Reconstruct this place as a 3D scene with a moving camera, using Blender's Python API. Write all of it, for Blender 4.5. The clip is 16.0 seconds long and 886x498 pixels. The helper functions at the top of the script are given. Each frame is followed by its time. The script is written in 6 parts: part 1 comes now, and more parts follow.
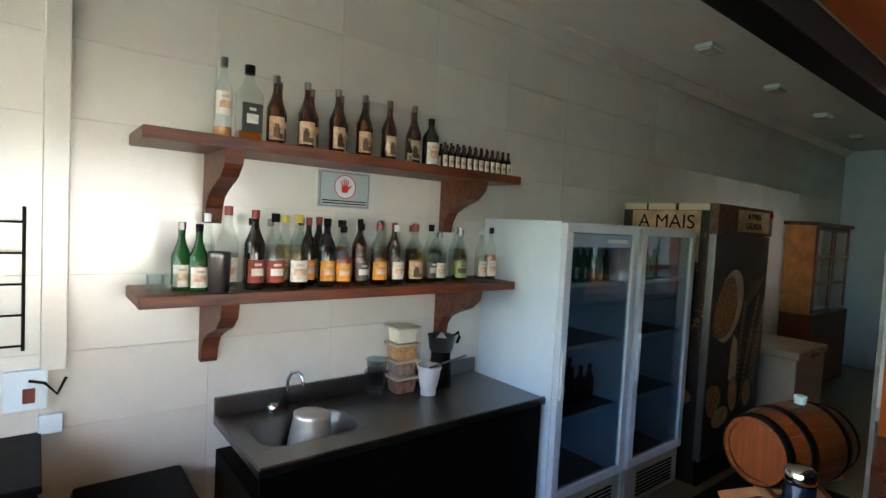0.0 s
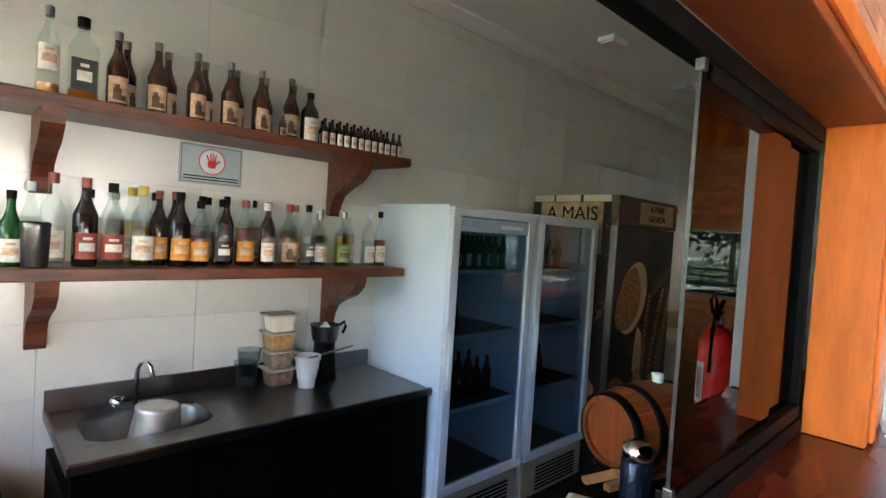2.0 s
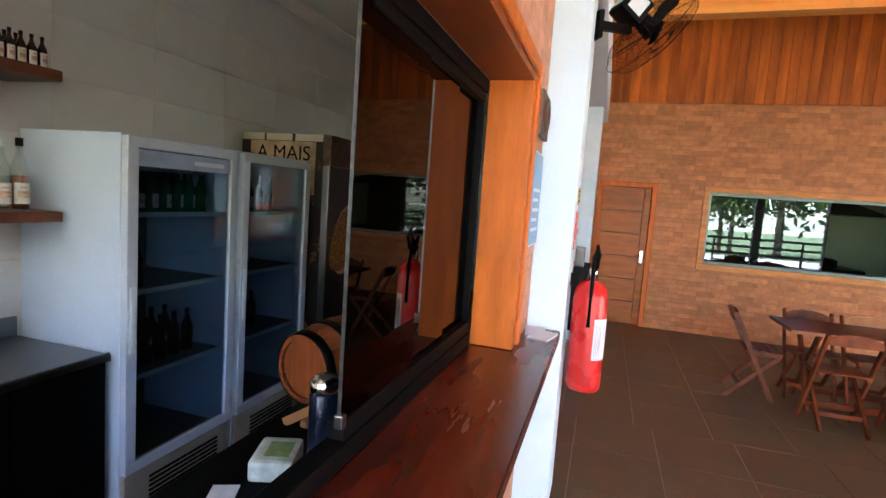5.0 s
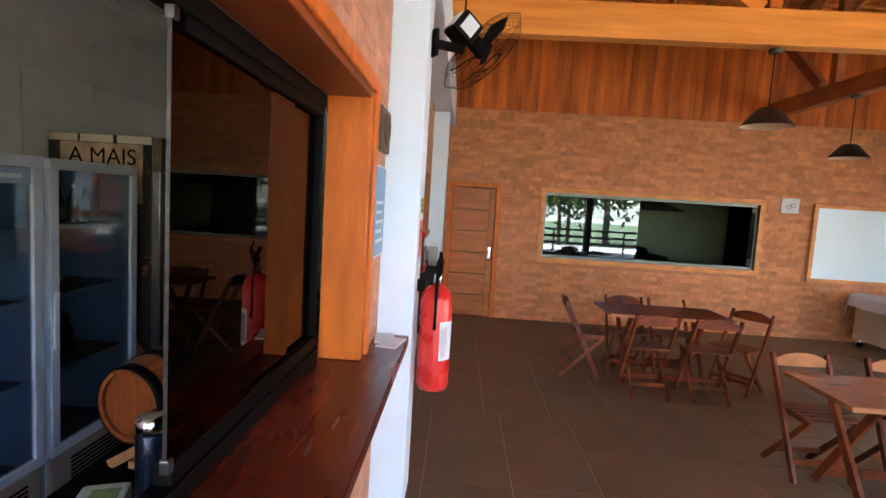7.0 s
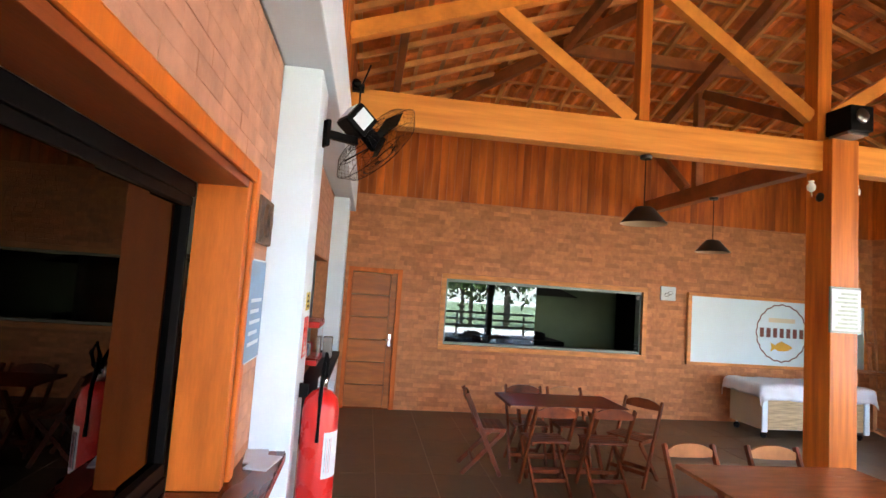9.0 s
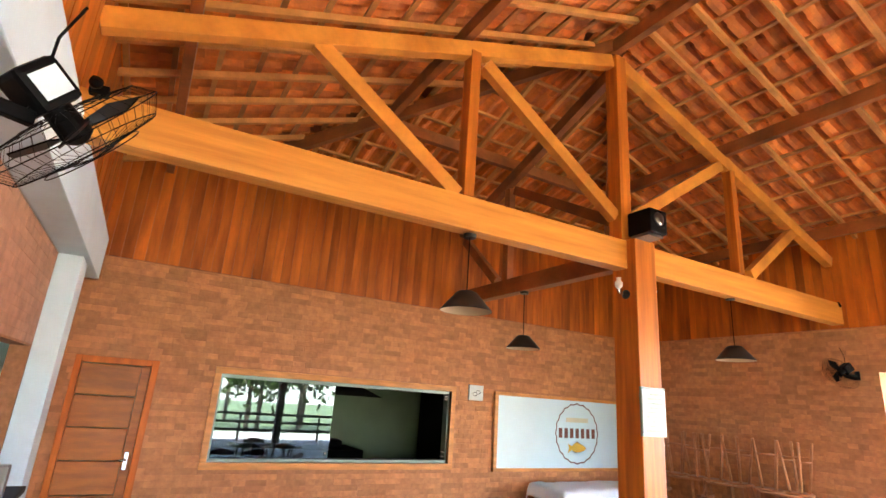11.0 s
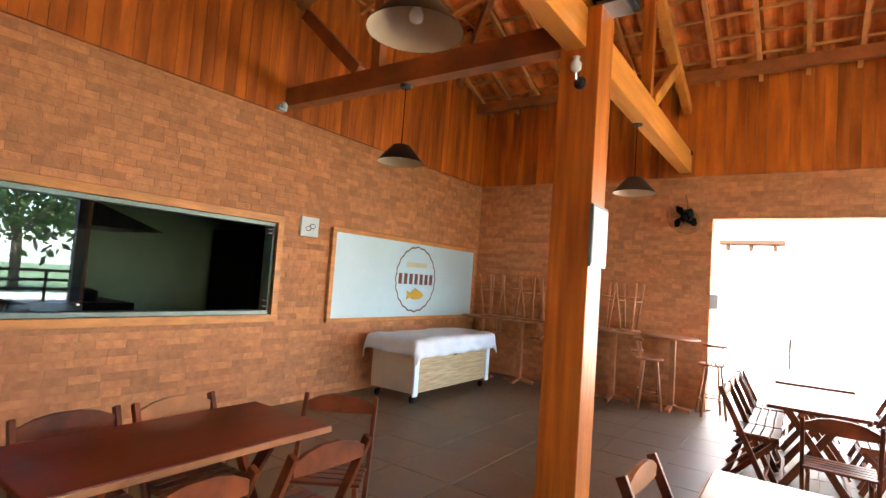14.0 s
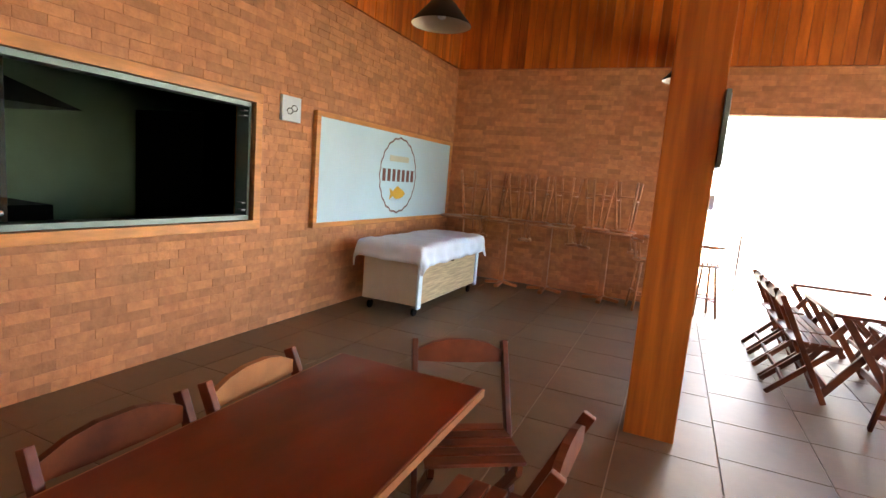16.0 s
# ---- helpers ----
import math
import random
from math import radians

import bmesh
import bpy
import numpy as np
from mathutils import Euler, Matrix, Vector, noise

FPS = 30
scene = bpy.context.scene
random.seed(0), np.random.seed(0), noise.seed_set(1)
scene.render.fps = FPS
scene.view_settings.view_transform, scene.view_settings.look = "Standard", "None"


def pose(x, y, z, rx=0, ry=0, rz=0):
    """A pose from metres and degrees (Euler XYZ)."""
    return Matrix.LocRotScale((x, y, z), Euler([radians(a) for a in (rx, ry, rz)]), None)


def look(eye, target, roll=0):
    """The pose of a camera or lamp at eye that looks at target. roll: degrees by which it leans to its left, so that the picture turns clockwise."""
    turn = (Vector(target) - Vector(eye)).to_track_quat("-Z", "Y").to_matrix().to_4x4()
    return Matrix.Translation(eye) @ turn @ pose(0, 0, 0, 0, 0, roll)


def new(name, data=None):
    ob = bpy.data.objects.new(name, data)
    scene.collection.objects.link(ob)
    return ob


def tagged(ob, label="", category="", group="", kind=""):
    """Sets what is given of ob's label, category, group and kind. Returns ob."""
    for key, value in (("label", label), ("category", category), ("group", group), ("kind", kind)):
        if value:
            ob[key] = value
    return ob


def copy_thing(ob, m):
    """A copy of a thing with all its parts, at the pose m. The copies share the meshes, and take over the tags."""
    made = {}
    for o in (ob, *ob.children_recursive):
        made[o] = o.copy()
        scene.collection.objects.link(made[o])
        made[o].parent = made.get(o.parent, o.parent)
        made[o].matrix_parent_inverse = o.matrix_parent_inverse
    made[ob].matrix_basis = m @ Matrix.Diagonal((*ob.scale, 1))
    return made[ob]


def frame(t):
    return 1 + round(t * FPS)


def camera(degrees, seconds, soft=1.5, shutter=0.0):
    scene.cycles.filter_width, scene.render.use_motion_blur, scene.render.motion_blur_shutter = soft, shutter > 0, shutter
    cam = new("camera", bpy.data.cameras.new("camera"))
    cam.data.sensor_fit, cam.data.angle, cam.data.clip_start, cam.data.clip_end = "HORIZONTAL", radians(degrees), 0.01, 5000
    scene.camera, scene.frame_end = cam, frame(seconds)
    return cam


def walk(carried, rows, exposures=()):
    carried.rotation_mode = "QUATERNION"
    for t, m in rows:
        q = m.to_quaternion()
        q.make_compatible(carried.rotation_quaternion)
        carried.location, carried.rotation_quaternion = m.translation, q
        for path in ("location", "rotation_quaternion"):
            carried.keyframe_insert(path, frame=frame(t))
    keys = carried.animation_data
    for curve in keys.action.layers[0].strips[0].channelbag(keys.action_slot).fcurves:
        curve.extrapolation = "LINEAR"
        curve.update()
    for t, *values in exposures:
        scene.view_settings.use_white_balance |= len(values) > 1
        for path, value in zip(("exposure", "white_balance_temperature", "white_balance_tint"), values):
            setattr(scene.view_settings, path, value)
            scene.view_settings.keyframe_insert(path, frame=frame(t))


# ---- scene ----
cam = camera(81.3, 16.0)
PATH = [
    (0, (0.085, 0.056, 1.778), (1.325, 1.623, 1.679), 3.0),
    (0.5, (0.181, 0.01, 1.777), (1.416, 1.581, 1.701), 3.0),
    (1, (0.295, -0.01, 1.741), (1.543, 1.552, 1.674), 3.1),
    (1.5, (0.409, -0.054, 1.701), (1.701, 1.47, 1.632), 3.3),
    (2, (0.48, -0.102, 1.662), (1.855, 1.35, 1.601), 3.6),
    (2.5, (0.527, -0.097, 1.643), (1.993, 1.262, 1.581), 3.7),
    (3, (0.577, -0.078, 1.622), (2.148, 1.156, 1.53), 3.9),
    (3.5, (0.611, -0.082, 1.613), (2.284, 1.005, 1.484), 4.0),
    (4, (0.621, -0.114, 1.621), (2.393, 0.797, 1.456), 4.0),
    (4.5, (0.626, -0.147, 1.628), (2.471, 0.602, 1.44), 4.1),
    (5, (0.633, -0.178, 1.635), (2.534, 0.41, 1.436), 4.1),
    (5.2, (0.639, -0.187, 1.635), (2.554, 0.352, 1.437), 4.1),
    (7.3, (0.585, -0.254, 1.739), (2.579, -0.259, 1.587), 3.6),
    (7.5, (0.577, -0.251, 1.752), (2.573, -0.295, 1.63), 3.7),
    (8, (0.581, -0.259, 1.78), (2.576, -0.389, 1.758), 3.9),
    (8.2, (0.608, -0.265, 1.788), (2.602, -0.424, 1.8), 3.9),
    (10.3, (1.266, -0.535, 1.804), (3.117, -1.144, 2.254), 4.1),
    (10.5, (1.405, -0.576, 1.785), (3.213, -1.281, 2.27), 4.2),
    (11, (1.705, -0.636, 1.832), (3.385, -1.564, 2.393), 4.0),
    (11.5, (2.016, -0.647, 1.823), (3.524, -1.799, 2.458), 4.4),
    (12, (2.328, -0.767, 1.771), (3.673, -2.089, 2.436), 4.6),
    (12.5, (2.696, -0.905, 1.726), (3.968, -2.295, 2.397), 4.7),
    (13, (3.053, -0.962, 1.659), (4.294, -2.401, 2.285), 4.8),
    (13.5, (3.437, -1.096, 1.554), (4.64, -2.647, 1.939), 4.5),
    (14, (3.791, -1.156, 1.49), (4.937, -2.791, 1.605), 4.1),
    (14.5, (4.152, -1.157, 1.491), (5.191, -2.864, 1.416), 4.1),
    (15, (4.48, -1.279, 1.461), (5.411, -3.042, 1.297), 4.3),
    (15.5, (4.805, -1.319, 1.447), (5.664, -3.111, 1.218), 4.5),
    (16, (5.161, -1.306, 1.462), (5.955, -3.121, 1.193), 4.7),
]
walk(cam, [(t, look(eye, target, roll)) for t, eye, target, roll in PATH],
     [(0, 5.05, 6600, 10), (2.5, 5.45, 6750, 14), (3.5, 6.0, 6700, 15), (4, 5.95, 6750, 16), (4.5, 5.3, 6800, 19), (5, 5.1, 6800, 21), (7.5, 4.8, 6950, 25), (8.2, 4.85, 7000, 25), (10.4, 5.3, 6950, 21), (11.5, 5.4, 7250, 22), (13.4, 5.55, 7150, 20), (14.2, 5.15, 6950, 16), (16, 5.2, 6900, 16)])

# ---- light: sky, sun ----
SUN_EL, SUN_AZ = 62.0, 20.0
world = bpy.data.worlds.new("sky")
scene.world = world
world.use_nodes = True
wn = world.node_tree
sky = wn.nodes.new("ShaderNodeTexSky")
sky.sky_type, sky.sun_disc = "NISHITA", False
sky.sun_elevation, sky.sun_rotation = radians(SUN_EL), radians(SUN_AZ)
wn.nodes["Background"].inputs[1].default_value = 0.15
wn.links.new(sky.outputs[0], wn.nodes["Background"].inputs[0])
sun = new("sun", bpy.data.lights.new("sun", "SUN"))
sun.data.energy, sun.data.angle, sun.data.color = 5.0, radians(0.6), (1.0, 0.95, 0.88)
_az, _el = radians(SUN_AZ), radians(SUN_EL)
sun.matrix_world = look((math.sin(_az) * math.cos(_el) * 40, math.cos(_az) * math.cos(_el) * 40, math.sin(_el) * 40), (0, 0, 0))


# ---- materials ----
def material(name, col, rough=0.6, metal=0.0, var=0.25, scale=6.0, stretch=(1, 1, 1), bump=0.15, fine=60.0, vary=0.0, island=0.0,
             spec=0.5, coat=0.0, alt=None, soft=0.1):
    """A surface with stains and grain at two scales; vary: by piece, island: by loose island of one mesh."""
    m = bpy.data.materials.new(name)
    m.use_nodes = True
    nt = m.node_tree
    n, ln = nt.nodes, nt.links
    b = n["Principled BSDF"]
    tc = n.new("ShaderNodeTexCoord")
    mp = n.new("ShaderNodeMapping")
    mp.inputs["Scale"].default_value = stretch
    ln.new(tc.outputs["Object"], mp.inputs["Vector"])
    src = mp.outputs[0]
    if vary:
        oi = n.new("ShaderNodeObjectInfo")
        ad = n.new("ShaderNodeVectorMath")
        ad.operation = "MULTIPLY_ADD"
        cb = n.new("ShaderNodeCombineXYZ")
        for k in range(3):
            ln.new(oi.outputs["Random"], cb.inputs[k])
        ln.new(cb.outputs[0], ad.inputs[0])
        ad.inputs[1].default_value = (37.0, 53.0, 71.0)
        ln.new(src, ad.inputs[2])
        src = ad.outputs[0]
    big = n.new("ShaderNodeTexNoise")
    big.inputs["Scale"].default_value, big.inputs["Detail"].default_value = scale, 5.0
    ln.new(src, big.inputs["Vector"])
    small = n.new("ShaderNodeTexNoise")
    small.inputs["Scale"].default_value, small.inputs["Detail"].default_value = fine, 4.0
    ln.new(src, small.inputs["Vector"])
    ramp = n.new("ShaderNodeValToRGB")
    lo = [c * (1 - var) for c in col] if alt is None else list(alt)
    hi = [min(1.0, c * (1 + var * 0.6)) for c in col]
    ramp.color_ramp.elements[0].color, ramp.color_ramp.elements[0].position = (*lo, 1), 0.32
    ramp.color_ramp.elements[1].color, ramp.color_ramp.elements[1].position = (*hi, 1), 0.68
    ln.new(big.outputs["Fac"], ramp.inputs[0])
    hsv = n.new("ShaderNodeHueSaturation")
    ln.new(ramp.outputs[0], hsv.inputs["Color"])
    val = n.new("ShaderNodeMath")
    val.operation = "MULTIPLY_ADD"
    ln.new(small.outputs["Fac"], val.inputs[0])
    val.inputs[1].default_value, val.inputs[2].default_value = var * 0.8, 1 - var * 0.4
    last = val.outputs[0]
    for amount, node, out in ((vary, "ShaderNodeObjectInfo", "Random"), (island, "ShaderNodeNewGeometry", "Random Per Island")):
        if amount:
            g = n.new(node)
            mm = n.new("ShaderNodeMath")
            mm.operation = "MULTIPLY_ADD"
            ln.new(g.outputs[out], mm.inputs[0])
            mm.inputs[1].default_value, mm.inputs[2].default_value = 2 * amount, 1 - amount
            m2 = n.new("ShaderNodeMath")
            m2.operation = "MULTIPLY"
            ln.new(mm.outputs[0], m2.inputs[0])
            ln.new(last, m2.inputs[1])
            last = m2.outputs[0]
    ln.new(last, hsv.inputs["Value"])
    ln.new(hsv.outputs[0], b.inputs["Base Color"])
    rr = n.new("ShaderNodeMath")
    rr.operation = "MULTIPLY_ADD"
    ln.new(big.outputs["Fac"], rr.inputs[0])
    rr.inputs[1].default_value, rr.inputs[2].default_value = soft, max(0.02, rough - soft / 2)
    ln.new(rr.outputs[0], b.inputs["Roughness"])
    b.inputs["Metallic"].default_value = metal
    b.inputs["Specular IOR Level"].default_value = spec
    b.inputs["Coat Weight"].default_value = coat
    b.inputs["Coat Roughness"].default_value = 0.15
    if bump:
        bp = n.new("ShaderNodeBump")
        bp.inputs["Strength"].default_value, bp.inputs["Distance"].default_value = bump, 0.01
        ln.new(small.outputs["Fac"], bp.inputs["Height"])
        ln.new(bp.outputs[0], b.inputs["Normal"])
    return m


def glass(name, col=(1, 1, 1), rough=0.0, thin=True, ior=1.45, gloss=(1, 1, 1)):
    m = bpy.data.materials.new(name)
    m.use_nodes = True
    n, ln = m.node_tree.nodes, m.node_tree.links
    if thin:
        n.remove(n["Principled BSDF"])
        tr, gl, mx = n.new("ShaderNodeBsdfTransparent"), n.new("ShaderNodeBsdfGlossy"), n.new("ShaderNodeMixShader")
        lw, pw, ma = n.new("ShaderNodeLayerWeight"), n.new("ShaderNodeMath"), n.new("ShaderNodeMath")
        lw.inputs[0].default_value = 0.5
        pw.operation, ma.operation = "POWER", "MULTIPLY_ADD"
        f0 = ((ior - 1) / (ior + 1)) ** 2
        pw.inputs[1].default_value = 4.0
        ma.inputs[1].default_value, ma.inputs[2].default_value = 1 - f0, f0
        ln.new(lw.outputs["Facing"], pw.inputs[0])
        ln.new(pw.outputs[0], ma.inputs[0])
        tr.inputs[0].default_value = (*col, 1)
        gl.inputs["Roughness"].default_value = rough
        gl.inputs["Color"].default_value = (*gloss, 1)
        ln.new(ma.outputs[0], mx.inputs[0])
        ln.new(tr.outputs[0], mx.inputs[1])
        ln.new(gl.outputs[0], mx.inputs[2])
        ln.new(mx.outputs[0], n["Material Output"].inputs[0])
    else:
        b = n["Principled BSDF"]
        b.inputs["Base Color"].default_value = (*col, 1)
        b.inputs["Transmission Weight"].default_value, b.inputs["Roughness"].default_value, b.inputs["IOR"].default_value = 1.0, rough, ior
    return m


def emitter(name, col, strength):
    m = bpy.data.materials.new(name)
    m.use_nodes = True
    b = m.node_tree.nodes["Principled BSDF"]
    b.inputs["Base Color"].default_value = (*col, 1)
    b.inputs["Emission Color"].default_value, b.inputs["Emission Strength"].default_value = (*col, 1), strength
    return m


WHITE = material("white_paint", (0.63, 0.80, 0.89), 0.55, var=0.06, scale=2.5, bump=0.06)
CEIL = material("ceiling_paint", (0.72, 0.71, 0.68), 0.8, var=0.05, scale=1.5, bump=0.04)
TILE_W = material("glazed_wall_tile", (0.66, 0.68, 0.64), 0.20, var=0.05, scale=2.0, bump=0.015, fine=8, vary=0.03, soft=0.08, spec=0.85)
GROUT = material("grout", (0.58, 0.58, 0.55), 0.9, var=0.15, scale=10)
BRICK = material("brick_slip", (0.50, 0.215, 0.086), 0.72, var=0.20, scale=13, bump=0.5, fine=45, vary=0.20, island=0.0, alt=(0.42, 0.168, 0.067))
BRICKS = material("brick_slip_joined", (0.50, 0.215, 0.086), 0.72, var=0.20, scale=13, bump=0.5, fine=45, island=0.20, alt=(0.42, 0.168, 0.067))
MORTAR = material("mortar", (0.44, 0.19, 0.088), 0.95, var=0.2, scale=20, bump=0.4)
SALMON = material("salmon_brick_slip", (0.50, 0.25, 0.15), 0.75, var=0.22, scale=7, bump=0.35, fine=40, vary=0.10, island=0.10)
BOARD = material("cladding_board", (0.52, 0.135, 0.014), 0.45, spec=0.3, var=0.38, scale=1.6, stretch=(4, 4, 0.6), bump=0.10, fine=22, vary=0.23, alt=(0.27, 0.064, 0.009))
BEAM = material("varnished_beam", (0.68, 0.262, 0.040), 0.42, var=0.25, scale=3.0, stretch=(1, 1, 1), bump=0.10, fine=22, vary=0.08, alt=(0.50, 0.165, 0.024))
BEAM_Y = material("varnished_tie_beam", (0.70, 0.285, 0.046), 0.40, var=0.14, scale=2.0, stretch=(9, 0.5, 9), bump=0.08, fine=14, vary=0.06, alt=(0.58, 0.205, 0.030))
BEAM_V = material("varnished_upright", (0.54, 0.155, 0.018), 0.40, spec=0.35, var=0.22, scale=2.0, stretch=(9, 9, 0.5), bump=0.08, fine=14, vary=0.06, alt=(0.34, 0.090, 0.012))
BEAM_D = material("dark_beam", (0.34, 0.105, 0.026), 0.5, var=0.3, scale=3.0, bump=0.15, fine=22, vary=0.12, alt=(0.19, 0.066, 0.02))
RAFTER = material("rafter_wood", (0.62, 0.26, 0.068), 0.6, var=0.3, scale=4, bump=0.2, fine=30, vary=0.15, island=0.15)
TERRA = material("terracotta", (0.76, 0.235, 0.042), 0.8, var=0.25, scale=5, bump=0.3, fine=50, vary=0.18, island=0.18, alt=(0.50, 0.145, 0.038))
FLOOR_T = material("floor_tile", (0.155, 0.106, 0.056), 0.42, var=0.22, scale=2.2, bump=0.05, fine=14, vary=0.06, island=0.06, soft=0.14)
FLOOR_G = material("floor_joint", (0.38, 0.32, 0.25), 0.85, var=0.15, scale=8)
TABLE_W = material("table_wood", (0.21, 0.034, 0.008), 0.32, spec=0.35, var=0.18, scale=1.6, stretch=(3, 1, 1), bump=0.03, fine=14, vary=0.08, alt=(0.105, 0.017, 0.005))
CHAIR_W = material("chair_wood", (0.18, 0.042, 0.011), 0.40, spec=0.3, var=0.35, scale=6, bump=0.1, fine=30, vary=0.25, alt=(0.07, 0.018, 0.007))
CHAIR_L = material("light_chair_wood", (0.42, 0.18, 0.066), 0.4, var=0.28, scale=6, bump=0.1, fine=30, vary=0.12)
BLACK = material("black_metal", (0.0035, 0.0032, 0.0032), 0.5, var=0.3, scale=12, bump=0.04, spec=0.08)
STEEL = material("brushed_steel", (0.18, 0.18, 0.18), 0.30, metal=1.0, var=0.06, scale=3, stretch=(1, 3, 3), bump=0.02)
CHROME = material("chrome", (0.8, 0.8, 0.82), 0.08, metal=1.0, var=0.04, bump=0)
SHELF_W = material("shelf_wood", (0.13, 0.038, 0.015), 0.42, var=0.4, scale=4, stretch=(1, 8, 8), bump=0.2, fine=20, alt=(0.05, 0.014, 0.007))
COUNTER_W = material("counter_wood", (0.13, 0.019, 0.007), 0.26, var=0.25, scale=2.2, stretch=(0.7, 4, 1), bump=0.04, fine=18, alt=(0.06, 0.010, 0.005), soft=0.16)
JAMB_W = material("jamb_wood", (0.60, 0.145, 0.016), 0.48, spec=0.3, var=0.22, scale=3, stretch=(5, 5, 0.8), bump=0.08, fine=24)
DOOR_W = material("door_wood", (0.42, 0.135, 0.028), 0.40, spec=0.3, var=0.3, scale=3, stretch=(1, 1.0, 6), bump=0.08, fine=24, vary=0.06)
FRIDGE = material("fridge_enamel", (0.60, 0.72, 0.82), 0.32, var=0.05, scale=3, bump=0.02)
# pale liner darkened: shade inside the fridges put into the colour
INSIDE = material("shaded_fridge_liner", (0.075, 0.095, 0.10), 0.5, var=0.08, scale=3, bump=0.02)
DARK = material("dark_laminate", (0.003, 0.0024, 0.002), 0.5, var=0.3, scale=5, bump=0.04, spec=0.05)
SMOKED = glass("smoked_glass", (0.035, 0.025, 0.02), 0.0, True, 1.6, (0.52, 0.47, 0.42))
PANE = glass("clear_pane", (0.93, 0.96, 0.95), 0.0, True, 1.45)
GROUND = material("pale_ground", (0.32, 0.30, 0.25), 0.9, var=0.2, scale=0.6, bump=0.3, fine=30)
RED = material("red_paint", (0.62, 0.022, 0.018), 0.28, var=0.1, scale=6, bump=0.02)
KITCHEN_W = material("kitchen_wall", (0.19, 0.27, 0.17), 0.7, var=0.1, scale=2, bump=0.05)
# darker frame wood: shade of the unlit soffit put into the colour
SOFFIT_W = material("shaded_soffit_wood", (0.24, 0.055, 0.012), 0.42, var=0.3, scale=3, stretch=(0.8, 5, 5), bump=0.08, fine=24, spec=0.35)
SEAL = material("scuffed_glass_edge", (0.02, 0.021, 0.02), 0.4, var=0.7, scale=60, bump=0.1)
PAPER = material("paper", (0.62, 0.71, 0.75), 0.7, var=0.05, scale=12, bump=0.03)


# ---- building helpers ----
def empty(name, m=None, **tags):
    ob = new(name)
    ob.empty_display_size = 0.1
    if m is not None:
        ob.matrix_basis = m
    return tagged(ob, **tags)


def mesh_of(name, bm, mat, smooth=False):
    me = bpy.data.meshes.new(name)
    bm.normal_update()
    bm.to_mesh(me)
    bm.free()
    me.materials.append(mat)
    if smooth:
        for p in me.polygons:
            p.use_smooth = True
    return me


def part(name, bm, mat, parent=None, label="", smooth=False, m=None):
    ob = new(name, bm if isinstance(bm, bpy.types.Mesh) else mesh_of(name, bm, mat, smooth))
    if m is not None:
        ob.matrix_basis = m
    ob.parent = parent
    return tagged(ob, label)


def thing(name, bm, mat, label, category, group="", kind="", smooth=False, m=None):
    ob = part(name, bm, mat, None, label, smooth, m)
    return tagged(ob, label, category, group, kind)


def box(x0, x1, y0, y1, z0, z1, bevel=0.0, bm=None):
    bm = bm or bmesh.new()
    r = bmesh.ops.create_cube(bm, size=1.0)
    for v in r["verts"]:
        v.co = Vector(((x0 + x1) / 2 + v.co.x * (x1 - x0), (y0 + y1) / 2 + v.co.y * (y1 - y0), (z0 + z1) / 2 + v.co.z * (z1 - z0)))
    if bevel:
        es = list({e for v in r["verts"] for e in v.link_edges})
        bmesh.ops.bevel(bm, geom=es, offset=bevel, segments=2, affect="EDGES", profile=0.6)
    return bm


def bar(p, q, w, h, bevel=0.0, up=(0, 0, 1), bm=None):
    """A beam of width w and height h from p to q."""
    bm = bm or bmesh.new()
    p, q = Vector(p), Vector(q)
    d = (q - p).normalized()
    s = d.cross(Vector(up))
    s = s.normalized() if s.length > 1e-4 else Vector((1, 0, 0))
    u = s.cross(d)
    vs = [bm.verts.new(e + s * (a * w / 2) + u * (b * h / 2)) for e in (p, q) for a, b in ((-1, -1), (1, -1), (1, 1), (-1, 1))]
    fs = [bm.faces.new([vs[i] for i in f]) for f in ((3, 2, 1, 0), (4, 5, 6, 7), (0, 1, 5, 4), (1, 2, 6, 5), (2, 3, 7, 6), (3, 0, 4, 7))]
    bmesh.ops.recalc_face_normals(bm, faces=fs)
    if bevel:
        bmesh.ops.bevel(bm, geom=list({e for f in fs for e in f.edges}), offset=bevel, segments=2, affect="EDGES", profile=0.6)
    return bm


def lathe(profile, n=20, bm=None, at=(0, 0, 0), caps=True):
    """A turned shape about z from (radius, height) rows."""
    bm = bm or bmesh.new()
    rings = []
    for r, z in profile:
        rings.append([bm.verts.new((at[0] + r * math.cos(2 * math.pi * k / n), at[1] + r * math.sin(2 * math.pi * k / n), at[2] + z)) for k in range(n)])
    for a, b in zip(rings, rings[1:]):
        for k in range(n):
            bm.faces.new((a[k], a[(k + 1) % n], b[(k + 1) % n], b[k]))
    if caps:
        bm.faces.new(rings[0][::-1])
        bm.faces.new(rings[-1])
    return bm


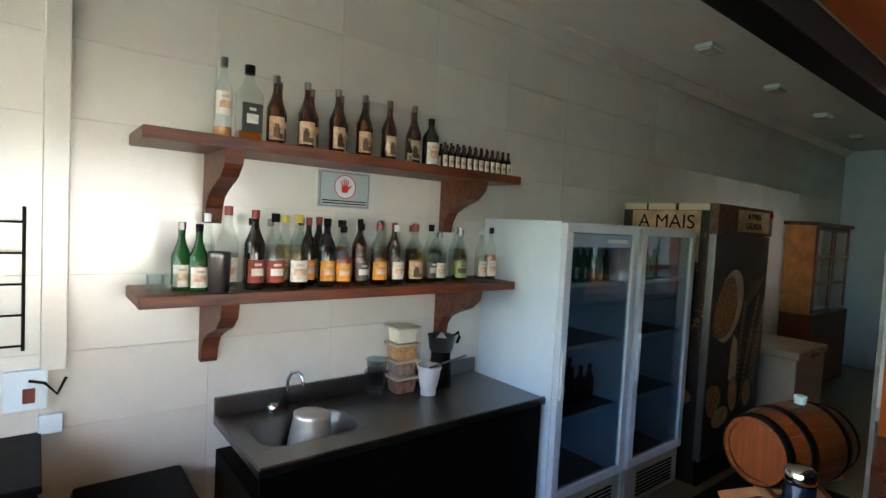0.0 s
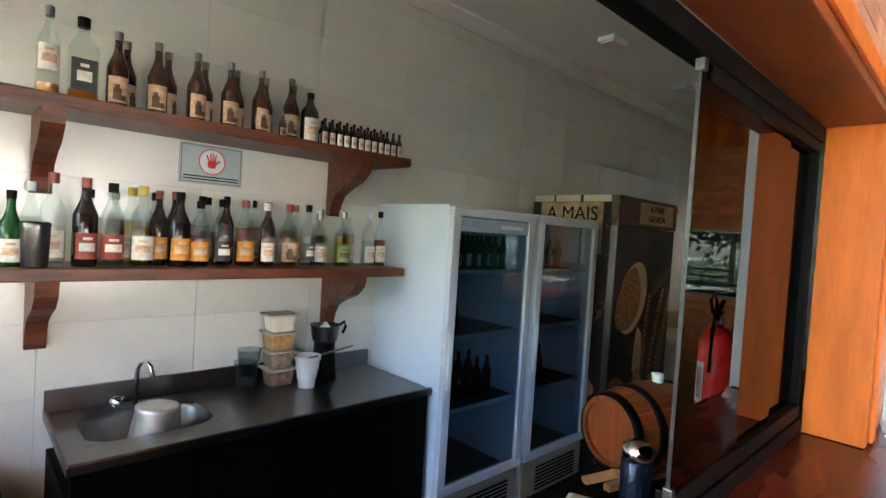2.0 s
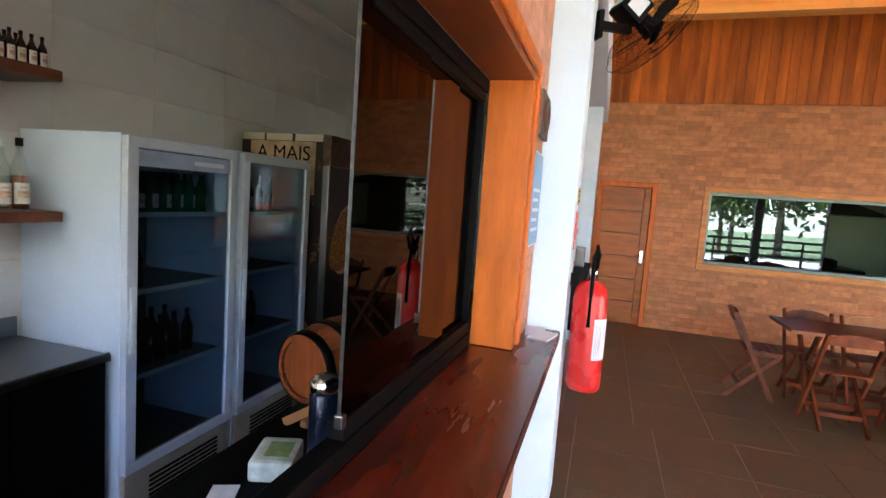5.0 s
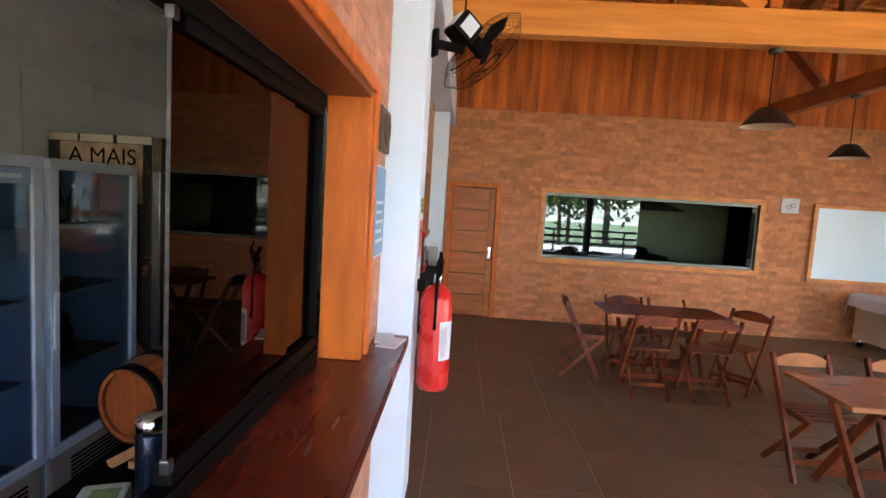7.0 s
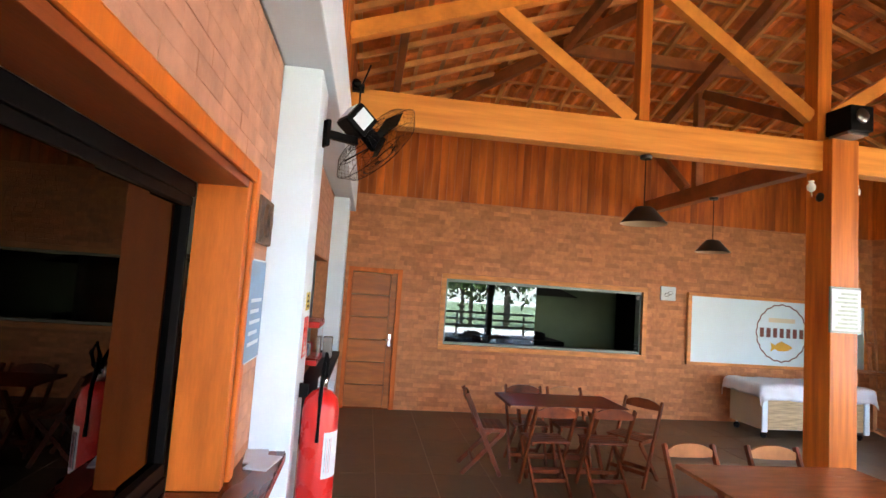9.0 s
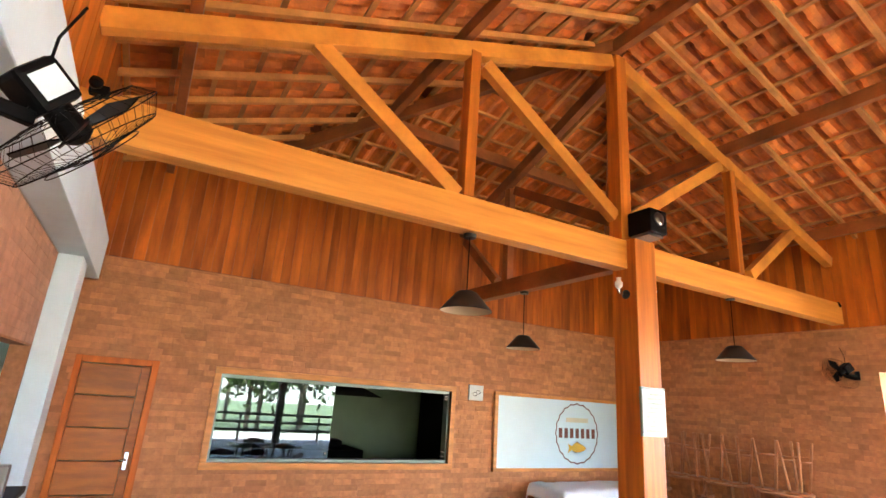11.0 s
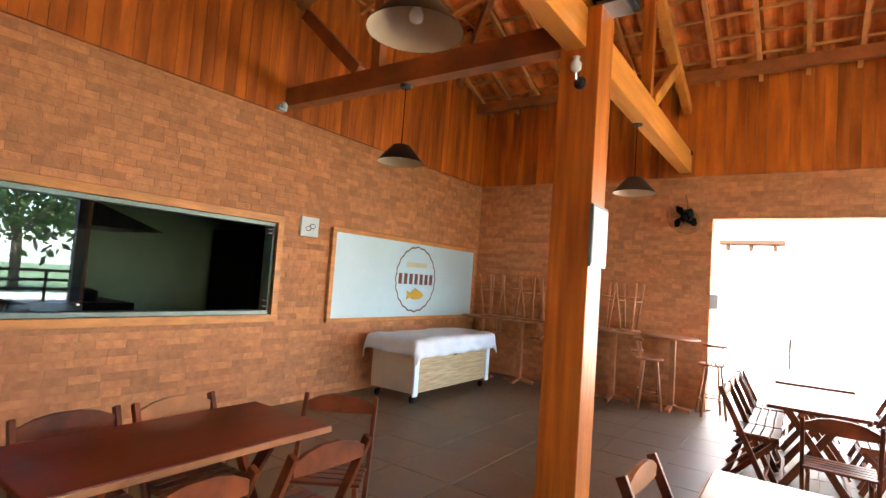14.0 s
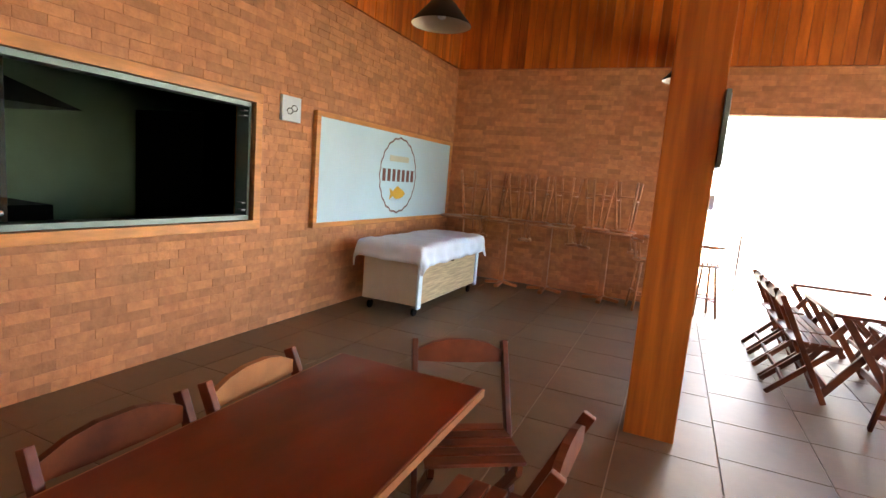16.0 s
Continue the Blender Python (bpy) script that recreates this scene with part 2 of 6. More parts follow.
def tube(points, r, n=8, bm=None, closed=False):
    bm = bm or bmesh.new()
    pts = [Vector(p) for p in points]
    rings = []
    for i, p in enumerate(pts):
        a = pts[i - 1] if (i > 0 or closed) else p
        b = pts[(i + 1) % len(pts)] if (i < len(pts) - 1 or closed) else p
        d = (b - a).normalized()
        s = d.cross(Vector((0, 0, 1)))
        s = s.normalized() if s.length > 0.05 else d.cross(Vector((0, 1, 0))).normalized()
        u = s.cross(d)
        rings.append([bm.verts.new(p + s * (r * math.cos(2 * math.pi * k / n)) + u * (r * math.sin(2 * math.pi * k / n))) for k in range(n)])
    pairs = list(zip(rings, rings[1:])) + ([(rings[-1], rings[0])] if closed else [])
    for a, b in pairs:
        for k in range(n):
            bm.faces.new((a[k], a[(k + 1) % n], b[(k + 1) % n], b[k]))
    if not closed:
        bm.faces.new(rings[0][::-1])
        bm.faces.new(rings[-1])
    bmesh.ops.recalc_face_normals(bm, faces=bm.faces[:])
    return bm


def prism(outline, depth, axis="y", at=0.0, bm=None):
    """A flat outline pushed through by depth: axis y takes (x, z) points, axis x (y, z), axis z (x, y)."""
    bm = bm or bmesh.new()
    put = {"y": lambda a, b, d: (a, d, b), "x": lambda a, b, d: (d, a, b), "z": lambda a, b, d: (a, b, d)}[axis]
    f = [bm.verts.new(put(a, b, at)) for a, b in outline]
    g = [bm.verts.new(put(a, b, at + depth)) for a, b in outline]
    faces = [bm.faces.new(f), bm.faces.new(g[::-1])]
    for i in range(len(f)):
        j = (i + 1) % len(f)
        faces.append(bm.faces.new((f[j], f[i], g[i], g[j])))
    bmesh.ops.recalc_face_normals(bm, faces=faces)
    return bm


# ---- plan ----
XE, YS = 8.43, -8.83          # east wall, south wall (inner faces)
CLAD_Z, FLOOR_BAR = 3.13, -0.16
RX, RY, RZ, SLOPE = 5.16, -4.58, 5.98, 0.36   # top of the hip: tile underside
XW = -4.0


def roof_z(x, y):
    return RZ - SLOPE * max(abs(y - RY), x - RX)


def wall_with_hole(name, axis, at, depth, a0, a1, z0, z1, holes, mat, label):
    """A wall slab normal to x or y, cut by rectangular openings (a0, a1, z0, z1); built as butting blocks."""
    bm = bmesh.new()
    xs = sorted({a0, a1, *[h[0] for h in holes], *[h[1] for h in holes]})
    zs = sorted({z0, z1, *[h[2] for h in holes], *[h[3] for h in holes]})
    for u0, u1 in zip(xs, xs[1:]):
        for w0, w1 in zip(zs, zs[1:]):
            cu, cw = (u0 + u1) / 2, (w0 + w1) / 2
            if any(h[0] < cu < h[1] and h[2] < cw < h[3] for h in holes):
                continue
            if axis == "x":
                box(at, at + depth, u0, u1, w0, w1, bm=bm)
            else:
                box(u0, u1, at, at + depth, w0, w1, bm=bm)
    bmesh.ops.remove_doubles(bm, verts=bm.verts[:], dist=1e-5)
    c = {}
    for f in bm.faces:
        k = tuple(round(q, 4) for q in f.calc_center_median())
        c.setdefault(k, []).append(f)
    dead = [f for fs in c.values() if len(fs) > 1 for f in fs]
    bmesh.ops.delete(bm, geom=dead, context="FACES_ONLY")
    return thing(name, bm, mat, label, "wall", kind="structure")


WEST_LIGHT_STOP = ((YS - 0.2, -7.5),)   # stretch of the west side shut, unseen, to shade the far corner
DOOR = (-0.765, -0.10, 0.0, 1.975)          # y0, y1, z0, z1
WIN = (-4.65, -1.495, 0.98, 1.96)
SIGN = (-8.63, -5.475, 0.925, 1.965)
OPEN = (-1.7, 4.80, 0.0, 2.55)            # x0, x1 of the south opening
BAR_O = (-1.7, 2.84, 1.0, 2.165)           # serving hatch
BAY2 = (3.64, 7.10, 0.98, 2.03)

thing("ground", box(-120, 120, -120, 120, -0.40, -0.30), GROUND, "pale dry earth ground reaching into the distance", "ground", kind="structure")
floor = thing("floor", box(XW - 0.5, XE, YS - 1.2, 0.16, -0.29, -0.006), FLOOR_G, "brown tiled hall floor with pale joints", "floor", kind="structure")
floor_bar = thing("floor_bar", box(-3, 10.5, 0.30, 2.9, -0.29, FLOOR_BAR), FLOOR_T, "dark floor behind the bar", "floor", kind="structure")

wall_e = wall_with_hole("wall_east", "x", XE, 0.2, YS - 0.2, 0.30, -0.29, 5.3, [DOOR, WIN], MORTAR, "brick-faced end wall with wooden boards above")
wall_s = wall_with_hole("wall_south", "y", YS, -0.2, XW, XE, -0.29, 4.35, [OPEN], MORTAR, "brick-faced side wall with a wide doorway")
wall_n = wall_with_hole("wall_north", "y", 0.16, 0.14, -3.0, XE, -0.29, 2.828, [BAR_O, BAY2], MORTAR, "salmon brick-faced wall with two serving hatches")
wall_back = thing("wall_bar_back", box(-3, 10.5, 2.675, 2.87, -0.29, 3.268), GROUT, "white tiled back wall of the bar", "wall", kind="structure")
wall_with_hole("wall_bar_west", "x", -3.0, 0.15, 0.3, 2.675, -0.29, 3.268, [(0.40, 2.60, 1.15, 2.85)], TILE_W, "white tiled end wall of the bar with an open hatch")
thing("wall_bar_east", box(10.35, 10.5, 0.3, 2.675, FLOOR_BAR, 3.268), WHITE, "plain pale wall closing the bar", "wall", kind="structure")
thing("wall_bar_front", box(XE + 0.2, 10.5, 0.16, 0.30, -0.29, 3.268), KITCHEN_W, "plain wall between bar and kitchen", "wall", kind="structure")
thing("ceiling_bar", box(-3.0, 10.5, 0.156, 2.87, 3.27, 3.38), CEIL, "smooth white ceiling over the bar", "ceiling", kind="structure")
# beam, pillars and boards of the north side
thing("lintel_beam", box(-3.0, 8.3, -0.075, 0.155, 2.83, 3.29, 0.008), WHITE, "white painted concrete beam above the hatches", "beam", kind="structure")
thing("pillar_1", box(3.27, 3.615, -0.03, 0.158, 0, 2.828, 0.006), WHITE, "white painted pillar beside the serving hatch", "pillar", kind="structure")
thing("pillar_2", box(7.10, 7.50, -0.03, 0.158, 0, 2.828, 0.006), WHITE, "white painted pillar beside the second hatch", "pillar", kind="structure")


# boards above the brick, one by one
def boards(wall, axis, a0, a1, z0, ztop, at, thick, width=0.118):
    a, k = a0, 0
    rnd = random.Random(7)
    while a < a1 - 0.02:
        b = min(a + width, a1)
        zt = ztop((a + b) / 2)
        e = rnd.uniform(0, 0.004)
        if axis == "x":
            bm = box(at - thick - e, at - 0.001, a + 0.002, b - 0.002, z0, zt)
        else:
            bm = box(a + 0.002, b - 0.002, at + 0.001, at + thick + e, z0, zt)
        part("board", bm, BOARD, wall)
        a, k = b, k + 1


boards(wall_e, "x", YS, 0.0, CLAD_Z, lambda y: roof_z(XE, y) + 0.05, XE, 0.03)
boards(wall_s, "y", 0.2, XE, CLAD_Z, lambda x: roof_z(x, YS) + 0.03, YS, 0.03)
wall_nu = thing("wall_north_upper", box(-3.0, XE, 0.02, 0.155, 3.292, 4.45), BOARD, "board-faced upper wall above the white beam", "wall", kind="structure")
boards(wall_nu, "y", 0.2, XE, 3.292, lambda x: roof_z(x, 0.0) + 0.02, 0.018, -0.03, 0.13)

# ---- roof truss at the column ----
CX, CY = 5.13, -4.72
truss = empty("roof_truss", pose(0, 0, 0), label="varnished timber truss with tie beam, king post and struts", category="roof truss")
part("tie_beam", bar((RX, 0.0, 3.30), (RX, CY + 0.12, 3.33), 0.15, 0.29, 0.008), BEAM_Y, truss)
part("tie_beam", bar((RX, CY - 0.12, 3.33), (RX, YS + 0.035, 3.32), 0.15, 0.29, 0.008), BEAM_Y, truss)
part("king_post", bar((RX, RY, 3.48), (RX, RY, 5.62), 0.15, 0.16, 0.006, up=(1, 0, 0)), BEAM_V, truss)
part("top_chord", bar((RX, 0.0, 3.95), (RX, RY + 0.08, 5.55), 0.10, 0.15, 0.006), BEAM, truss)
part("top_chord", bar((RX, YS + 0.05, 4.06), (RX, RY - 0.08, 5.55), 0.10, 0.15, 0.006), BEAM, truss)
part("strut", bar((RX, -2.63, 3.47), (RX, -1.33, 4.37), 0.09, 0.13, 0.005), BEAM, truss)
part("strut", bar((RX, RY + 0.09, 3.72), (RX, -2.85, 4.82), 0.09, 0.13, 0.005), BEAM, truss)
part("strut", bar((RX, RY - 0.09, 3.72), (RX, -6.36, 4.84), 0.09, 0.13, 0.005), BEAM, truss)
part("strut", bar((RX, -6.78, 3.52), (RX, -7.9, 4.33), 0.09, 0.13, 0.005), BEAM, truss)
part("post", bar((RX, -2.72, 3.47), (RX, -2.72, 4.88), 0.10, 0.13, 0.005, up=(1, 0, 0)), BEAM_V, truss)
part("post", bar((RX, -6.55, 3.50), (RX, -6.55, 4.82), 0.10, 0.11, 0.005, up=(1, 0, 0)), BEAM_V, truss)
chord = empty("principal_rafter", pose(0, 0, 0), label="broad pale timber rafter carrying two hanging lamps", category="rafter")
part("beam", bar((2.66, YS + 0.05, roof_z(0, YS) - 0.27), (2.66, RY - 0.06, roof_z(0, RY) - 0.25), 0.24, 0.13, 0.006), BEAM, chord)
half = empty("half_truss", pose(0, 0, 0), label="dark timber half truss from column to end wall", category="roof truss")
part("tie_beam", bar((CX + 0.15, -4.65, 3.31), (XE - 0.04, -4.65, 3.31), 0.14, 0.2, 0.006), BEAM_D, half)
part("post", bar((7.14, -4.65, 3.41), (7.14, -4.65, 4.72), 0.1, 0.11, 0.005, up=(1, 0, 0)), BEAM_D, half)
part("strut", bar((7.38, -4.65, 3.44), (8.24, -4.65, 4.22), 0.09, 0.12, 0.005), BEAM_D, half)
part("strut", bar((RX + 0.1, -4.65, 3.72), (7.0, -4.65, 4.66), 0.09, 0.12, 0.005), BEAM_D, half)
part("top_chord", bar((RX + 0.1, -4.65, 5.54), (XE - 0.04, -4.65, 4.38), 0.1, 0.15, 0.005), BEAM_D, half)
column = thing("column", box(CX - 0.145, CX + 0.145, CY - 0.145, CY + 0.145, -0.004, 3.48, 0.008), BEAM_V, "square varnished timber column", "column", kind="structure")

# purlins, hips, rafters and battens
frame_r = empty("roof_frame", pose(0, 0, 0), label="roof purlins, hip rafters, rafters and battens of brown timber", category="roof frame")


def slope_bar(name, p, q, w, h, drop, mat=RAFTER):
    a, b = Vector(p), Vector(q)
    za, zb = roof_z(a.x, a.y) - drop - h / 2, roof_z(b.x, b.y) - drop - h / 2
    return part(name, bar((a.x, a.y, za), (b.x, b.y, zb), w, h, 0.004), mat, frame_r)


XR0 = XW + 0.2
slope_bar("ridge", (XR0, RY), (RX, RY), 0.09, 0.17, 0.12, BEAM_D)
for yy in (-6.5, -8.45, -2.66, -0.5):
    run = RX + abs(yy - RY)
    slope_bar("purlin", (XR0, yy), (min(run, XE - 0.04), yy), 0.08, 0.15, 0.125, BEAM_D)
for xx in (7.1,):
    slope_bar("purlin", (xx, RY - (xx - RX)), (xx, RY + (xx - RX)), 0.08, 0.15, 0.125, BEAM_D)
for sgn in (-1, 1):
    slope_bar("hip_rafter", (RX, RY), (XE - 0.04, RY + sgn * (XE - RX)), 0.08, 0.16, 0.10, BEAM_D)
# rafters of the long slopes, then of the end slope
k = 0
x = XR0 + 0.1
while x < XE - 0.1:
    for sgn, ye in ((-1, YS - 0.1), (1, 0.0)):
        y0 = RY + sgn * max(0.05, x - RX + 0.05)
        if abs(y0 - RY) < abs(ye - RY) - 0.1:
            slope_bar("rafter", (x, y0), (x, ye), 0.05, 0.06, 0.062)
    x += 0.5
y = RY - 3.0
while y < RY + 3.1:
    x0 = RX + abs(y - RY) + 0.05
    if x0 < XE - 0.2:
        slope_bar("rafter", (x0, y), (XE - 0.03, y), 0.05, 0.06, 0.062)
    y += 0.5
# rafter tails peeping out over the side wall
bm = bmesh.new()
d = 0.17
while d < 4.6:
    for sgn in (-1, 1):
        yy = RY + sgn * d
        if YS - 0.1 < yy < 0.0:
            xe = min(RX + d, XE - 0.01)
            z = roof_z(-1, yy) - 0.03
            bar((XR0, yy, z), (xe, yy, z), 0.045, 0.03, bm=bm)
    xx = RX + d
    if xx < XE:
        z = roof_z(xx, RY) - 0.03
        bar((xx, max(RY - d, YS), z), (xx, min(RY + d, 0.0), z), 0.045, 0.03, bm=bm)
    d += 0.335
tagged(part("battens", bm, RAFTER, frame_r), kind="stuff")

# clay tiles, laid in courses
roof = thing("roof", bmesh.new(), TERRA, "terracotta tile roof seen from below", "roof", kind="structure")


def tile_rows(width=0.20, length=0.40, n=5):
    """A curved clay tile: u across, v up the slope, w up."""
    rows = []
    for i in range(n + 1):
        u = -width / 2 + width * i / n
        w = 0.035 * math.cos(math.pi * (i / n * 2 - 0.5)) + 0.02
        rows.append((u, w))
    return rows


def add_tile(verts, faces, o, eu, ev, ew, length=0.40, tilt=0.03):
    rows = tile_rows()
    base = len(verts)
    for v, lift in ((0.0, tilt), (length, 0.0)):
        for u, w in rows:
            verts.append(o + eu * u + ev * v + ew * (w + lift))
    for v, lift in ((0.0, tilt),):
        for u, w in rows:
            verts.append(o + eu * u + ev * v + ew * (w + lift + 0.016))
    n = len(rows)
    for i in range(n - 1):
        faces.append((base + i, base + i + 1, base + n + i + 1, base + n + i))
        faces.append((base + i, base + 2 * n + i, base + 2 * n + i + 1, base + i + 1))


verts, faces = [], []
ang = math.atan(SLOPE)
step = 0.335
for sgn in (-1, 1):
    eu, ev, ew = Vector((1, 0, 0)), Vector((0, -sgn * math.cos(ang), math.sin(ang))), Vector((0, sgn * math.sin(ang), math.cos(ang)))
    d = 0.0
    while d < 4.9:
        x = XR0
        while x < min(RX + d + 0.1, XE + 0.1):
            o = Vector((x, RY + sgn * (d + 0.34), RZ - SLOPE * (d + 0.34)))
            add_tile(verts, faces, o, eu, ev, ew)
            x += 0.19
        d += step
eu, ev, ew = Vector((0, 1, 0)), Vector((-math.cos(ang), 0, math.sin(ang))), Vector((math.sin(ang), 0, math.cos(ang)))
d = 0.0
while d < 3.4:
    y = RY - d - 0.1
    while y < RY + d + 0.1:
        o = Vector((RX + d + 0.34, y, RZ - SLOPE * (d + 0.34)))
        add_tile(verts, faces, o, eu, ev, ew)
        y += 0.19
    d += step
me = bpy.data.meshes.new("roof_tiles")
me.from_pydata(verts, [], faces)
me.materials.append(TERRA)
tagged(part("roof_tiles", me, TERRA, roof), kind="stuff")
# closed sheet added above the tiles keeps the daylight out
bm = bmesh.new()
def deck(points):
    bm.faces.new([bm.verts.new((x, y, roof_z(x, y) + 0.13)) for x, y in points])
HB, HT = RY - 5.2, RY + 5.2
deck([(XR0 - 1, RY), (RX, RY), (RX + 5.2, HB), (XR0 - 1, HB)])
deck([(XR0 - 1, RY), (XR0 - 1, HT), (RX + 5.2, HT), (RX, RY)])
deck([(RX, RY), (RX + 5.2, HT), (RX + 5.2, HB)])
# dark colour stands for the shade in the tile gaps
part("roof_deck", bm, BEAM_D, roof)

# ---- outside ----
LEAF = material("leaves", (0.075, 0.12, 0.030), 0.6, var=0.5, scale=1.5, bump=0, island=0.45)
BARK = material("bark", (0.12, 0.085, 0.055), 0.9, var=0.4, scale=8, bump=0.5)
POST_D = material("dark_post", (0.055, 0.032, 0.02), 0.55, var=0.3, scale=6, bump=0.2)


def tree(x, y, h, seed):
    rnd = random.Random(seed)
    t = empty("tree", pose(x, y, -0.3), label="leafy green tree with an uneven crown", category="tree", group="trees outside")
    bm = bmesh.new()
    tops = []
    tube([(0, 0, -0.02), (0.08, 0.02, h * 0.25), (0.02, 0.1, h * 0.55)], 0.13, 8, bm)
    for k in range(6):
        a = k * 1.05 + rnd.uniform(0, 0.5)
        q = Vector((math.cos(a) * h * 0.24, math.sin(a) * h * 0.24, h * rnd.uniform(0.6, 0.92)))
        tube([(0.03, 0.05, h * rnd.uniform(0.3, 0.5)), q * 0.6 + Vector((0, 0, h * 0.15)), q], 0.045, 6, bm)
        tops.append(q)
    part("trunk", bm, BARK, t)
    vs, fs = [], []
    for k in range(520):
        c = rnd.choice(tops) * rnd.uniform(0.6, 1.1) + Vector((rnd.gauss(0, 1), rnd.gauss(0, 1), rnd.gauss(0, 0.8))) * h * 0.085
        e1 = Vector((rnd.gauss(0, 1), rnd.gauss(0, 1), rnd.gauss(0, 1))).normalized()
        e2 = e1.orthogonal().normalized()
        s = rnd.uniform(0.12, 0.3)
        b = len(vs)
        vs += [c + e1 * s, c + e2 * s * 0.6, c - e1 * s, c - e2 * s * 0.6]
        fs.append((b, b + 1, b + 2, b + 3))
    me = bpy.data.meshes.new("crown")
    me.from_pydata(vs, [], fs)
    me.materials.append(LEAF)
    part("crown", me, LEAF, t)


for i, (x, y, h) in enumerate(((-13, 1.5, 6), (-15, -3, 7), (-13.5, -8.5, 6), (-18, -13, 8), (-18, 6, 8), (-22, -6, 9), (-21, 1, 8.5), (-11.5, -5.5, 5), (-12, -11, 5.5), (-14, -6.5, 6), (-16.5, -9.5, 6.5), (-15.5, 0.5, 6))):
    tree(x, y, h, i + 3)
terrace = thing("terrace", box(-9.0, XW - 0.5, -15, 6, -0.298, -0.02), material("pale_paving", (0.34, 0.32, 0.28), 0.85, var=0.15, scale=0.8, bump=0.2), "paved terrace beyond the open side", "terrace", kind="structure")
for yy in (-7.36, -5.2, -2.6, 0.3):
    thing("timber_post", box(XW - 0.12, XW + 0.12, yy - 0.12, yy + 0.12, -0.005, 4.4, 0.01), POST_D, "dark square timber post on the open side", "post", group="posts of the open side")
rail = empty("railing", pose(0, 0, 0), label="dark timber railing between the posts", category="railing")
for zz in (0.35, 0.62, 0.9):
    part("rail", box(XW - 1.23, XW - 1.17, -8.5, 0.3, zz - 0.045, zz + 0.045, 0.005), POST_D, rail)
for k in range(7):
    part("post", box(XW - 1.16, XW - 1.09, -8.5 + k * 1.45, -8.43 + k * 1.45, -0.005, 0.95), POST_D, rail)
thing("wall_west_gable", prism([(YS - 0.2, 4.2), (0.3, 4.1), (RY, 5.9)], 0.1, "x", XW + 0.3), BOARD, "boarded gable above the open side", "wall", kind="structure")
# lawn added for its dark colour, so less ground light bounces indoors
thing("lawn", box(-70, -9.002, -60, 60, -0.299, -0.27), material("mown_grass", (0.075, 0.105, 0.035), 0.9, var=0.4, scale=1.5, bump=0.6, fine=40), "dark green lawn added to cut bounced light", "lawn", kind="structure")
# unseen wall added to keep grazing light off the side wall
for a0, a1 in WEST_LIGHT_STOP:
    thing("wall_west", box(XW - 0.1, XW + 0.1, a0, a1, -0.29, 4.3), MORTAR, "plain brick-coloured wall added unseen to shade the corner", "wall", kind="structure")
SHED = material("bright_backdrop", (0.30, 0.295, 0.28), 0.9, var=0.05, scale=1, bump=0.1)
AWN = material("sunlit_timber", (0.022, 0.0085, 0.003), 0.8, var=0.3, scale=3, spec=0.1)
house = empty("outbuilding", pose(0, 0, 0), label="timber awning on a white wall added as bright backdrop", category="building")
# huge wall added so the doorway fills with white and bounces light in
part("wall", box(-22, 26, -22.3, -22.0, -0.3, 9.0), SHED, house)
part("awning", box(4.3, 6.25, -22.0, -21.5, 3.42, 3.56, 0.01), AWN, house)
for k in range(3):
    part("awning_bracket", box(4.55 + k * 0.7, 4.63 + k * 0.7, -22.0, -21.55, 3.22, 3.42), AWN, house)
thing("yard_table", lathe([(0.02, 0.58), (0.43, 0.58), (0.45, 0.60), (0.43, 0.62), (0.02, 0.62)], 24), POST_D, "dark round table top out in the sun", "table", m=pose(3.95, -12.4, 0.28))
tagged(part("foot", lathe([(0.3, -0.58), (0.3, -0.54), (0.022, -0.5), (0.022, 0.58)], 14), POST_D, bpy.data.objects["yard_table"]))

# ---- hall: end wall door, window, sign ----
door = empty("door_1", pose(0, 0, 0), label="closed varnished panel door in a wooden frame", category="door", kind="structure")
y0, y1, z0, z1 = DOOR
part("frame", box(XE - 0.035, XE + 0.12, y0 - 0.065, y0 + 0.005, 0, z1 + 0.065, 0.005), JAMB_W, door)
part("frame", box(XE - 0.035, XE + 0.12, y1 - 0.005, y1 + 0.055, 0, z1 + 0.065, 0.005), JAMB_W, door)
part("frame", box(XE - 0.033, XE + 0.12, y0 + 0.005, y1 - 0.005, z1 - 0.005, z1 + 0.063, 0.005), JAMB_W, door)
for k in range(6):
    zz = 0.01 + k * (z1 - 0.02) / 6
    part("panel", box(XE + 0.03, XE + 0.07, y0 + 0.10, y1 - 0.006, zz + 0.004, zz + (z1 - 0.02) / 6 - 0.004, 0.006), DOOR_W, door)
part("stile", box(XE + 0.026, XE + 0.07, y0 + 0.007, y0 + 0.097, 0.01, z1 - 0.008, 0.005), DOOR_W, door)
hd = part("door_handle", tube([(XE + 0.03, y0 + 0.06, 1.0), (XE - 0.025, y0 + 0.06, 1.0), (XE - 0.028, y0 + 0.15, 1.0)], 0.011, 8), CHROME, door, "chrome lever handle", True)
part("plate", box(XE + 0.018, XE + 0.028, y0 + 0.04, y0 + 0.08, 0.9, 1.08, 0.003), CHROME, hd)

LIGHT_W = material("pale_frame_wood", (0.62, 0.25, 0.06), 0.45, var=0.25, scale=4, stretch=(1, 1, 5), bump=0.1, fine=26, vary=0.06)
ALU = material("green_aluminium", (0.17, 0.22, 0.20), 0.4, metal=0.6, var=0.1, scale=5, bump=0.02)


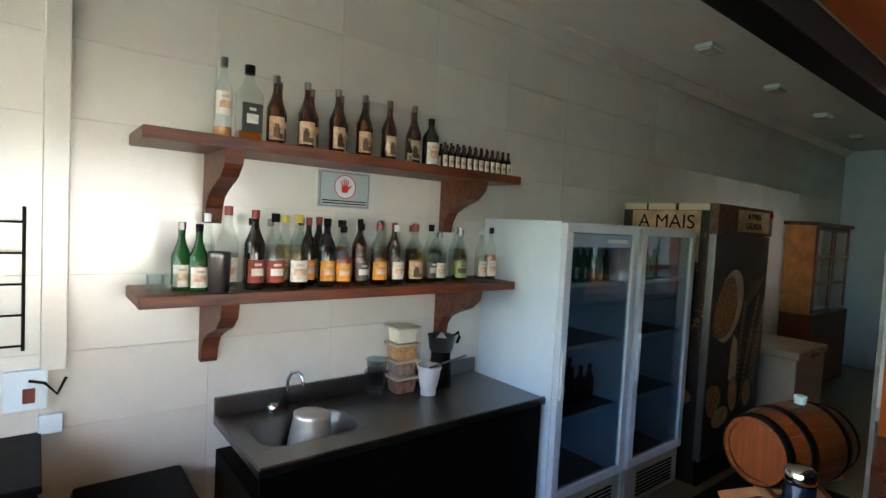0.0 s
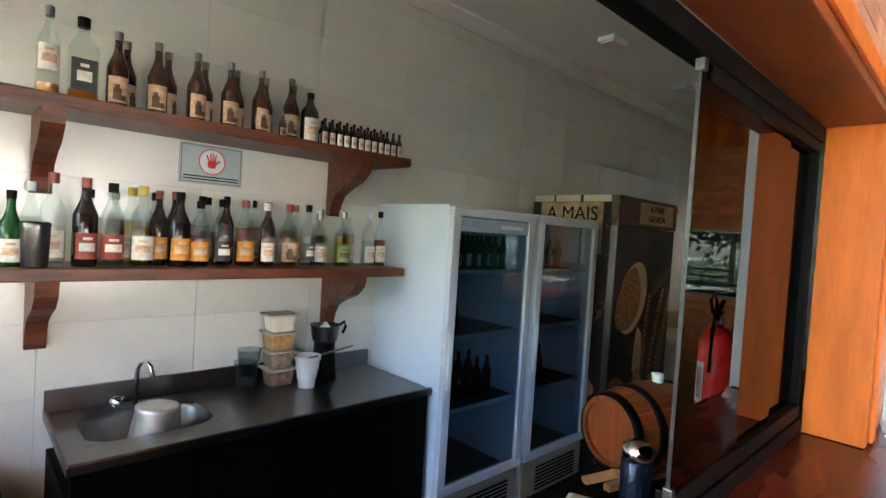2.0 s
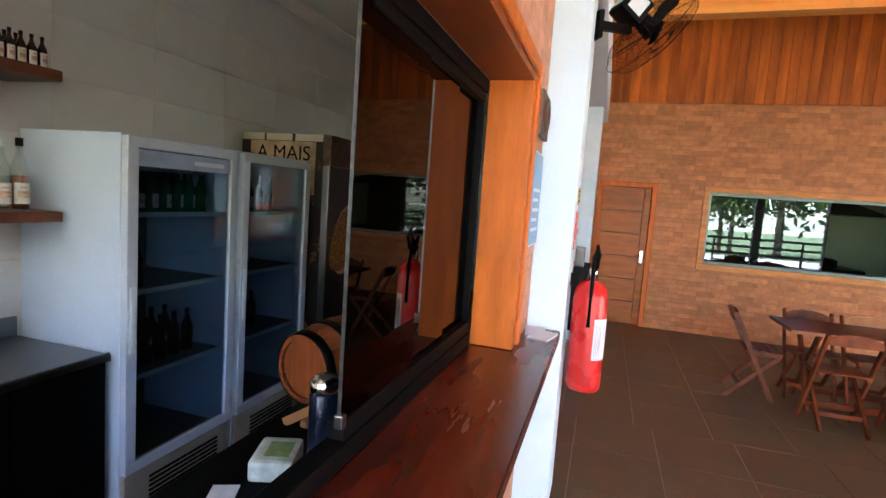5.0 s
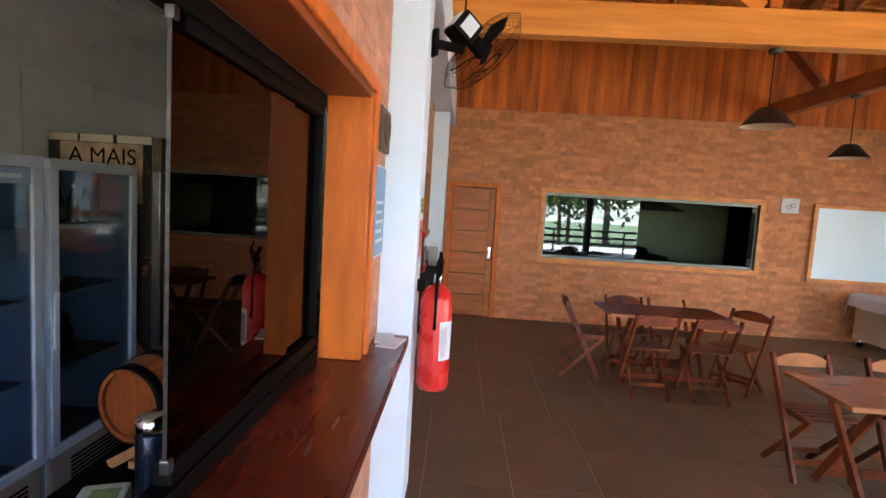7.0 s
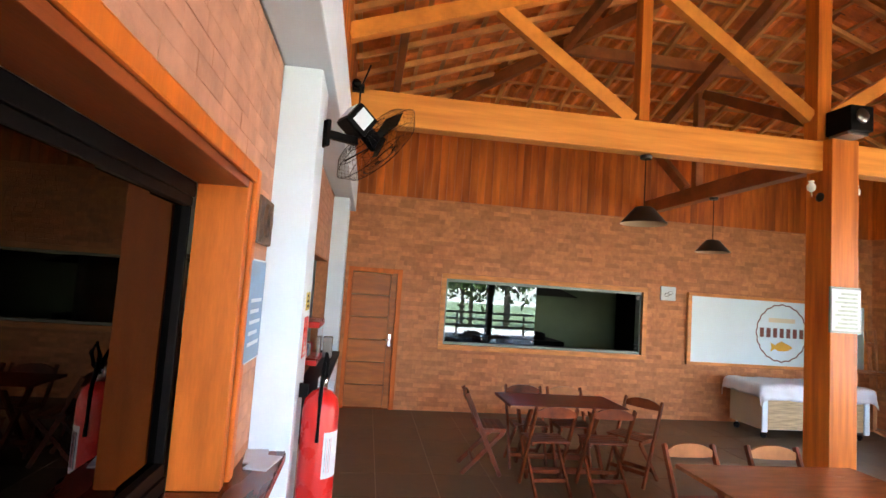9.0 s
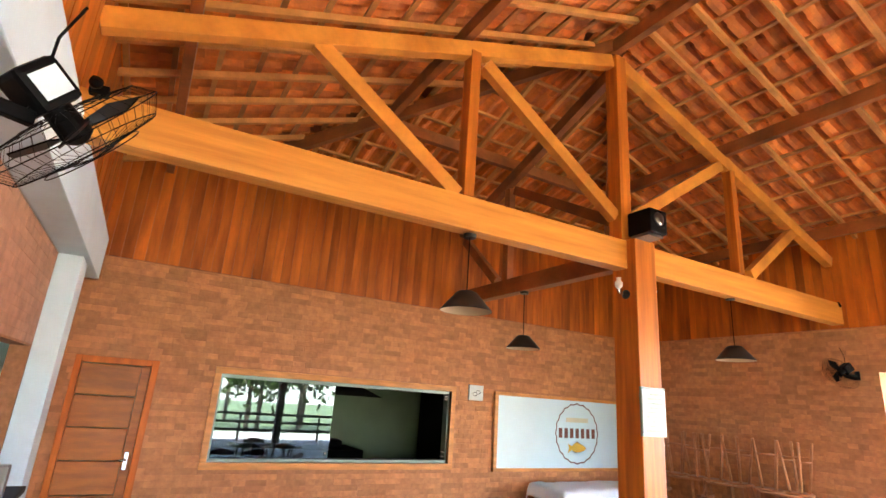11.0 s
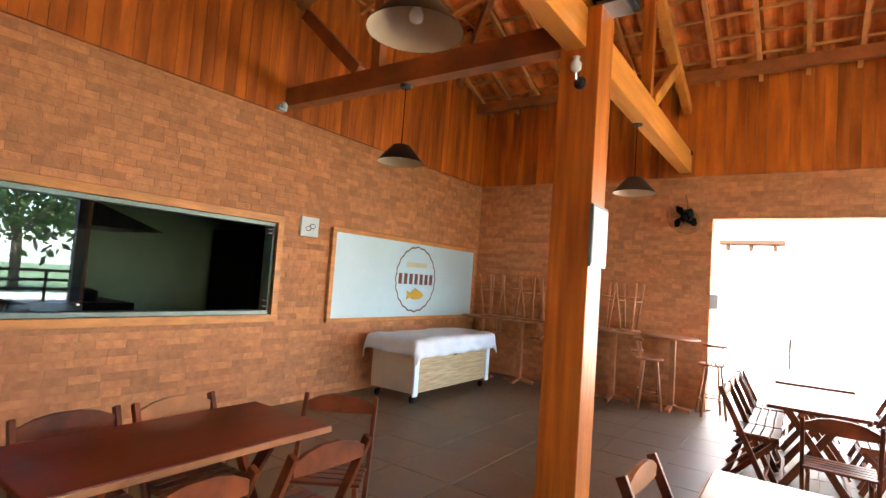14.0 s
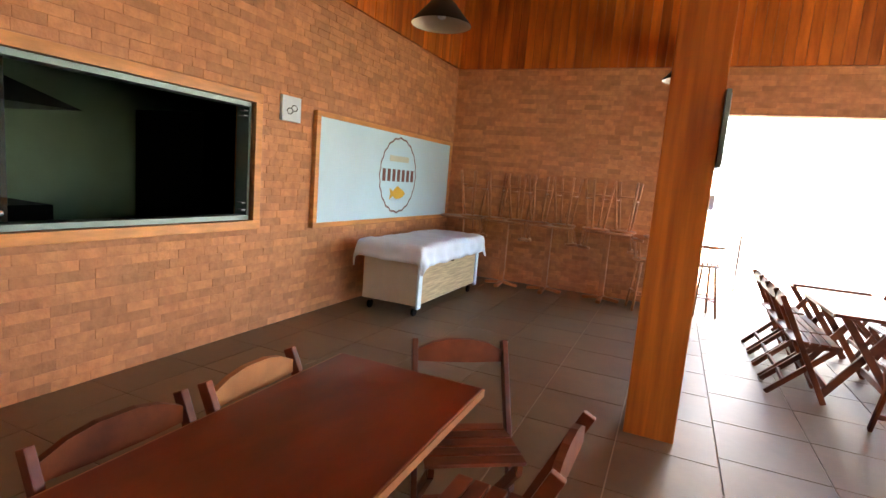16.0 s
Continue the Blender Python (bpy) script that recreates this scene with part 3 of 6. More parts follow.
def wood_frame(parent, y0, y1, z0, z1, w, out, mat):
    part("window_frame", box(XE - out, XE + 0.02, y0 - w, y1 + w, z1, z1 + w, 0.004), mat, parent)
    part("window_frame", box(XE - out, XE + 0.02, y0 - w, y1 + w, z0 - w, z0, 0.004), mat, parent)
    part("window_frame", box(XE - out + 0.002, XE + 0.02, y0 - w, y0, z0, z1, 0.004), mat, parent)
    part("window_frame", box(XE - out + 0.002, XE + 0.02, y1, y1 + w, z0, z1, 0.004), mat, parent)


win = empty("window_1", pose(0, 0, 0), label="wide hatch window, sliding panes pushed to one side", category="window", kind="structure")
y0, y1, z0, z1 = WIN
wood_frame(win, y0, y1, z0, z1, 0.075, 0.03, LIGHT_W)
for a in (z0 + 0.001, z1 - 0.041):
    part("track", box(XE + 0.022, XE + 0.16, y0 + 0.001, y1 - 0.001, a, a + 0.04, 0.003), ALU, win, "grey-green aluminium track")
for a in (y0 + 0.001, y1 - 0.026):
    part("track", box(XE + 0.024, XE + 0.158, a, a + 0.025, z0 + 0.042, z1 - 0.042, 0.003), ALU, win)
for k, (a, b) in enumerate(((-1.525, -2.25), (-2.19, -2.93))):
    p = part("pane", box(XE + 0.05 + 0.03 * k, XE + 0.056 + 0.03 * k, b, a, z0 + 0.042, z1 - 0.042), glass("pane_reflecting", (0.26, 0.32, 0.33), 0.0, True, 1.85, (0.66, 0.88, 1.0)), win)
    p.visible_shadow = False
for zz in (z0 + 0.08, z0 + 0.14, z1 - 0.12, z1 - 0.08):
    part("hinge", box(XE + 0.03, XE + 0.10, y0 + 0.03, y0 + 0.075, zz, zz + 0.010, 0.002), STEEL, win)
part("knob", lathe([(0.012, 0), (0.018, 0.006), (0.012, 0.016)], 12), CHROME, win, m=pose(XE + 0.075, -2.89, z0 + 0.10, 0, -90, 0), smooth=True)

# kitchen behind the hatch
thing("kitchen_wall_back", box(11.4, 11.55, -7.5, 0.16, -0.29, 3.2), KITCHEN_W, "pale green kitchen wall", "wall", kind="structure")
thing("kitchen_wall_south", box(XE + 0.2, 11.4, -7.6, -7.45, -0.29, 3.2), KITCHEN_W, "pale green kitchen wall", "wall", kind="structure")
thing("kitchen_wall_north", box(XE + 0.2, 11.4, 0.0, 0.155, -0.29, 3.2), KITCHEN_W, "pale green kitchen wall", "wall", kind="structure")
thing("kitchen_ceiling", box(XE + 0.2, 11.55, -7.6, 0.155, 3.2, 3.3), CEIL, "plain kitchen ceiling", "ceiling", kind="structure")
thing("kitchen_floor", box(XE + 0.2, 11.4, -7.45, 0.0, -0.29, -0.01), FLOOR_T, "dark kitchen floor", "floor", kind="structure")
hood = empty("cooker_hood", pose(0, 0, 0), label="dark metal cooker hood with a round flue", category="cooker hood")
HOOD = material("hood_steel", (0.08, 0.085, 0.08), 0.45, metal=0.7, var=0.2, scale=4, bump=0.03)
bm = bmesh.new()
vs = [bm.verts.new(p) for p in ((10.1, -4.3, 1.80), (11.38, -4.3, 1.80), (11.38, -1.9, 1.80), (10.1, -1.9, 1.80), (10.8, -3.3, 2.3), (11.38, -3.3, 2.3), (11.38, -2.6, 2.3), (10.8, -2.6, 2.3))]
for f in ((0, 1, 2, 3), (7, 6, 5, 4), (0, 4, 5, 1), (1, 5, 6, 2), (2, 6, 7, 3), (3, 7, 4, 0)):
    bm.faces.new([vs[i] for i in f])
bmesh.ops.recalc_face_normals(bm, faces=bm.faces[:])
part("canopy", bm, HOOD, hood)
part("flue", lathe([(0.16, 2.3), (0.16, 3.2)], 16), HOOD, hood, m=pose(11.08, -2.95, 0), smooth=True)
stove = empty("cooker", pose(10.6, -3.2, 0), label="black cooker with pots in the kitchen", category="cooker")
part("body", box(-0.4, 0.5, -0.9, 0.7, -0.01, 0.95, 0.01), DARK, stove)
part("pot", lathe([(0.16, 0.951), (0.17, 1.12), (0.10, 1.15), (0.02, 1.16)], 18), BLACK, stove, m=pose(0, 0.2, 0), smooth=True)
part("pot", lathe([(0.2, 0.951), (0.2, 1.06), (0.12, 1.09), (0.02, 1.10)], 18), BLACK, stove, m=pose(0, -0.45, 0), smooth=True)
fr_k = empty("tall_cupboard", pose(10.6, -6.2, 0), label="dark tall cupboard in the kitchen", category="cupboard")
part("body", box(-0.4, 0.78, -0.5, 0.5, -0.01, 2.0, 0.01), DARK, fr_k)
part("handle", box(-0.425, -0.40, 0.38, 0.41, 1.35, 1.6, 0.004), CHROME, fr_k)

# big white panel with the round emblem
FILM = material("white_film", (0.50, 0.70, 0.78), 0.35, var=0.04, scale=1.5, bump=0.015)
sg = empty("sign_panel", pose(0, 0, 0), label="white panel with round emblem in a wooden frame", category="sign")
y0, y1, z0, z1 = SIGN
part("panel", box(XE - 0.045, XE - 0.004, y0, y1, z0, z1), FILM, sg)
for b in ((y0 - 0.06, y1 + 0.06, z1, z1 + 0.05), (y0 - 0.06, y1 + 0.06, z0 - 0.05, z0)):
    part("frame", box(XE - 0.055, XE - 0.004, *b, 0.004), LIGHT_W, sg)
for b in ((y0 - 0.06, y0, z0, z1), (y1, y1 + 0.06, z0, z1)):
    part("frame", box(XE - 0.053, XE - 0.004, *b, 0.004), LIGHT_W, sg)
INK = material("dark_red_ink", (0.15, 0.04, 0.032), 0.5, var=0.1, bump=0)
GOLD = material("gold_ink", (0.62, 0.37, 0.03), 0.5, var=0.1, bump=0)
PALE = material("pale_ink", (0.55, 0.55, 0.42), 0.5, var=0.05, bump=0)
cy, cz = -7.085, 1.455
bm = bmesh.new()
n = 120
ring = []
for k in range(n):
    a = 2 * math.pi * k / n
    w = 1 + 0.018 * math.cos(20 * a)
    ring.append([(cy + math.cos(a) * 0.468 * w * s, cz + math.sin(a) * 0.47 * w * s) for s in (0.955, 1.0)])
for k in range(n):
    q = ring[k] + ring[(k + 1) % n]
    v = [bm.verts.new((XE - 0.048, *p)) for p in (q[0], q[1], q[3], q[2])]
    bm.faces.new(v)
part("emblem_ring", bm, INK, sg, "dark scalloped ring")
bm = bmesh.new()
for k in range(7):
    w = cy + 0.36 - k * 0.12
    h = 0.075
    box(XE - 0.0485, XE - 0.046, w - 0.036, w + 0.036, cz - h, cz + h, bm=bm)
part("emblem_bars", bm, INK, sg, "row of dark red bars")
part("emblem_bar", box(XE - 0.0485, XE - 0.046, cy - 0.24, cy + 0.24, cz + 0.17, cz + 0.24), PALE, sg, "pale yellowish bar")
fish = [(0.20, 0.0), (0.14, 0.045), (0.06, 0.07), (0.0, 0.10), (-0.06, 0.07), (-0.12, 0.03), (-0.20, 0.07), (-0.18, 0.0), (-0.20, -0.07), (-0.12, -0.03), (-0.04, -0.065), (0.06, -0.06), (0.14, -0.04)]
part("emblem_fish", prism([(cy - a, cz - 0.23 + b) for a, b in fish], 0.003, "x", XE - 0.0485), GOLD, sg, "gold fish silhouette")
# little square notice
nt = thing("wall_notice", box(XE - 0.030, XE - 0.003, -5.20, -4.95, 1.86, 2.08, 0.002), PAPER, "small square white notice with a grey outline drawing", "notice")
bm = bmesh.new()
for q in ((-5.11, 1.98), (-5.05, 1.95)):
    tube([(XE - 0.031, q[0] + 0.04 * math.cos(a * 1.05), q[1] + 0.028 * math.sin(a * 1.05)) for a in range(6)], 0.004, 5, bm, True)
part("drawing", bm, BLACK, nt)

# ---- tables and folding chairs ----


def folding_table(m, length, tops=TABLE_W, label="folding wooden table with a dark red-brown top"):
    t = empty("folding_table", m, label=label, category="table", group="folding tables")
    w, h = 0.62, 0.72
    bm = box(-w / 2, w / 2, -length / 2, length / 2, h - 0.028, h, 0.006)
    part("tabletop", bm, tops, t)
    for s in (-1, 1):
        part("edge_strip", box(s * (w / 2 + 0.001) - 0.006, s * (w / 2 + 0.001) + 0.006, -length / 2, length / 2, h - 0.032, h - 0.004, 0.002), CHAIR_L, t)
    for s in (-1, 1):
        yy = s * (length / 2 - 0.22)
        part("leg", bar((-0.25, yy, 0.005), (0.2, yy, h - 0.03), 0.03, 0.055, 0.004), CHAIR_W, t)
        part("leg", bar((0.25, yy - 0.036 * s, 0.005), (-0.2, yy - 0.036 * s, h - 0.03), 0.03, 0.055, 0.004), CHAIR_W, t)
    for xx, zz in ((-0.215, 0.08), (0.215, 0.08)):
        part("stretcher", box(xx - 0.012, xx + 0.012, -length / 2 + 0.25, length / 2 - 0.25, zz - 0.03, zz + 0.03, 0.003), CHAIR_W, t)
    return t


def folding_chair(m, wood=CHAIR_W, rail=CHAIR_W, label="dark wooden folding chair with slatted seat"):
    """Faces +y; back at -y."""
    c = empty("folding_chair", m, label=label, category="chair", group="folding chairs")
    for s in (-1, 1):
        part("back_leg", bar((s * 0.195, 0.17, 0.005), (s * 0.195, -0.20, 0.79), 0.024, 0.042, 0.004), wood, c)
        part("front_leg", bar((s * 0.165, -0.21, 0.005), (s * 0.165, 0.19, 0.42), 0.024, 0.04, 0.004), wood, c)
        part("seat_rail", bar((s * 0.165, -0.08, 0.43), (s * 0.165, 0.21, 0.43), 0.022, 0.03, 0.003), wood, c)
    for k in range(5):
        part("seat_slat", box(-0.19, 0.19, -0.10 + k * 0.063, -0.045 + k * 0.063, 0.446, 0.462, 0.004), wood, c)
    # top rail with a raised middle
    prof = [(-0.183, 0.705), (-0.183, 0.755), (-0.12, 0.785), (-0.05, 0.80), (0.05, 0.80), (0.12, 0.785), (0.183, 0.755), (0.183, 0.705), (0.06, 0.70), (-0.06, 0.70)]
    part("top_rail", prism(prof, 0.022, "y", -0.193), rail, c)
    for zz, yy, w in ((0.13, 0.112, 0.183), (0.12, -0.10, 0.153)):
        part("stretcher", box(-w, w, yy - 0.012, yy + 0.012, zz - 0.018, zz + 0.018, 0.003), wood, c)
    return c


TA = folding_table(pose(6.02, -2.41, 0), 1.24)
PALE_TOP = material("worn_table_top", (0.30, 0.12, 0.045), 0.22, var=0.25, scale=3, stretch=(6, 1, 1), bump=0.05, fine=16)
TC = folding_table(pose(3.79, -3.18, 0), 1.36, PALE_TOP, "folding wooden table with a worn lighter brown top")
TD = folding_table(pose(3.68, -6.50, 0), 1.26)
TE = folding_table(pose(3.68, -7.95, 0), 1.26)
CH = folding_chair(pose(6.21, -2.12, 0, 0, 0, 88), CHAIR_W, CHAIR_W)
LIGHT = folding_chair(pose(6.20, -2.60, 0, 0, 0, 91), CHAIR_W, CHAIR_L, "wooden folding chair with a paler top rail")
DARK_L = "dark wooden folding chair with slatted seat"


def chair_at(x, y, turn, light=False):
    return copy_thing(LIGHT if light else CH, pose(x, y, 0, 0, 0, turn))


# round the first table: north and south ends, open side
chair_at(6.03, -1.60, 176)
chair_at(5.805, -3.136, 35)
chair_at(5.52, -2.68, -92)
chair_at(5.52, -2.11, -88)
# second table
chair_at(4.13, -2.75, 92, True)
chair_at(4.13, -3.41, 87, True)
chair_at(3.36, -3.05, -90, True)
# third table, close-set row along its side, and others
for yy, a in ((-6.12, 88), (-6.52, 91), (-6.90, 90), (-7.35, 92)):
    chair_at(4.11, yy, a)
chair_at(3.57, -5.40, 178)
for yy in (-6.4, -6.95, -7.7):
    chair_at(3.2, yy, -90)

# ---- serving cart under a plastic cloth ----
CREAM = material("cream_laminate", (0.52, 0.46, 0.34), 0.4, var=0.08, scale=3, bump=0.02)
OAK = material("striped_oak_laminate", (0.44, 0.33, 0.18), 0.45, var=0.4, scale=5, stretch=(1, 0.8, 14), bump=0.05, fine=20)
CLOTH = material("plastic_cloth", (0.60, 0.69, 0.76), 0.38, var=0.08, scale=4, bump=0.15, fine=12)
cart = empty("buffet_cart", pose(7.79, -6.84, 0), label="cream buffet cart on castors under a white plastic cloth", category="cart")
part("body", box(-0.325, 0.325, -0.86, 0.86, 0.13, 0.725, 0.006), CREAM, cart)
part("front_panel", box(-0.338, -0.326, -0.78, 0.78, 0.14, 0.69, 0.003), OAK, cart, "striped oak-look front panel")
for s in (-1, 1):
    part("corner_post", box(-0.352, -0.326, s * 0.825 - 0.042, s * 0.825 + 0.042, 0.10, 0.70, 0.006), WHITE, cart, "white corner post")
part("handle", tube([(-0.338, 0.04, 0.60), (-0.37, 0.04, 0.60), (-0.37, 0.04, 0.53), (-0.338, 0.04, 0.53)], 0.007, 6), BLACK, cart)
for sx in (-0.27, 0.27):
    for sy in (-0.78, 0.78):
        w = part("castor", lathe([(0.018, -0.014), (0.045, -0.014), (0.05, 0.0), (0.045, 0.014), (0.018, 0.014)], 16), BLACK, cart, m=pose(sx, sy, 0.05, 0, 90, 0))
        part("fork", box(-0.014, 0.014, -0.022, 0.022, -0.001, 0.08), CHROME, w, m=pose(0, 0, 0, 0, -90, 0) @ pose(0, 0, 0.005))
bm = bmesh.new()
nx, ny = 26, 60
grid = {}
for i in range(nx + 1):
    for j in range(ny + 1):
        u, v = -0.60 + 1.16 * i / nx, -1.10 + 2.20 * j / ny
        ox, oy = max(0, abs(u) - 0.36), max(0, abs(v) - 0.90)
        drop = ox + oy
        wr = noise.noise(Vector((u * 5, v * 5, 1.3))) * 0.014 + noise.noise(Vector((u * 13, v * 13, 4))) * 0.006
        if drop > 0.001:
            fl = 0.05 * noise.noise(Vector((u * 6, v * 6, 7))) + 0.02
            px = math.copysign(min(abs(u), 0.36) + min(ox, 0.03) + fl * min(1, ox * 5), u)
            py = math.copysign(min(abs(v), 0.90) + min(oy, 0.03) + fl * min(1, oy * 5), v)
            z = 0.76 - max(0, drop - 0.02) * 0.92 + wr
        else:
            px, py, z = u, v, 0.77 + wr + 0.03 * max(0, noise.noise(Vector((u * 2.2, v * 2.2, 9))))
        grid[i, j] = bm.verts.new((min(px, 0.52), py, max(z, 0.48)))
for i in range(nx):
    for j in range(ny):
        bm.faces.new((grid[i, j], grid[i + 1, j], grid[i + 1, j + 1], grid[i, j + 1]))
cl = thing("plastic_cloth", bm, CLOTH, "crumpled white plastic cloth draped over the cart", "cloth", smooth=True, m=pose(7.79, -6.84, 0))
sol = cl.modifiers.new("thickness", "SOLIDIFY")
sol.thickness = 0.004

# ---- tall round tables with stools along the side wall ----
BAR_W = material("stool_wood", (0.46, 0.19, 0.075), 0.42, var=0.3, scale=6, bump=0.12, fine=30, vary=0.12)


def bistro_table(x, y):
    t = empty("bistro_table", pose(x, y, 0), label="tall round wooden table on a single post", category="table", group="tall round tables")
    part("tabletop", lathe([(0.01, 0.925), (0.31, 0.925), (0.325, 0.937), (0.31, 0.95), (0.01, 0.95)], 32), BAR_W, t, smooth=False)
    part("post", box(-0.035, 0.035, -0.035, 0.035, 0.05, 0.925, 0.006), BAR_W, t)
    for k in range(4):
        part("foot", bar((0.03, 0, 0.05), (0.24, 0, 0.022), 0.06, 0.04, 0.006), BAR_W, t, m=pose(0, 0, 0, 0, 0, 90 * k))
    return t


def bar_stool(m):
    s = empty("bar_stool", m, label="wooden bar stool with a low spindle back", category="stool", group="bar stools")
    part("seat", lathe([(0.01, 0.635), (0.155, 0.635), (0.17, 0.65), (0.155, 0.665), (0.01, 0.66)], 24), BAR_W, s)
    for k in range(4):
        a = radians(45 + 90 * k)
        part("leg", tube([(math.cos(a) * 0.20, math.sin(a) * 0.20, 0.006), (math.cos(a) * 0.11, math.sin(a) * 0.11, 0.637)], 0.017, 8), BAR_W, s, smooth=True)
    for k in range(4):
        a, b = radians(45 + 90 * k), radians(135 + 90 * k)
        z = 0.2 if k % 2 else 0.25
        part("stretcher", tube([(math.cos(a) * 0.172, math.sin(a) * 0.172, z), (math.cos(b) * 0.172, math.sin(b) * 0.172, z)], 0.010, 6), BAR_W, s, smooth=True)
    for k in range(5):
        a = radians(-130 + 20 * k)
        part("spindle", tube([(math.cos(a) * 0.14, math.sin(a) * 0.14, 0.655), (math.cos(a) * 0.175, math.sin(a) * 0.19, 0.885)], 0.008, 6), BAR_W, s, smooth=True)
    part("back_rail", tube([(math.cos(radians(q)) * 0.178, math.sin(radians(q)) * 0.193, 0.895) for q in range(-145, -34, 12)], 0.02, 8), BAR_W, s, smooth=True)
    return s


TOPS = ((7.98, -8.36), (7.32, -8.44), (6.70, -8.48), (5.92, -8.48), (5.16, -8.50))
for x, y in TOPS:
    bistro_table(x, y)
ST = bar_stool(pose(4.70, -8.58, 0, 0, 0, 200))
copy_thing(ST, pose(5.40, -8.32, 0, 0, 0, 110))
for i, (x, y) in enumerate(TOPS[:4]):
    for a in (68, -62 - 4 * i):
        if i == 0 and a < 0:
            continue
        d = radians(a + 5 * i)
        copy_thing(ST, pose(x - 0.19 * math.sin(d), y + 0.19 * math.cos(d), 0.95 + 0.666, 180, 0, a + 5 * i))

# ---- hanging lamps ----
SHADE = material("black_shade", (0.018, 0.014, 0.012), 0.4, var=0.2, scale=8, bump=0.03)
SHADE_IN = material("cream_shade_lining", (0.55, 0.42, 0.27), 0.5, var=0.08, scale=6, bump=0.02)
BULB = material("opal_bulb", (0.82, 0.80, 0.74), 0.2, var=0.02, bump=0)


def pendant(x, y, rim, ceil):
    p = empty("pendant_lamp", pose(x, y, rim), label="black conical pendant lamp with a cream inside", category="lamp", group="pendant lamps")
    part("shade", lathe([(0.207, 0.0), (0.203, 0.010), (0.082, 0.150), (0.066, 0.158), (0.012, 0.162)], 32, caps=False), SHADE, p, smooth=True)
    part("lining", lathe([(0.205, 0.001), (0.197, 0.010), (0.076, 0.146), (0.02, 0.15)], 32, caps=False), SHADE_IN, p, "cream lining", True)
    part("bulb", lathe([(0.004, 0.035), (0.026, 0.045), (0.032, 0.07), (0.02, 0.105), (0.016, 0.148)], 14), BULB, p, smooth=True)
    part("cord", tube([(0, 0, 0.158), (0, 0, ceil - rim)], 0.0045, 6), BLACK, p)
    part("canopy", lathe([(0.05, ceil - rim - 0.03), (0.055, ceil - rim - 0.01), (0.055, ceil - rim)], 16), SHADE, p)


pendant(5.16, -2.79, 2.52, 3.16)
pendant(6.775, -4.65, 2.50, 3.21)
pendant(5.20, -6.42, 2.48, 3.20)
pendant(2.645, -4.72, 4.05, roof_z(0, -4.72) - 0.315)
pendant(2.69, -6.50, 4.08, roof_z(0, -6.50) - 0.332)

# ---- fixtures on the column and beams ----
spk = empty("loudspeaker", pose(4.93, -4.68, 3.485), label="small black loudspeaker beside the king post", category="loudspeaker")
part("cabinet", box(-0.14, 0.13, -0.13, 0.11, 0.02, 0.26, 0.012), BLACK, spk)
part("driver", lathe([(0.07, 0), (0.06, -0.012), (0.02, -0.02)], 18), STEEL, spk, m=pose(-0.142, -0.01, 0.16, 0, 90, 0), smooth=True)
part("bracket", box(-0.1, 0.1, -0.12, 0.1, -0.008, 0.02, 0.003), STEEL, spk)
for s in (-1, 1):
    b = empty("wall_lamp", pose(5.11, CY + s * 0.145, 2.93), label="small opal glass lamp on the timber column", category="lamp", group="column lamps")
    part("base", lathe([(0.045, 0), (0.045, 0.012), (0.02, 0.03)], 14), SHADE, b, m=pose(0, 0, 0, -90 * s, 0, 0))
    part("arm", tube([(0, 0.02 * s, 0), (0, 0.09 * s, 0.0), (0, 0.10 * s, 0.05)], 0.008, 6), CHROME, b)
    part("globe", lathe([(0.01, 0.04), (0.035, 0.06), (0.04, 0.10), (0.02, 0.13), (0.028, 0.15)], 14), BULB, b, m=pose(0, 0.10 * s, 0), smooth=True)
pb = empty("notice_frame", pose(CX - 0.147, CY + 0.01, 1.645), label="framed notice fixed to the timber column", category="notice")
part("backing", box(-0.025, 0, -0.16, 0.16, 0, 0.425, 0.003), ALU, pb)
part("sheet", box(-0.029, -0.026, -0.15, 0.15, 0.02, 0.405), PAPER, pb)
PALE_G = material("pale_green_print", (0.36, 0.50, 0.45), 0.5, var=0.2, scale=30, bump=0)
for k in range(9):
    part("print_bar", box(-0.031, -0.0295, -0.12, 0.12 - 0.03 * (k % 3), 0.04 + k * 0.039, 0.06 + k * 0.039), PALE_G, pb)
# security lights and switch boxes on the beams
for x, y, z in ((8.36, -4.52, 3.14), (RX - 0.11, -0.12, 3.40), (RX, YS + 0.07, 3.40)):
    s = empty("spotlight", pose(x, y, z), label="small twin spotlight on the beam end", category="lamp", group="beam spotlights")
    part("body", box(-0.03, 0.03, -0.05, 0.05, 0, 0.06, 0.008), WHITE if x > 8 else BLACK, s)
    part("head", lathe([(0.015, 0), (0.035, 0.03), (0.035, 0.06)], 12), WHITE if x > 8 else BLACK, s, m=pose(-0.03, 0.03, 0.03, 0, -70, 20), smooth=True)


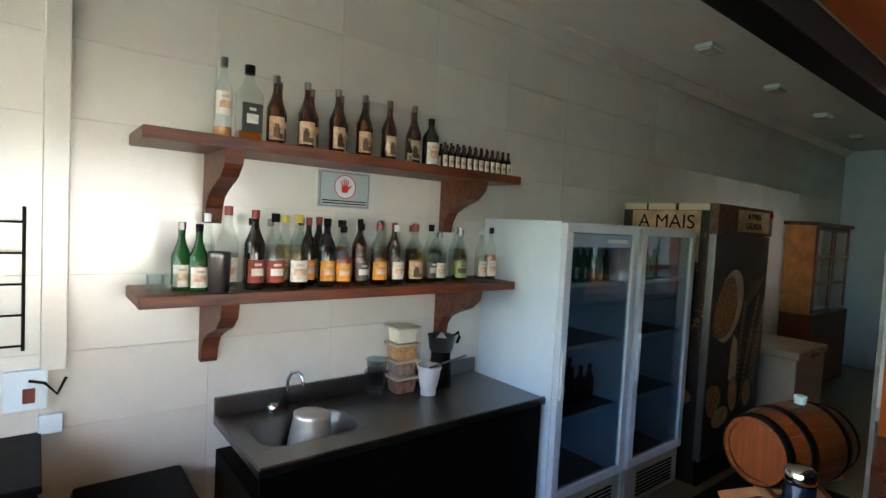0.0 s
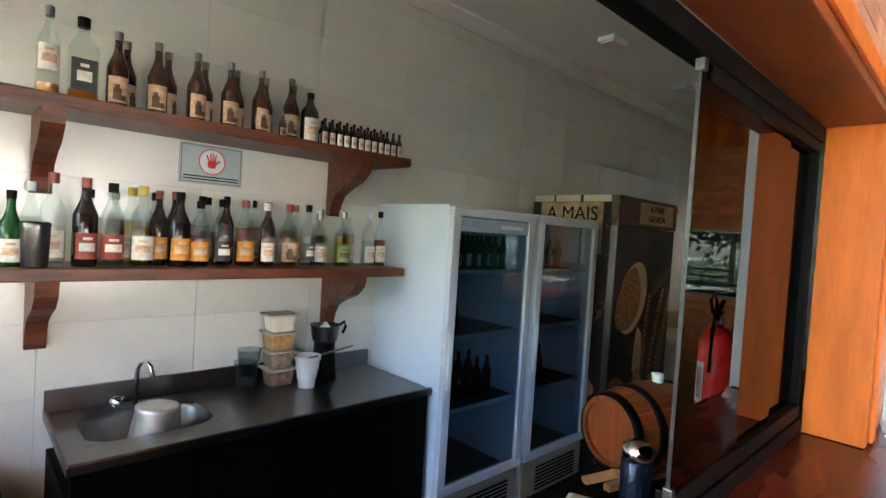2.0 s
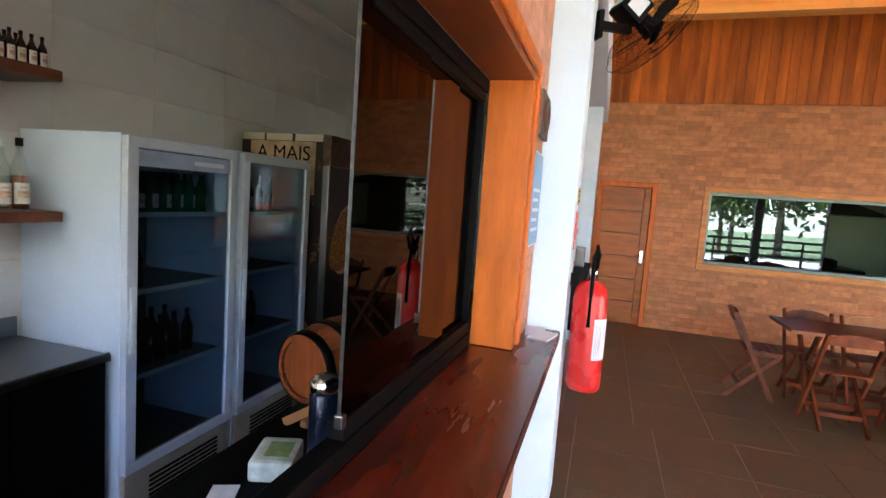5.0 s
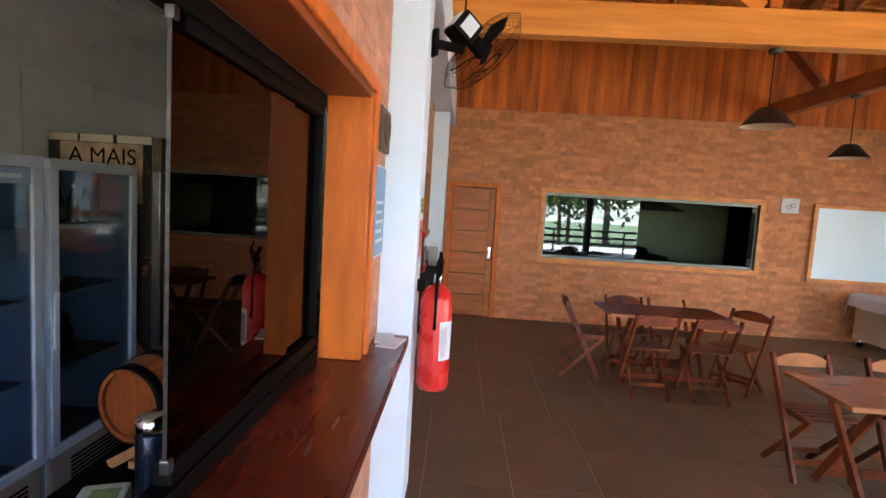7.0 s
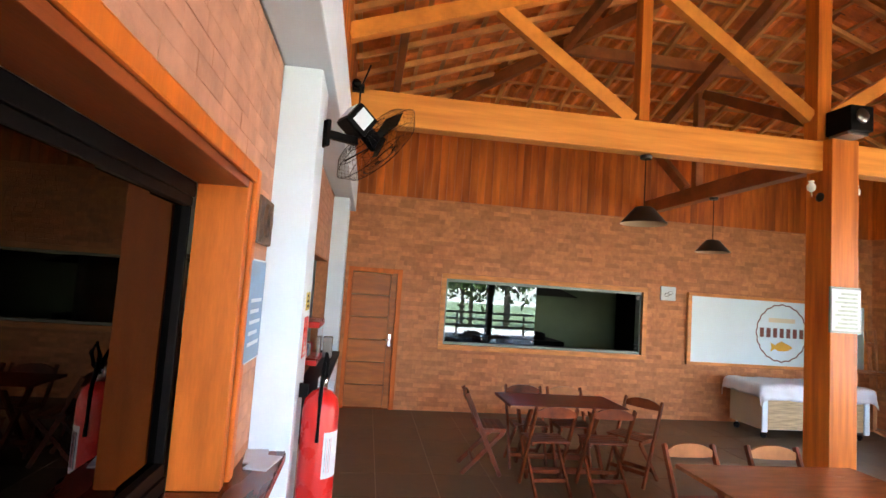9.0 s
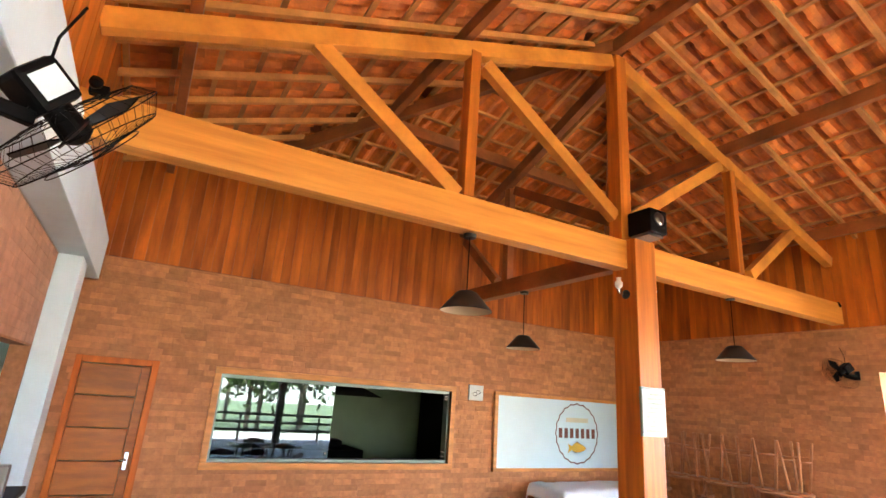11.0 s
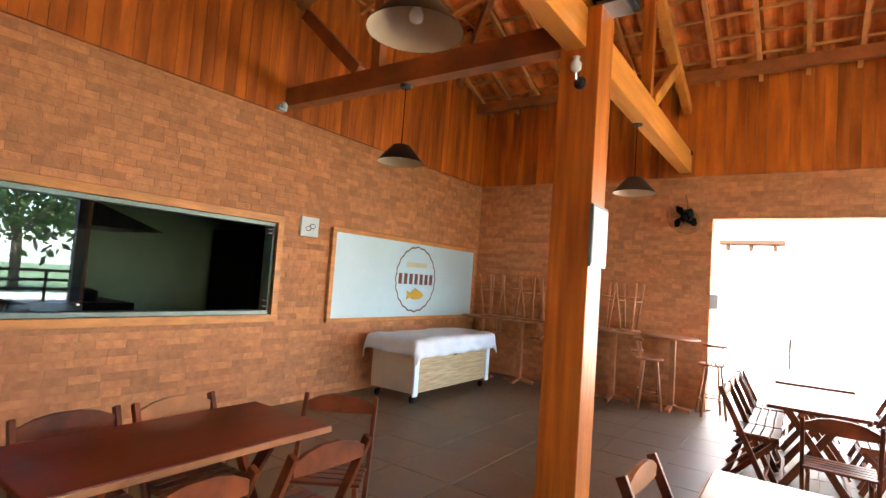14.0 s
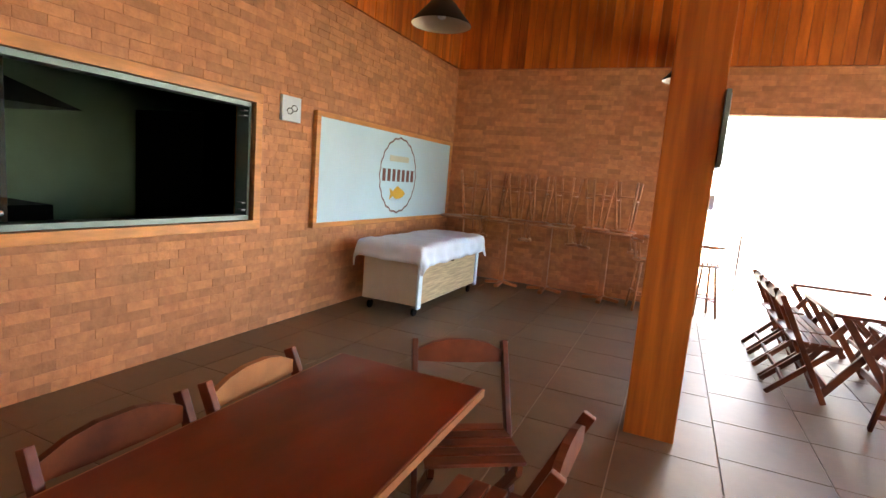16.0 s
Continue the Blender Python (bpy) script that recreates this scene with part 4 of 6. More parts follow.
def wall_fan(m, name_label):
    """Axis along +y away from the wall."""
    f = empty("wall_fan", m, label=name_label, category="fan", group="wall fans")
    part("wall_plate", box(-0.04, 0.04, 0, 0.025, -0.07, 0.07, 0.006), BLACK, f)
    part("arm", box(-0.02, 0.02, 0.02, 0.20, -0.022, 0.022, 0.006), BLACK, f)
    part("knuckle", bar((0, 0.18, 0), (0, 0.205, 0.07), 0.03, 0.03, 0.005), BLACK, f)
    head = pose(0, 0.20, 0.10, -36, 0, 0)
    mo = part("motor", box(-0.072, 0.072, -0.085, 0.06, -0.07, 0.07, 0.022), BLACK, f, m=head)
    part("rating_plate", box(0.0725, 0.0735, -0.055, 0.03, -0.045, 0.05), PAPER, mo, "white rating plate")
    part("rating_plate", box(-0.05, 0.05, -0.0865, -0.0855, -0.045, 0.05), PAPER, mo, "white rating plate")
    part("cable", tube([(0, -0.05, 0.06), (0, -0.12, 0.16), (0.02, -0.17, 0.30)], 0.005, 6), BLACK, f, m=head)
    for k in range(3):
        a = k * 2 * math.pi / 3 + 0.3
        prof = [(-0.03, 0.04), (-0.075, 0.17), (0.0, 0.255), (0.055, 0.17), (0.03, 0.04)]
        part("blade", prism(prof, 0.006, "y", 0.14), BLACK, f, m=head @ Matrix.Rotation(a, 4, "Y") @ Matrix.Rotation(0.3, 4, "Z"))
    part("hub", lathe([(0.045, 0.06), (0.05, 0.16), (0.02, 0.18)], 14), BLACK, f, m=head @ pose(0, 0, 0, -90, 0, 0))
    bm = bmesh.new()
    for yy, r in ((0.075, 0.13), (0.09, 0.23), (0.14, 0.285), (0.20, 0.24), (0.225, 0.16), (0.23, 0.07)):
        tube([(r * math.cos(q * math.pi / 16), yy, r * math.sin(q * math.pi / 16)) for q in range(32)], 0.0018, 4, bm, True)
    for q in range(40):
        a = q * math.pi / 20
        tube([(r * math.cos(a), yy, r * math.sin(a)) for yy, r in ((0.07, 0.08), (0.09, 0.23), (0.14, 0.285), (0.20, 0.24), (0.23, 0.05))], 0.0010, 4, bm)
    part("guard", bm, BLACK, f, "fine wire guard", m=head)
    return f


FAN = wall_fan(pose(3.49, -0.032, 2.575, 0, 0, -150), "black wall fan with wire guard on the white pillar")
f2 = copy_thing(FAN, pose(5.02, YS + 0.03, 2.50, 0, 0, -25))
f2.scale = (0.8, 0.8, 0.8)
tagged(f2, "black wall fan with wire guard on the brick wall")
thing("switch_box", box(4.66, 4.76, YS - 0.06, YS - 0.01, 1.34, 1.54, 0.006), PAPER, "pale switch box in the doorway reveal", "switch box", m=pose(0.04, 0, 0))

# ---- serving hatch ----
hx0, hx1, hz0, hz1 = BAR_O
ctr = empty("bar_counter", pose(0, 0, 0), label="dark red-brown wooden bar counter with worn glossy varnish", category="counter")
part("top", prism([(0.62, -0.012), (3.268, -0.012), (3.268, 0.158), (2.838, 0.158), (2.838, 0.40), (-1.698, 0.40), (-1.698, 0.158), (0.62, 0.158)], 0.048, "z", 0.956), COUNTER_W, ctr)
part("edge_strip", box(0.625, 3.262, -0.0165, -0.0125, 0.962, 0.998, 0.0015), COUNTER_W, ctr)
part("edge_strip", box(-1.69, 2.83, 0.4005, 0.4045, 0.962, 0.998, 0.0015), COUNTER_W, ctr)
hatch = empty("hatch_frame", pose(0, 0, 0), label="orange-brown wooden frame of the serving hatch", category="frame", kind="structure")
part("jamb", box(2.787, 2.839, 0.15, 0.337, 1.006, 2.164, 0.004), JAMB_W, hatch)
part("architrave", box(2.872, 2.935, 0.138, 0.158, 1.006, 2.23, 0.008), JAMB_W, hatch)
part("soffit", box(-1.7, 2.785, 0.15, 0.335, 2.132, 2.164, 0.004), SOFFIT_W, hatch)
part("architrave", box(-1.7, 2.870, 0.138, 0.158, 2.166, 2.23, 0.008), JAMB_W, hatch)
glz = empty("sliding_glazing", pose(0, 0, 0), label="smoked glass sliding panels in black tracks", category="glazing")
part("top_track", box(-1.7, 2.787, 0.338, 0.392, 2.078, 2.134, 0.004), BLACK, glz)
part("top_rail", box(1.70, 2.787, 0.346, 0.384, 2.042, 2.077, 0.004), BLACK, glz)
part("bottom_track", box(0.95, 2.787, 0.338, 0.396, 1.005, 1.058, 0.004), BLACK, glz)
part("bottom_rail", box(1.66, 2.787, 0.346, 0.388, 1.059, 1.108, 0.004), BLACK, glz)
part("side_track", box(2.768, 2.786, 0.348, 0.386, 1.109, 2.041, 0.003), BLACK, glz)
for k, (a, b) in enumerate(((1.653, 2.10), (2.047, 2.45), (2.40, 2.761))):
    yy = 0.353 + 0.011 * k
    p = part("panel", box(a, b, yy, yy + 0.008, 1.109, 2.041 if k else 2.076), SMOKED, glz, "smoked glass")
    part("edge", box(a - 0.0014, a - 0.0001, yy - 0.0005, yy + 0.0085, 1.109, 2.041 if k else 2.076), SEAL, p, "pale worn glass edge")
    if k < 2:
        for zz in (2.034 if k else 2.052, 1.092):
            part("clip", box(a - 0.006, a + 0.016, yy - 0.008, yy + 0.014, zz, zz + 0.032, 0.003), STEEL, p)
# things on the counter and on the pillar
for x, y, a in ((3.18, 0.10, 8), (3.10, 0.055, -12)):
    thing("leaflet", box(-0.09, 0.09, -0.05, 0.05, 0.0, 0.008, 0.002), PAPER, "white printed leaflet lying on the bar counter", "leaflet", group="leaflets on the counter", m=pose(x, y, 1.004 if a > 0 else 1.0045, 0, 0, a))
plq = empty("wooden_plaque", pose(3.05, 0.152, 1.94), label="dark carved square wooden plaque on the brick", category="plaque")
CARVED = material("carved_wood", (0.10, 0.055, 0.030), 0.6, var=0.5, scale=16, bump=0.6, fine=30)
part("board", box(-0.12, 0.15, -0.025, 0.0, -0.004, 0.195, 0.008), CARVED, plq)
part("relief", lathe([(0.075, 0), (0.07, 0.012), (0.045, 0.014), (0.04, 0.006)], 20, caps=False), CARVED, plq, m=pose(0.015, -0.025, 0.10, 90, 0, 0))
pst = empty("blue_poster", pose(3.02, 0.152, 1.44), label="blue printed poster in a thin white edge", category="poster")
BLUE = material("blue_print", (0.10, 0.27, 0.46), 0.35, var=0.25, scale=7, bump=0)
part("sheet", box(-0.12, 0.18, -0.012, 0, 0, 0.43, 0.002), PAPER, pst)
part("print", box(-0.112, 0.172, -0.0145, -0.0125, 0.008, 0.422), BLUE, pst, "blue print")
for k in range(5):
    part("print_bar", box(-0.07, 0.13 - 0.04 * (k % 2), -0.0165, -0.015, 0.07 + k * 0.045, 0.085 + k * 0.045), PAPER, pst)
ext = empty("fire_extinguisher", pose(3.42, -0.145, 0.68), label="red fire extinguisher hung on the white pillar", category="fire extinguisher")
ext.scale = (1.12, 1.12, 1.35)
part("cylinder", lathe([(0.07, 0), (0.079, 0.012), (0.08, 0.03), (0.08, 0.36), (0.07, 0.40), (0.04, 0.425), (0.022, 0.43)], 28), RED, ext, smooth=True)
part("valve", lathe([(0.022, 0.43), (0.022, 0.47), (0.014, 0.48)], 14), CHROME, ext, smooth=True)
part("lever", bar((-0.02, 0, 0.49), (0.075, -0.01, 0.53), 0.02, 0.008, 0.002), BLACK, ext)
part("lever", bar((-0.02, 0, 0.475), (0.06, -0.01, 0.485), 0.02, 0.008, 0.002), BLACK, ext)
part("hose", tube([(-0.02, 0, 0.46), (-0.05, -0.015, 0.49), (-0.072, -0.02, 0.535), (-0.055, -0.01, 0.565), (-0.04, 0.0, 0.52), (-0.082, 0.0, 0.41), (-0.088, 0.0, 0.26)], 0.009, 8), BLACK, ext, smooth=True)
bm = bmesh.new()
for k in range(9):
    a0, a1 = radians(200 + k * 9), radians(209 + k * 9)
    v = [bm.verts.new((0.0805 * math.cos(a), 0.0805 * math.sin(a), z)) for a, z in ((a0, 0.13), (a1, 0.13), (a1, 0.29), (a0, 0.29))]
    bm.faces.new(v)
lb = part("label", bm, PAPER, ext, "white instruction label")
for k in range(4):
    a = radians(208 + 6 * k)
    part("print_bar", bar((0.0812 * math.cos(a), 0.0812 * math.sin(a), 0.15), (0.0812 * math.cos(a), 0.0812 * math.sin(a), 0.27), 0.005, 0.001), RED if k % 2 else BLACK, lb)
part("hook", box(-0.01, 0.01, 0.06, 0.10, 0.40, 0.45), BLACK, ext)
YEL = material("yellow_print", (0.50, 0.40, 0.06), 0.5, var=0.1, bump=0)
for nm, z0, z1, mt in (("yellow", 1.645, 1.735, YEL), ("red", 1.41, 1.61, RED)):
    st = thing("safety_sticker", box(3.40, 3.545, -0.034, -0.0305, z0, z1), mt, nm + " safety sign stuck on the white pillar", "sign", group="safety signs")
    for k in range(3):
        part("print_bar", box(3.42, 3.51 - 0.02 * k, -0.0358, -0.0345, z0 + 0.014 + 0.026 * k, z0 + 0.026 + 0.026 * k), PAPER if nm == "red" else BLACK, st)
# second hatch: dark slab and a small display case
b2 = empty("second_counter", pose(0, 0, 0), label="dark counter slab of the second hatch", category="counter")
part("top", box(3.62, 7.095, -0.06, 0.158, 0.93, 0.975, 0.005), DARK, b2)
part("top", box(3.625, 7.095, 0.158, 0.45, 0.932, 0.974, 0.003), DARK, b2)
dc = empty("display_case", pose(6.2, 0.30, 0.976), label="small glass display case with a red top", category="display case")
part("base", box(-0.3, 0.3, -0.2, 0.2, 0, 0.05, 0.005), RED, dc)
part("top", box(-0.3, 0.3, -0.2, 0.2, 0.36, 0.42, 0.008), RED, dc)
for sx in (-1, 1):
    part("pane", box(sx * 0.28 - 0.003, sx * 0.28 + 0.003, -0.18, 0.18, 0.05, 0.36), PANE, dc)
for sy in (-1, 1):
    part("pane", box(-0.276, 0.276, sy * 0.185 - 0.003, sy * 0.185 + 0.003, 0.05, 0.36), PANE, dc)
for k in range(6):
    thing("snack_packet", box(-0.05, 0.05, -0.04, 0.04, 0, 0.13, 0.018), (RED, BLUE, PAPER)[k % 3], "shiny snack packet in the display case", "packet", group="packets in the case", m=pose(6.0 + 0.11 * (k % 4), 0.25 + 0.1 * (k // 4), 1.027, 0, 0, 20 * k))
thing("napkin_dispenser", box(-0.05, 0.05, -0.05, 0.05, 0, 0.22, 0.01), STEEL, "steel napkin dispenser on the second counter", "dispenser", m=pose(6.55, 0.05, 0.976))
sg2 = empty("second_glazing", pose(0, 0, 0), label="smoked sliding panels of the second hatch", category="glazing")
for k, (a, b) in enumerate(((3.66, 4.36), (3.92, 4.62), (4.18, 4.88))):
    part("panel", box(a, b, 0.34 + 0.02 * k, 0.348 + 0.02 * k, 0.976, 2.028), SMOKED, sg2, "smoked glass")
    part("stile", box(a - 0.02, a, 0.335 + 0.02 * k, 0.353 + 0.02 * k, 0.976, 2.028), BLACK, sg2)
thing("second_hatch_frame", box(6.3, 6.36, 0.305, 0.42, 0.976, 2.03, 0.006), ALU, "grey aluminium upright of the second hatch", "frame", kind="structure")

# ---- bar: back wall fittings ----
thing("cornice", prism([(2.675, 3.27), (2.675, 3.18), (2.655, 3.18), (2.575, 3.25), (2.575, 3.27)], 13.2, "x", -2.85), CEIL, "white plaster cornice under the ceiling", "trim", kind="structure")
thing("duct_cover", box(0.105, 0.192, 2.632, 2.664, 1.10, 3.17, 0.006), TILE_W, "white vertical conduit cover on the tiles", "trim", kind="structure")
for x, y in ((4.21, 2.04), (5.70, 2.09), (7.24, 2.13), (8.88, 2.18)):
    cl = empty("ceiling_light", pose(x, y, 3.27), label="small white ceiling light fitting", category="ceiling light", group="ceiling lights of the bar")
    part("frame", box(-0.11, 0.11, -0.07, 0.07, -0.035, 0, 0.006), WHITE, cl)
    part("diffuser", box(-0.095, 0.095, -0.055, 0.055, -0.05, -0.035, 0.006), BULB, cl)


def wood_shelf(z):
    s = empty("wooden_shelf", pose(0, 0, z), label="thick dark wooden wall shelf on carved brackets", category="shelf", group="bottle shelves")
    part("board", box(0.395, 2.447, 2.295, 2.662, -0.05, 0, 0.006), SHELF_W, s)
    for x in (0.735, 2.14):
        prof = [(2.662, -0.05), (2.662, -0.365), (2.622, -0.37), (2.606, -0.30), (2.57, -0.245), (2.49, -0.205), (2.38, -0.165), (2.315, -0.11), (2.30, -0.05)]
        part("bracket", prism(prof, 0.075, "x", x - 0.037), SHELF_W, s)
    return s


wood_shelf(2.092)
wood_shelf(1.437)
ntc = empty("hand_notice", pose(1.27, 2.655, 1.835), label="small framed notice with a red round emblem", category="notice")
part("board", box(0, 0.31, -0.006, 0.006, 0, 0.20, 0.002), material("pale_blue_board", (0.36, 0.45, 0.48), 0.5, var=0.05, scale=8, bump=0.01), ntc)
bm = bmesh.new()
for z in (0.006, 0.188):
    box(0.006, 0.304, -0.0085, -0.0065, z, z + 0.005, bm=bm)
for x in (0.006, 0.299):
    box(x, x + 0.005, -0.0085, -0.0065, 0.012, 0.187, bm=bm)
part("border", bm, material("grey_print", (0.16, 0.18, 0.18), 0.5, var=0.1, bump=0), ntc)
part("emblem_ring", lathe([(0.066, 0), (0.066, 0.002), (0.061, 0.002), (0.061, 0)], 32, caps=False), RED, ntc, m=pose(0.155, -0.0065, 0.115, 90, 0, 0))
part("emblem_disc", lathe([(0.0605, 0), (0.0605, 0.001)], 32), PAPER, ntc, m=pose(0.155, -0.0065, 0.115, 90, 0, 0))
bm = prism([(0.135, 0.085), (0.132, 0.115), (0.142, 0.122), (0.172, 0.122), (0.177, 0.108), (0.168, 0.082)], -0.0012, "y", -0.0078)
for x0, x1, z1 in ((0.138, 0.128, 0.146), (0.149, 0.146, 0.158), (0.159, 0.160, 0.160), (0.168, 0.173, 0.152)):
    bar((x0, -0.0084, 0.12), (x1, -0.0084, z1), 0.007, 0.0012, up=(0, 1, 0), bm=bm)
bar((0.173, -0.0084, 0.105), (0.192, -0.0084, 0.124), 0.008, 0.0012, up=(0, 1, 0), bm=bm)
part("emblem_hand", bm, RED, ntc, "red open hand")
for k in range(2):
    part("print_bar", box(0.02, 0.29, -0.0085, -0.0065, 0.02 + 0.014 * k, 0.026 + 0.014 * k), BLACK, ntc)
# wire rack with small glasses, socket with a plugged cable
rk = empty("wire_glass_rack", pose(-0.18, 2.60, 1.2), label="black wire wall rack with stemmed glasses", category="rack")
for x in (0.0, 0.23):
    part("upright", tube([(x, 0, 0), (x, 0, 0.56)], 0.006, 6), BLACK, rk)
for k in range(5):
    part("wire", tube([(-0.3, 0, 0.02 + 0.12 * k), (0.23, 0, 0.02 + 0.12 * k), (0.23, 0.06, 0.02 + 0.12 * k)], 0.005, 6), BLACK, rk)
for k, (x, z) in enumerate(((0.10, 0.50), (0.12, 0.38), (0.1, 0.26), (0.12, 0.14), (0.1, 0.02))):
    thing("stemmed_glass", lathe([(0.034, 0), (0.034, 0.003), (0.004, 0.008), (0.004, 0.05), (0.03, 0.07), (0.032, 0.10)], 16, caps=False), PANE, "small stemmed glass hanging on the rack", "glass", group="glasses on the rack", smooth=True, m=pose(-0.18 + x, 2.56, 1.2 + z + 0.006))
sk = empty("wall_socket", pose(0.07, 2.66, 1.03), label="white wall socket box with a plugged black cable", category="socket")
part("box", box(-0.08, 0.06, -0.03, 0.004, -0.08, 0.08, 0.006), WHITE, sk)
part("switch", box(-0.02, 0.02, -0.034, -0.03, -0.05, 0.01, 0.002), INK, sk)
part("cable", tube([(0.0, -0.03, 0.04), (0.05, -0.05, 0.03), (0.09, -0.05, -0.02), (0.12, -0.03, 0.04)], 0.006, 6), BLACK, sk)
part("timer", box(0.03, 0.11, -0.028, 0.004, -0.19, -0.11, 0.006), WHITE, sk, m=pose(0, 0, 0, 0, 0, 0))
bn = empty("black_bin", pose(0.42, 2.42, FLOOR_BAR), label="low black bin with a rounded lid", category="bin")
part("body", box(-0.2, 0.2, -0.2, 0.2, 0, 0.70, 0.03), DARK, bn)
part("lid", box(-0.21, 0.21, -0.21, 0.21, 0.70, 0.76, 0.025), BLACK, bn)
bc = empty("black_cabinet", pose(-0.45, 2.40, FLOOR_BAR), label="black low cabinet beside the sink", category="cabinet")
part("body", box(-0.5, 0.55, -0.25, 0.25, 0, 0.98, 0.01), DARK, bc)
part("top", box(-0.51, 0.56, -0.26, 0.255, 0.98, 1.01, 0.006), BLACK, bc)

# ---- sink counter ----
SZ = 0.775
sk2 = empty("sink_counter", pose(0, 0, 0), label="stainless steel sink worktop over dark cupboards", category="sink")
bx0, bx1, by0, by1 = 0.86, 1.35, 2.18, 2.52
for b in ((0.775, bx0, 2.01, 2.66), (bx1, 2.465, 2.01, 2.66), (bx0, bx1, 2.01, by0), (bx0, bx1, by1, 2.66)):
    part("worktop", box(b[0], b[1], b[2], b[3], SZ - 0.03, SZ), STEEL, sk2)
part("rim", tube([(0.782, 2.66, SZ + 0.004), (0.782, 2.017, SZ + 0.004), (2.46, 2.017, SZ + 0.004)], 0.009, 6), STEEL, sk2)
part("upstand", box(0.775, 2.465, 2.642, 2.662, SZ, SZ + 0.10, 0.004), STEEL, sk2)
bm = bmesh.new()
rings = []
for inset, z in ((0.0, SZ - 0.002), (0.012, SZ - 0.02), (0.03, SZ - 0.13), (0.10, SZ - 0.15)):
    ring = []
    r = 0.10 - inset * 0.4
    for q in range(32):
        a = 2 * math.pi * q / 32
        cxx, cyy = math.cos(a), math.sin(a)
        px = (bx0 + bx1) / 2 + math.copysign(1, cxx) * ((bx1 - bx0) / 2 - inset - r) + r * cxx
        py = (by0 + by1) / 2 + math.copysign(1, cyy) * ((by1 - by0) / 2 - inset - r) + r * cyy
        ring.append(bm.verts.new((px, py, z)))
    rings.append(ring)
for a, b in zip(rings, rings[1:]):
    for q in range(32):
        bm.faces.new((a[q], b[q], b[(q + 1) % 32], a[(q + 1) % 32]))
bm.faces.new(rings[-1])
part("bowl", bm, STEEL, sk2, "deep steel bowl", True)
bm = bmesh.new()
ring, out = [], []
for q in range(32):
    a = 2 * math.pi * q / 32
    cxx, cyy = math.cos(a), math.sin(a)
    px = (bx0 + bx1) / 2 + math.copysign(1, cxx) * ((bx1 - bx0) / 2 - 0.10) + 0.10 * cxx
    py = (by0 + by1) / 2 + math.copysign(1, cyy) * ((by1 - by0) / 2 - 0.10) + 0.10 * cyy
    ring.append(bm.verts.new((px, py, SZ + 0.002)))
    k = max(abs(px - (bx0 + bx1) / 2) / ((bx1 - bx0) / 2), abs(py - (by0 + by1) / 2) / ((by1 - by0) / 2))
    out.append(bm.verts.new(((bx0 + bx1) / 2 + (px - (bx0 + bx1) / 2) * 1.02 / k, (by0 + by1) / 2 + (py - (by0 + by1) / 2) * 1.02 / k, SZ + 0.002)))
for q in range(32):
    bm.faces.new((ring[q], ring[(q + 1) % 32], out[(q + 1) % 32], out[q]))
part("bowl_flange", bm, STEEL, sk2)
for k in range(4):
    part("door", box(0.79 + k * 0.418, 1.20 + k * 0.418, 2.03, 2.055, FLOOR_BAR + 0.02, SZ - 0.04, 0.004), DARK, sk2)
part("carcass", box(0.79, 2.46, 2.055, 2.66, FLOOR_BAR, SZ - 0.16), DARK, sk2)
tap = empty("tap", pose(1.06, 2.58, SZ), label="chrome swan-neck tap at the sink", category="tap")
part("spout", tube([(0.05, 0, 0.002), (0.05, 0, 0.16), (0.06, -0.02, 0.20), (0.075, -0.06, 0.215), (0.085, -0.10, 0.195), (0.088, -0.115, 0.15)], 0.010, 10), CHROME, tap, smooth=True)
part("valve", lathe([(0.022, 0), (0.026, 0.02), (0.026, 0.05), (0.012, 0.06)], 14), CHROME, tap, m=pose(-0.03, -0.02, 0), smooth=True)
part("handle", bar((-0.06, -0.03, 0.045), (0.0, -0.01, 0.045), 0.02, 0.02, 0.005), CHROME, tap)
ALUM = material("dented_aluminium", (0.62, 0.61, 0.59), 0.38, metal=0.85, var=0.12, scale=14, bump=0.1)
thing("steel_pot", lathe([(0.105, -0.155), (0.11, -0.15), (0.10, -0.06), (0.088, 0.03), (0.09, 0.045), (0.075, 0.052), (0.005, 0.048)], 32), ALUM, "upturned dented aluminium pot in the sink", "pot", smooth=True, m=pose(1.14, 2.34, SZ + 0.012, 0, 4, 0))
PLASTIC = glass("milky_plastic", (0.82, 0.86, 0.88), 0.25, True, 1.35)


def tub(x, y, z, fill, label):
    t = empty("food_tub", pose(x, y, z), label=label, category="tub", group="plastic food tubs")
    bm = bmesh.new()
    a = box(-0.07, 0.07, -0.06, 0.06, 0, 0.085, 0.014, bm)
    for v in a.verts:
        k = 0.86 + 0.14 * v.co.z / 0.085
        v.co.x *= k
        v.co.y *= k
    part("body", bm, fill, t)
    part("lid", box(-0.083, 0.083, -0.073, 0.073, 0.085, 0.097, 0.005), CREAM, t)


tub(1.79, 2.54, SZ + 0.001, material("brown_sticks", (0.22, 0.12, 0.09), 0.4, var=0.5, scale=30), "plastic tub of brown sticks with a pale lid")
tub(1.79, 2.545, SZ + 0.099, material("dark_spice", (0.26, 0.19, 0.15), 0.4, var=0.4, scale=30), "plastic tub of dark spice with a pale lid")
tub(1.79, 2.55, SZ + 0.197, material("orange_spice", (0.50, 0.27, 0.11), 0.4, var=0.3, scale=40), "plastic tub of orange-brown powder with a pale lid")
tub(1.79, 2.55, SZ + 0.295, material("white_powder", (0.72, 0.69, 0.58), 0.4, var=0.05, scale=30), "plastic tub of white powder with a pale lid")
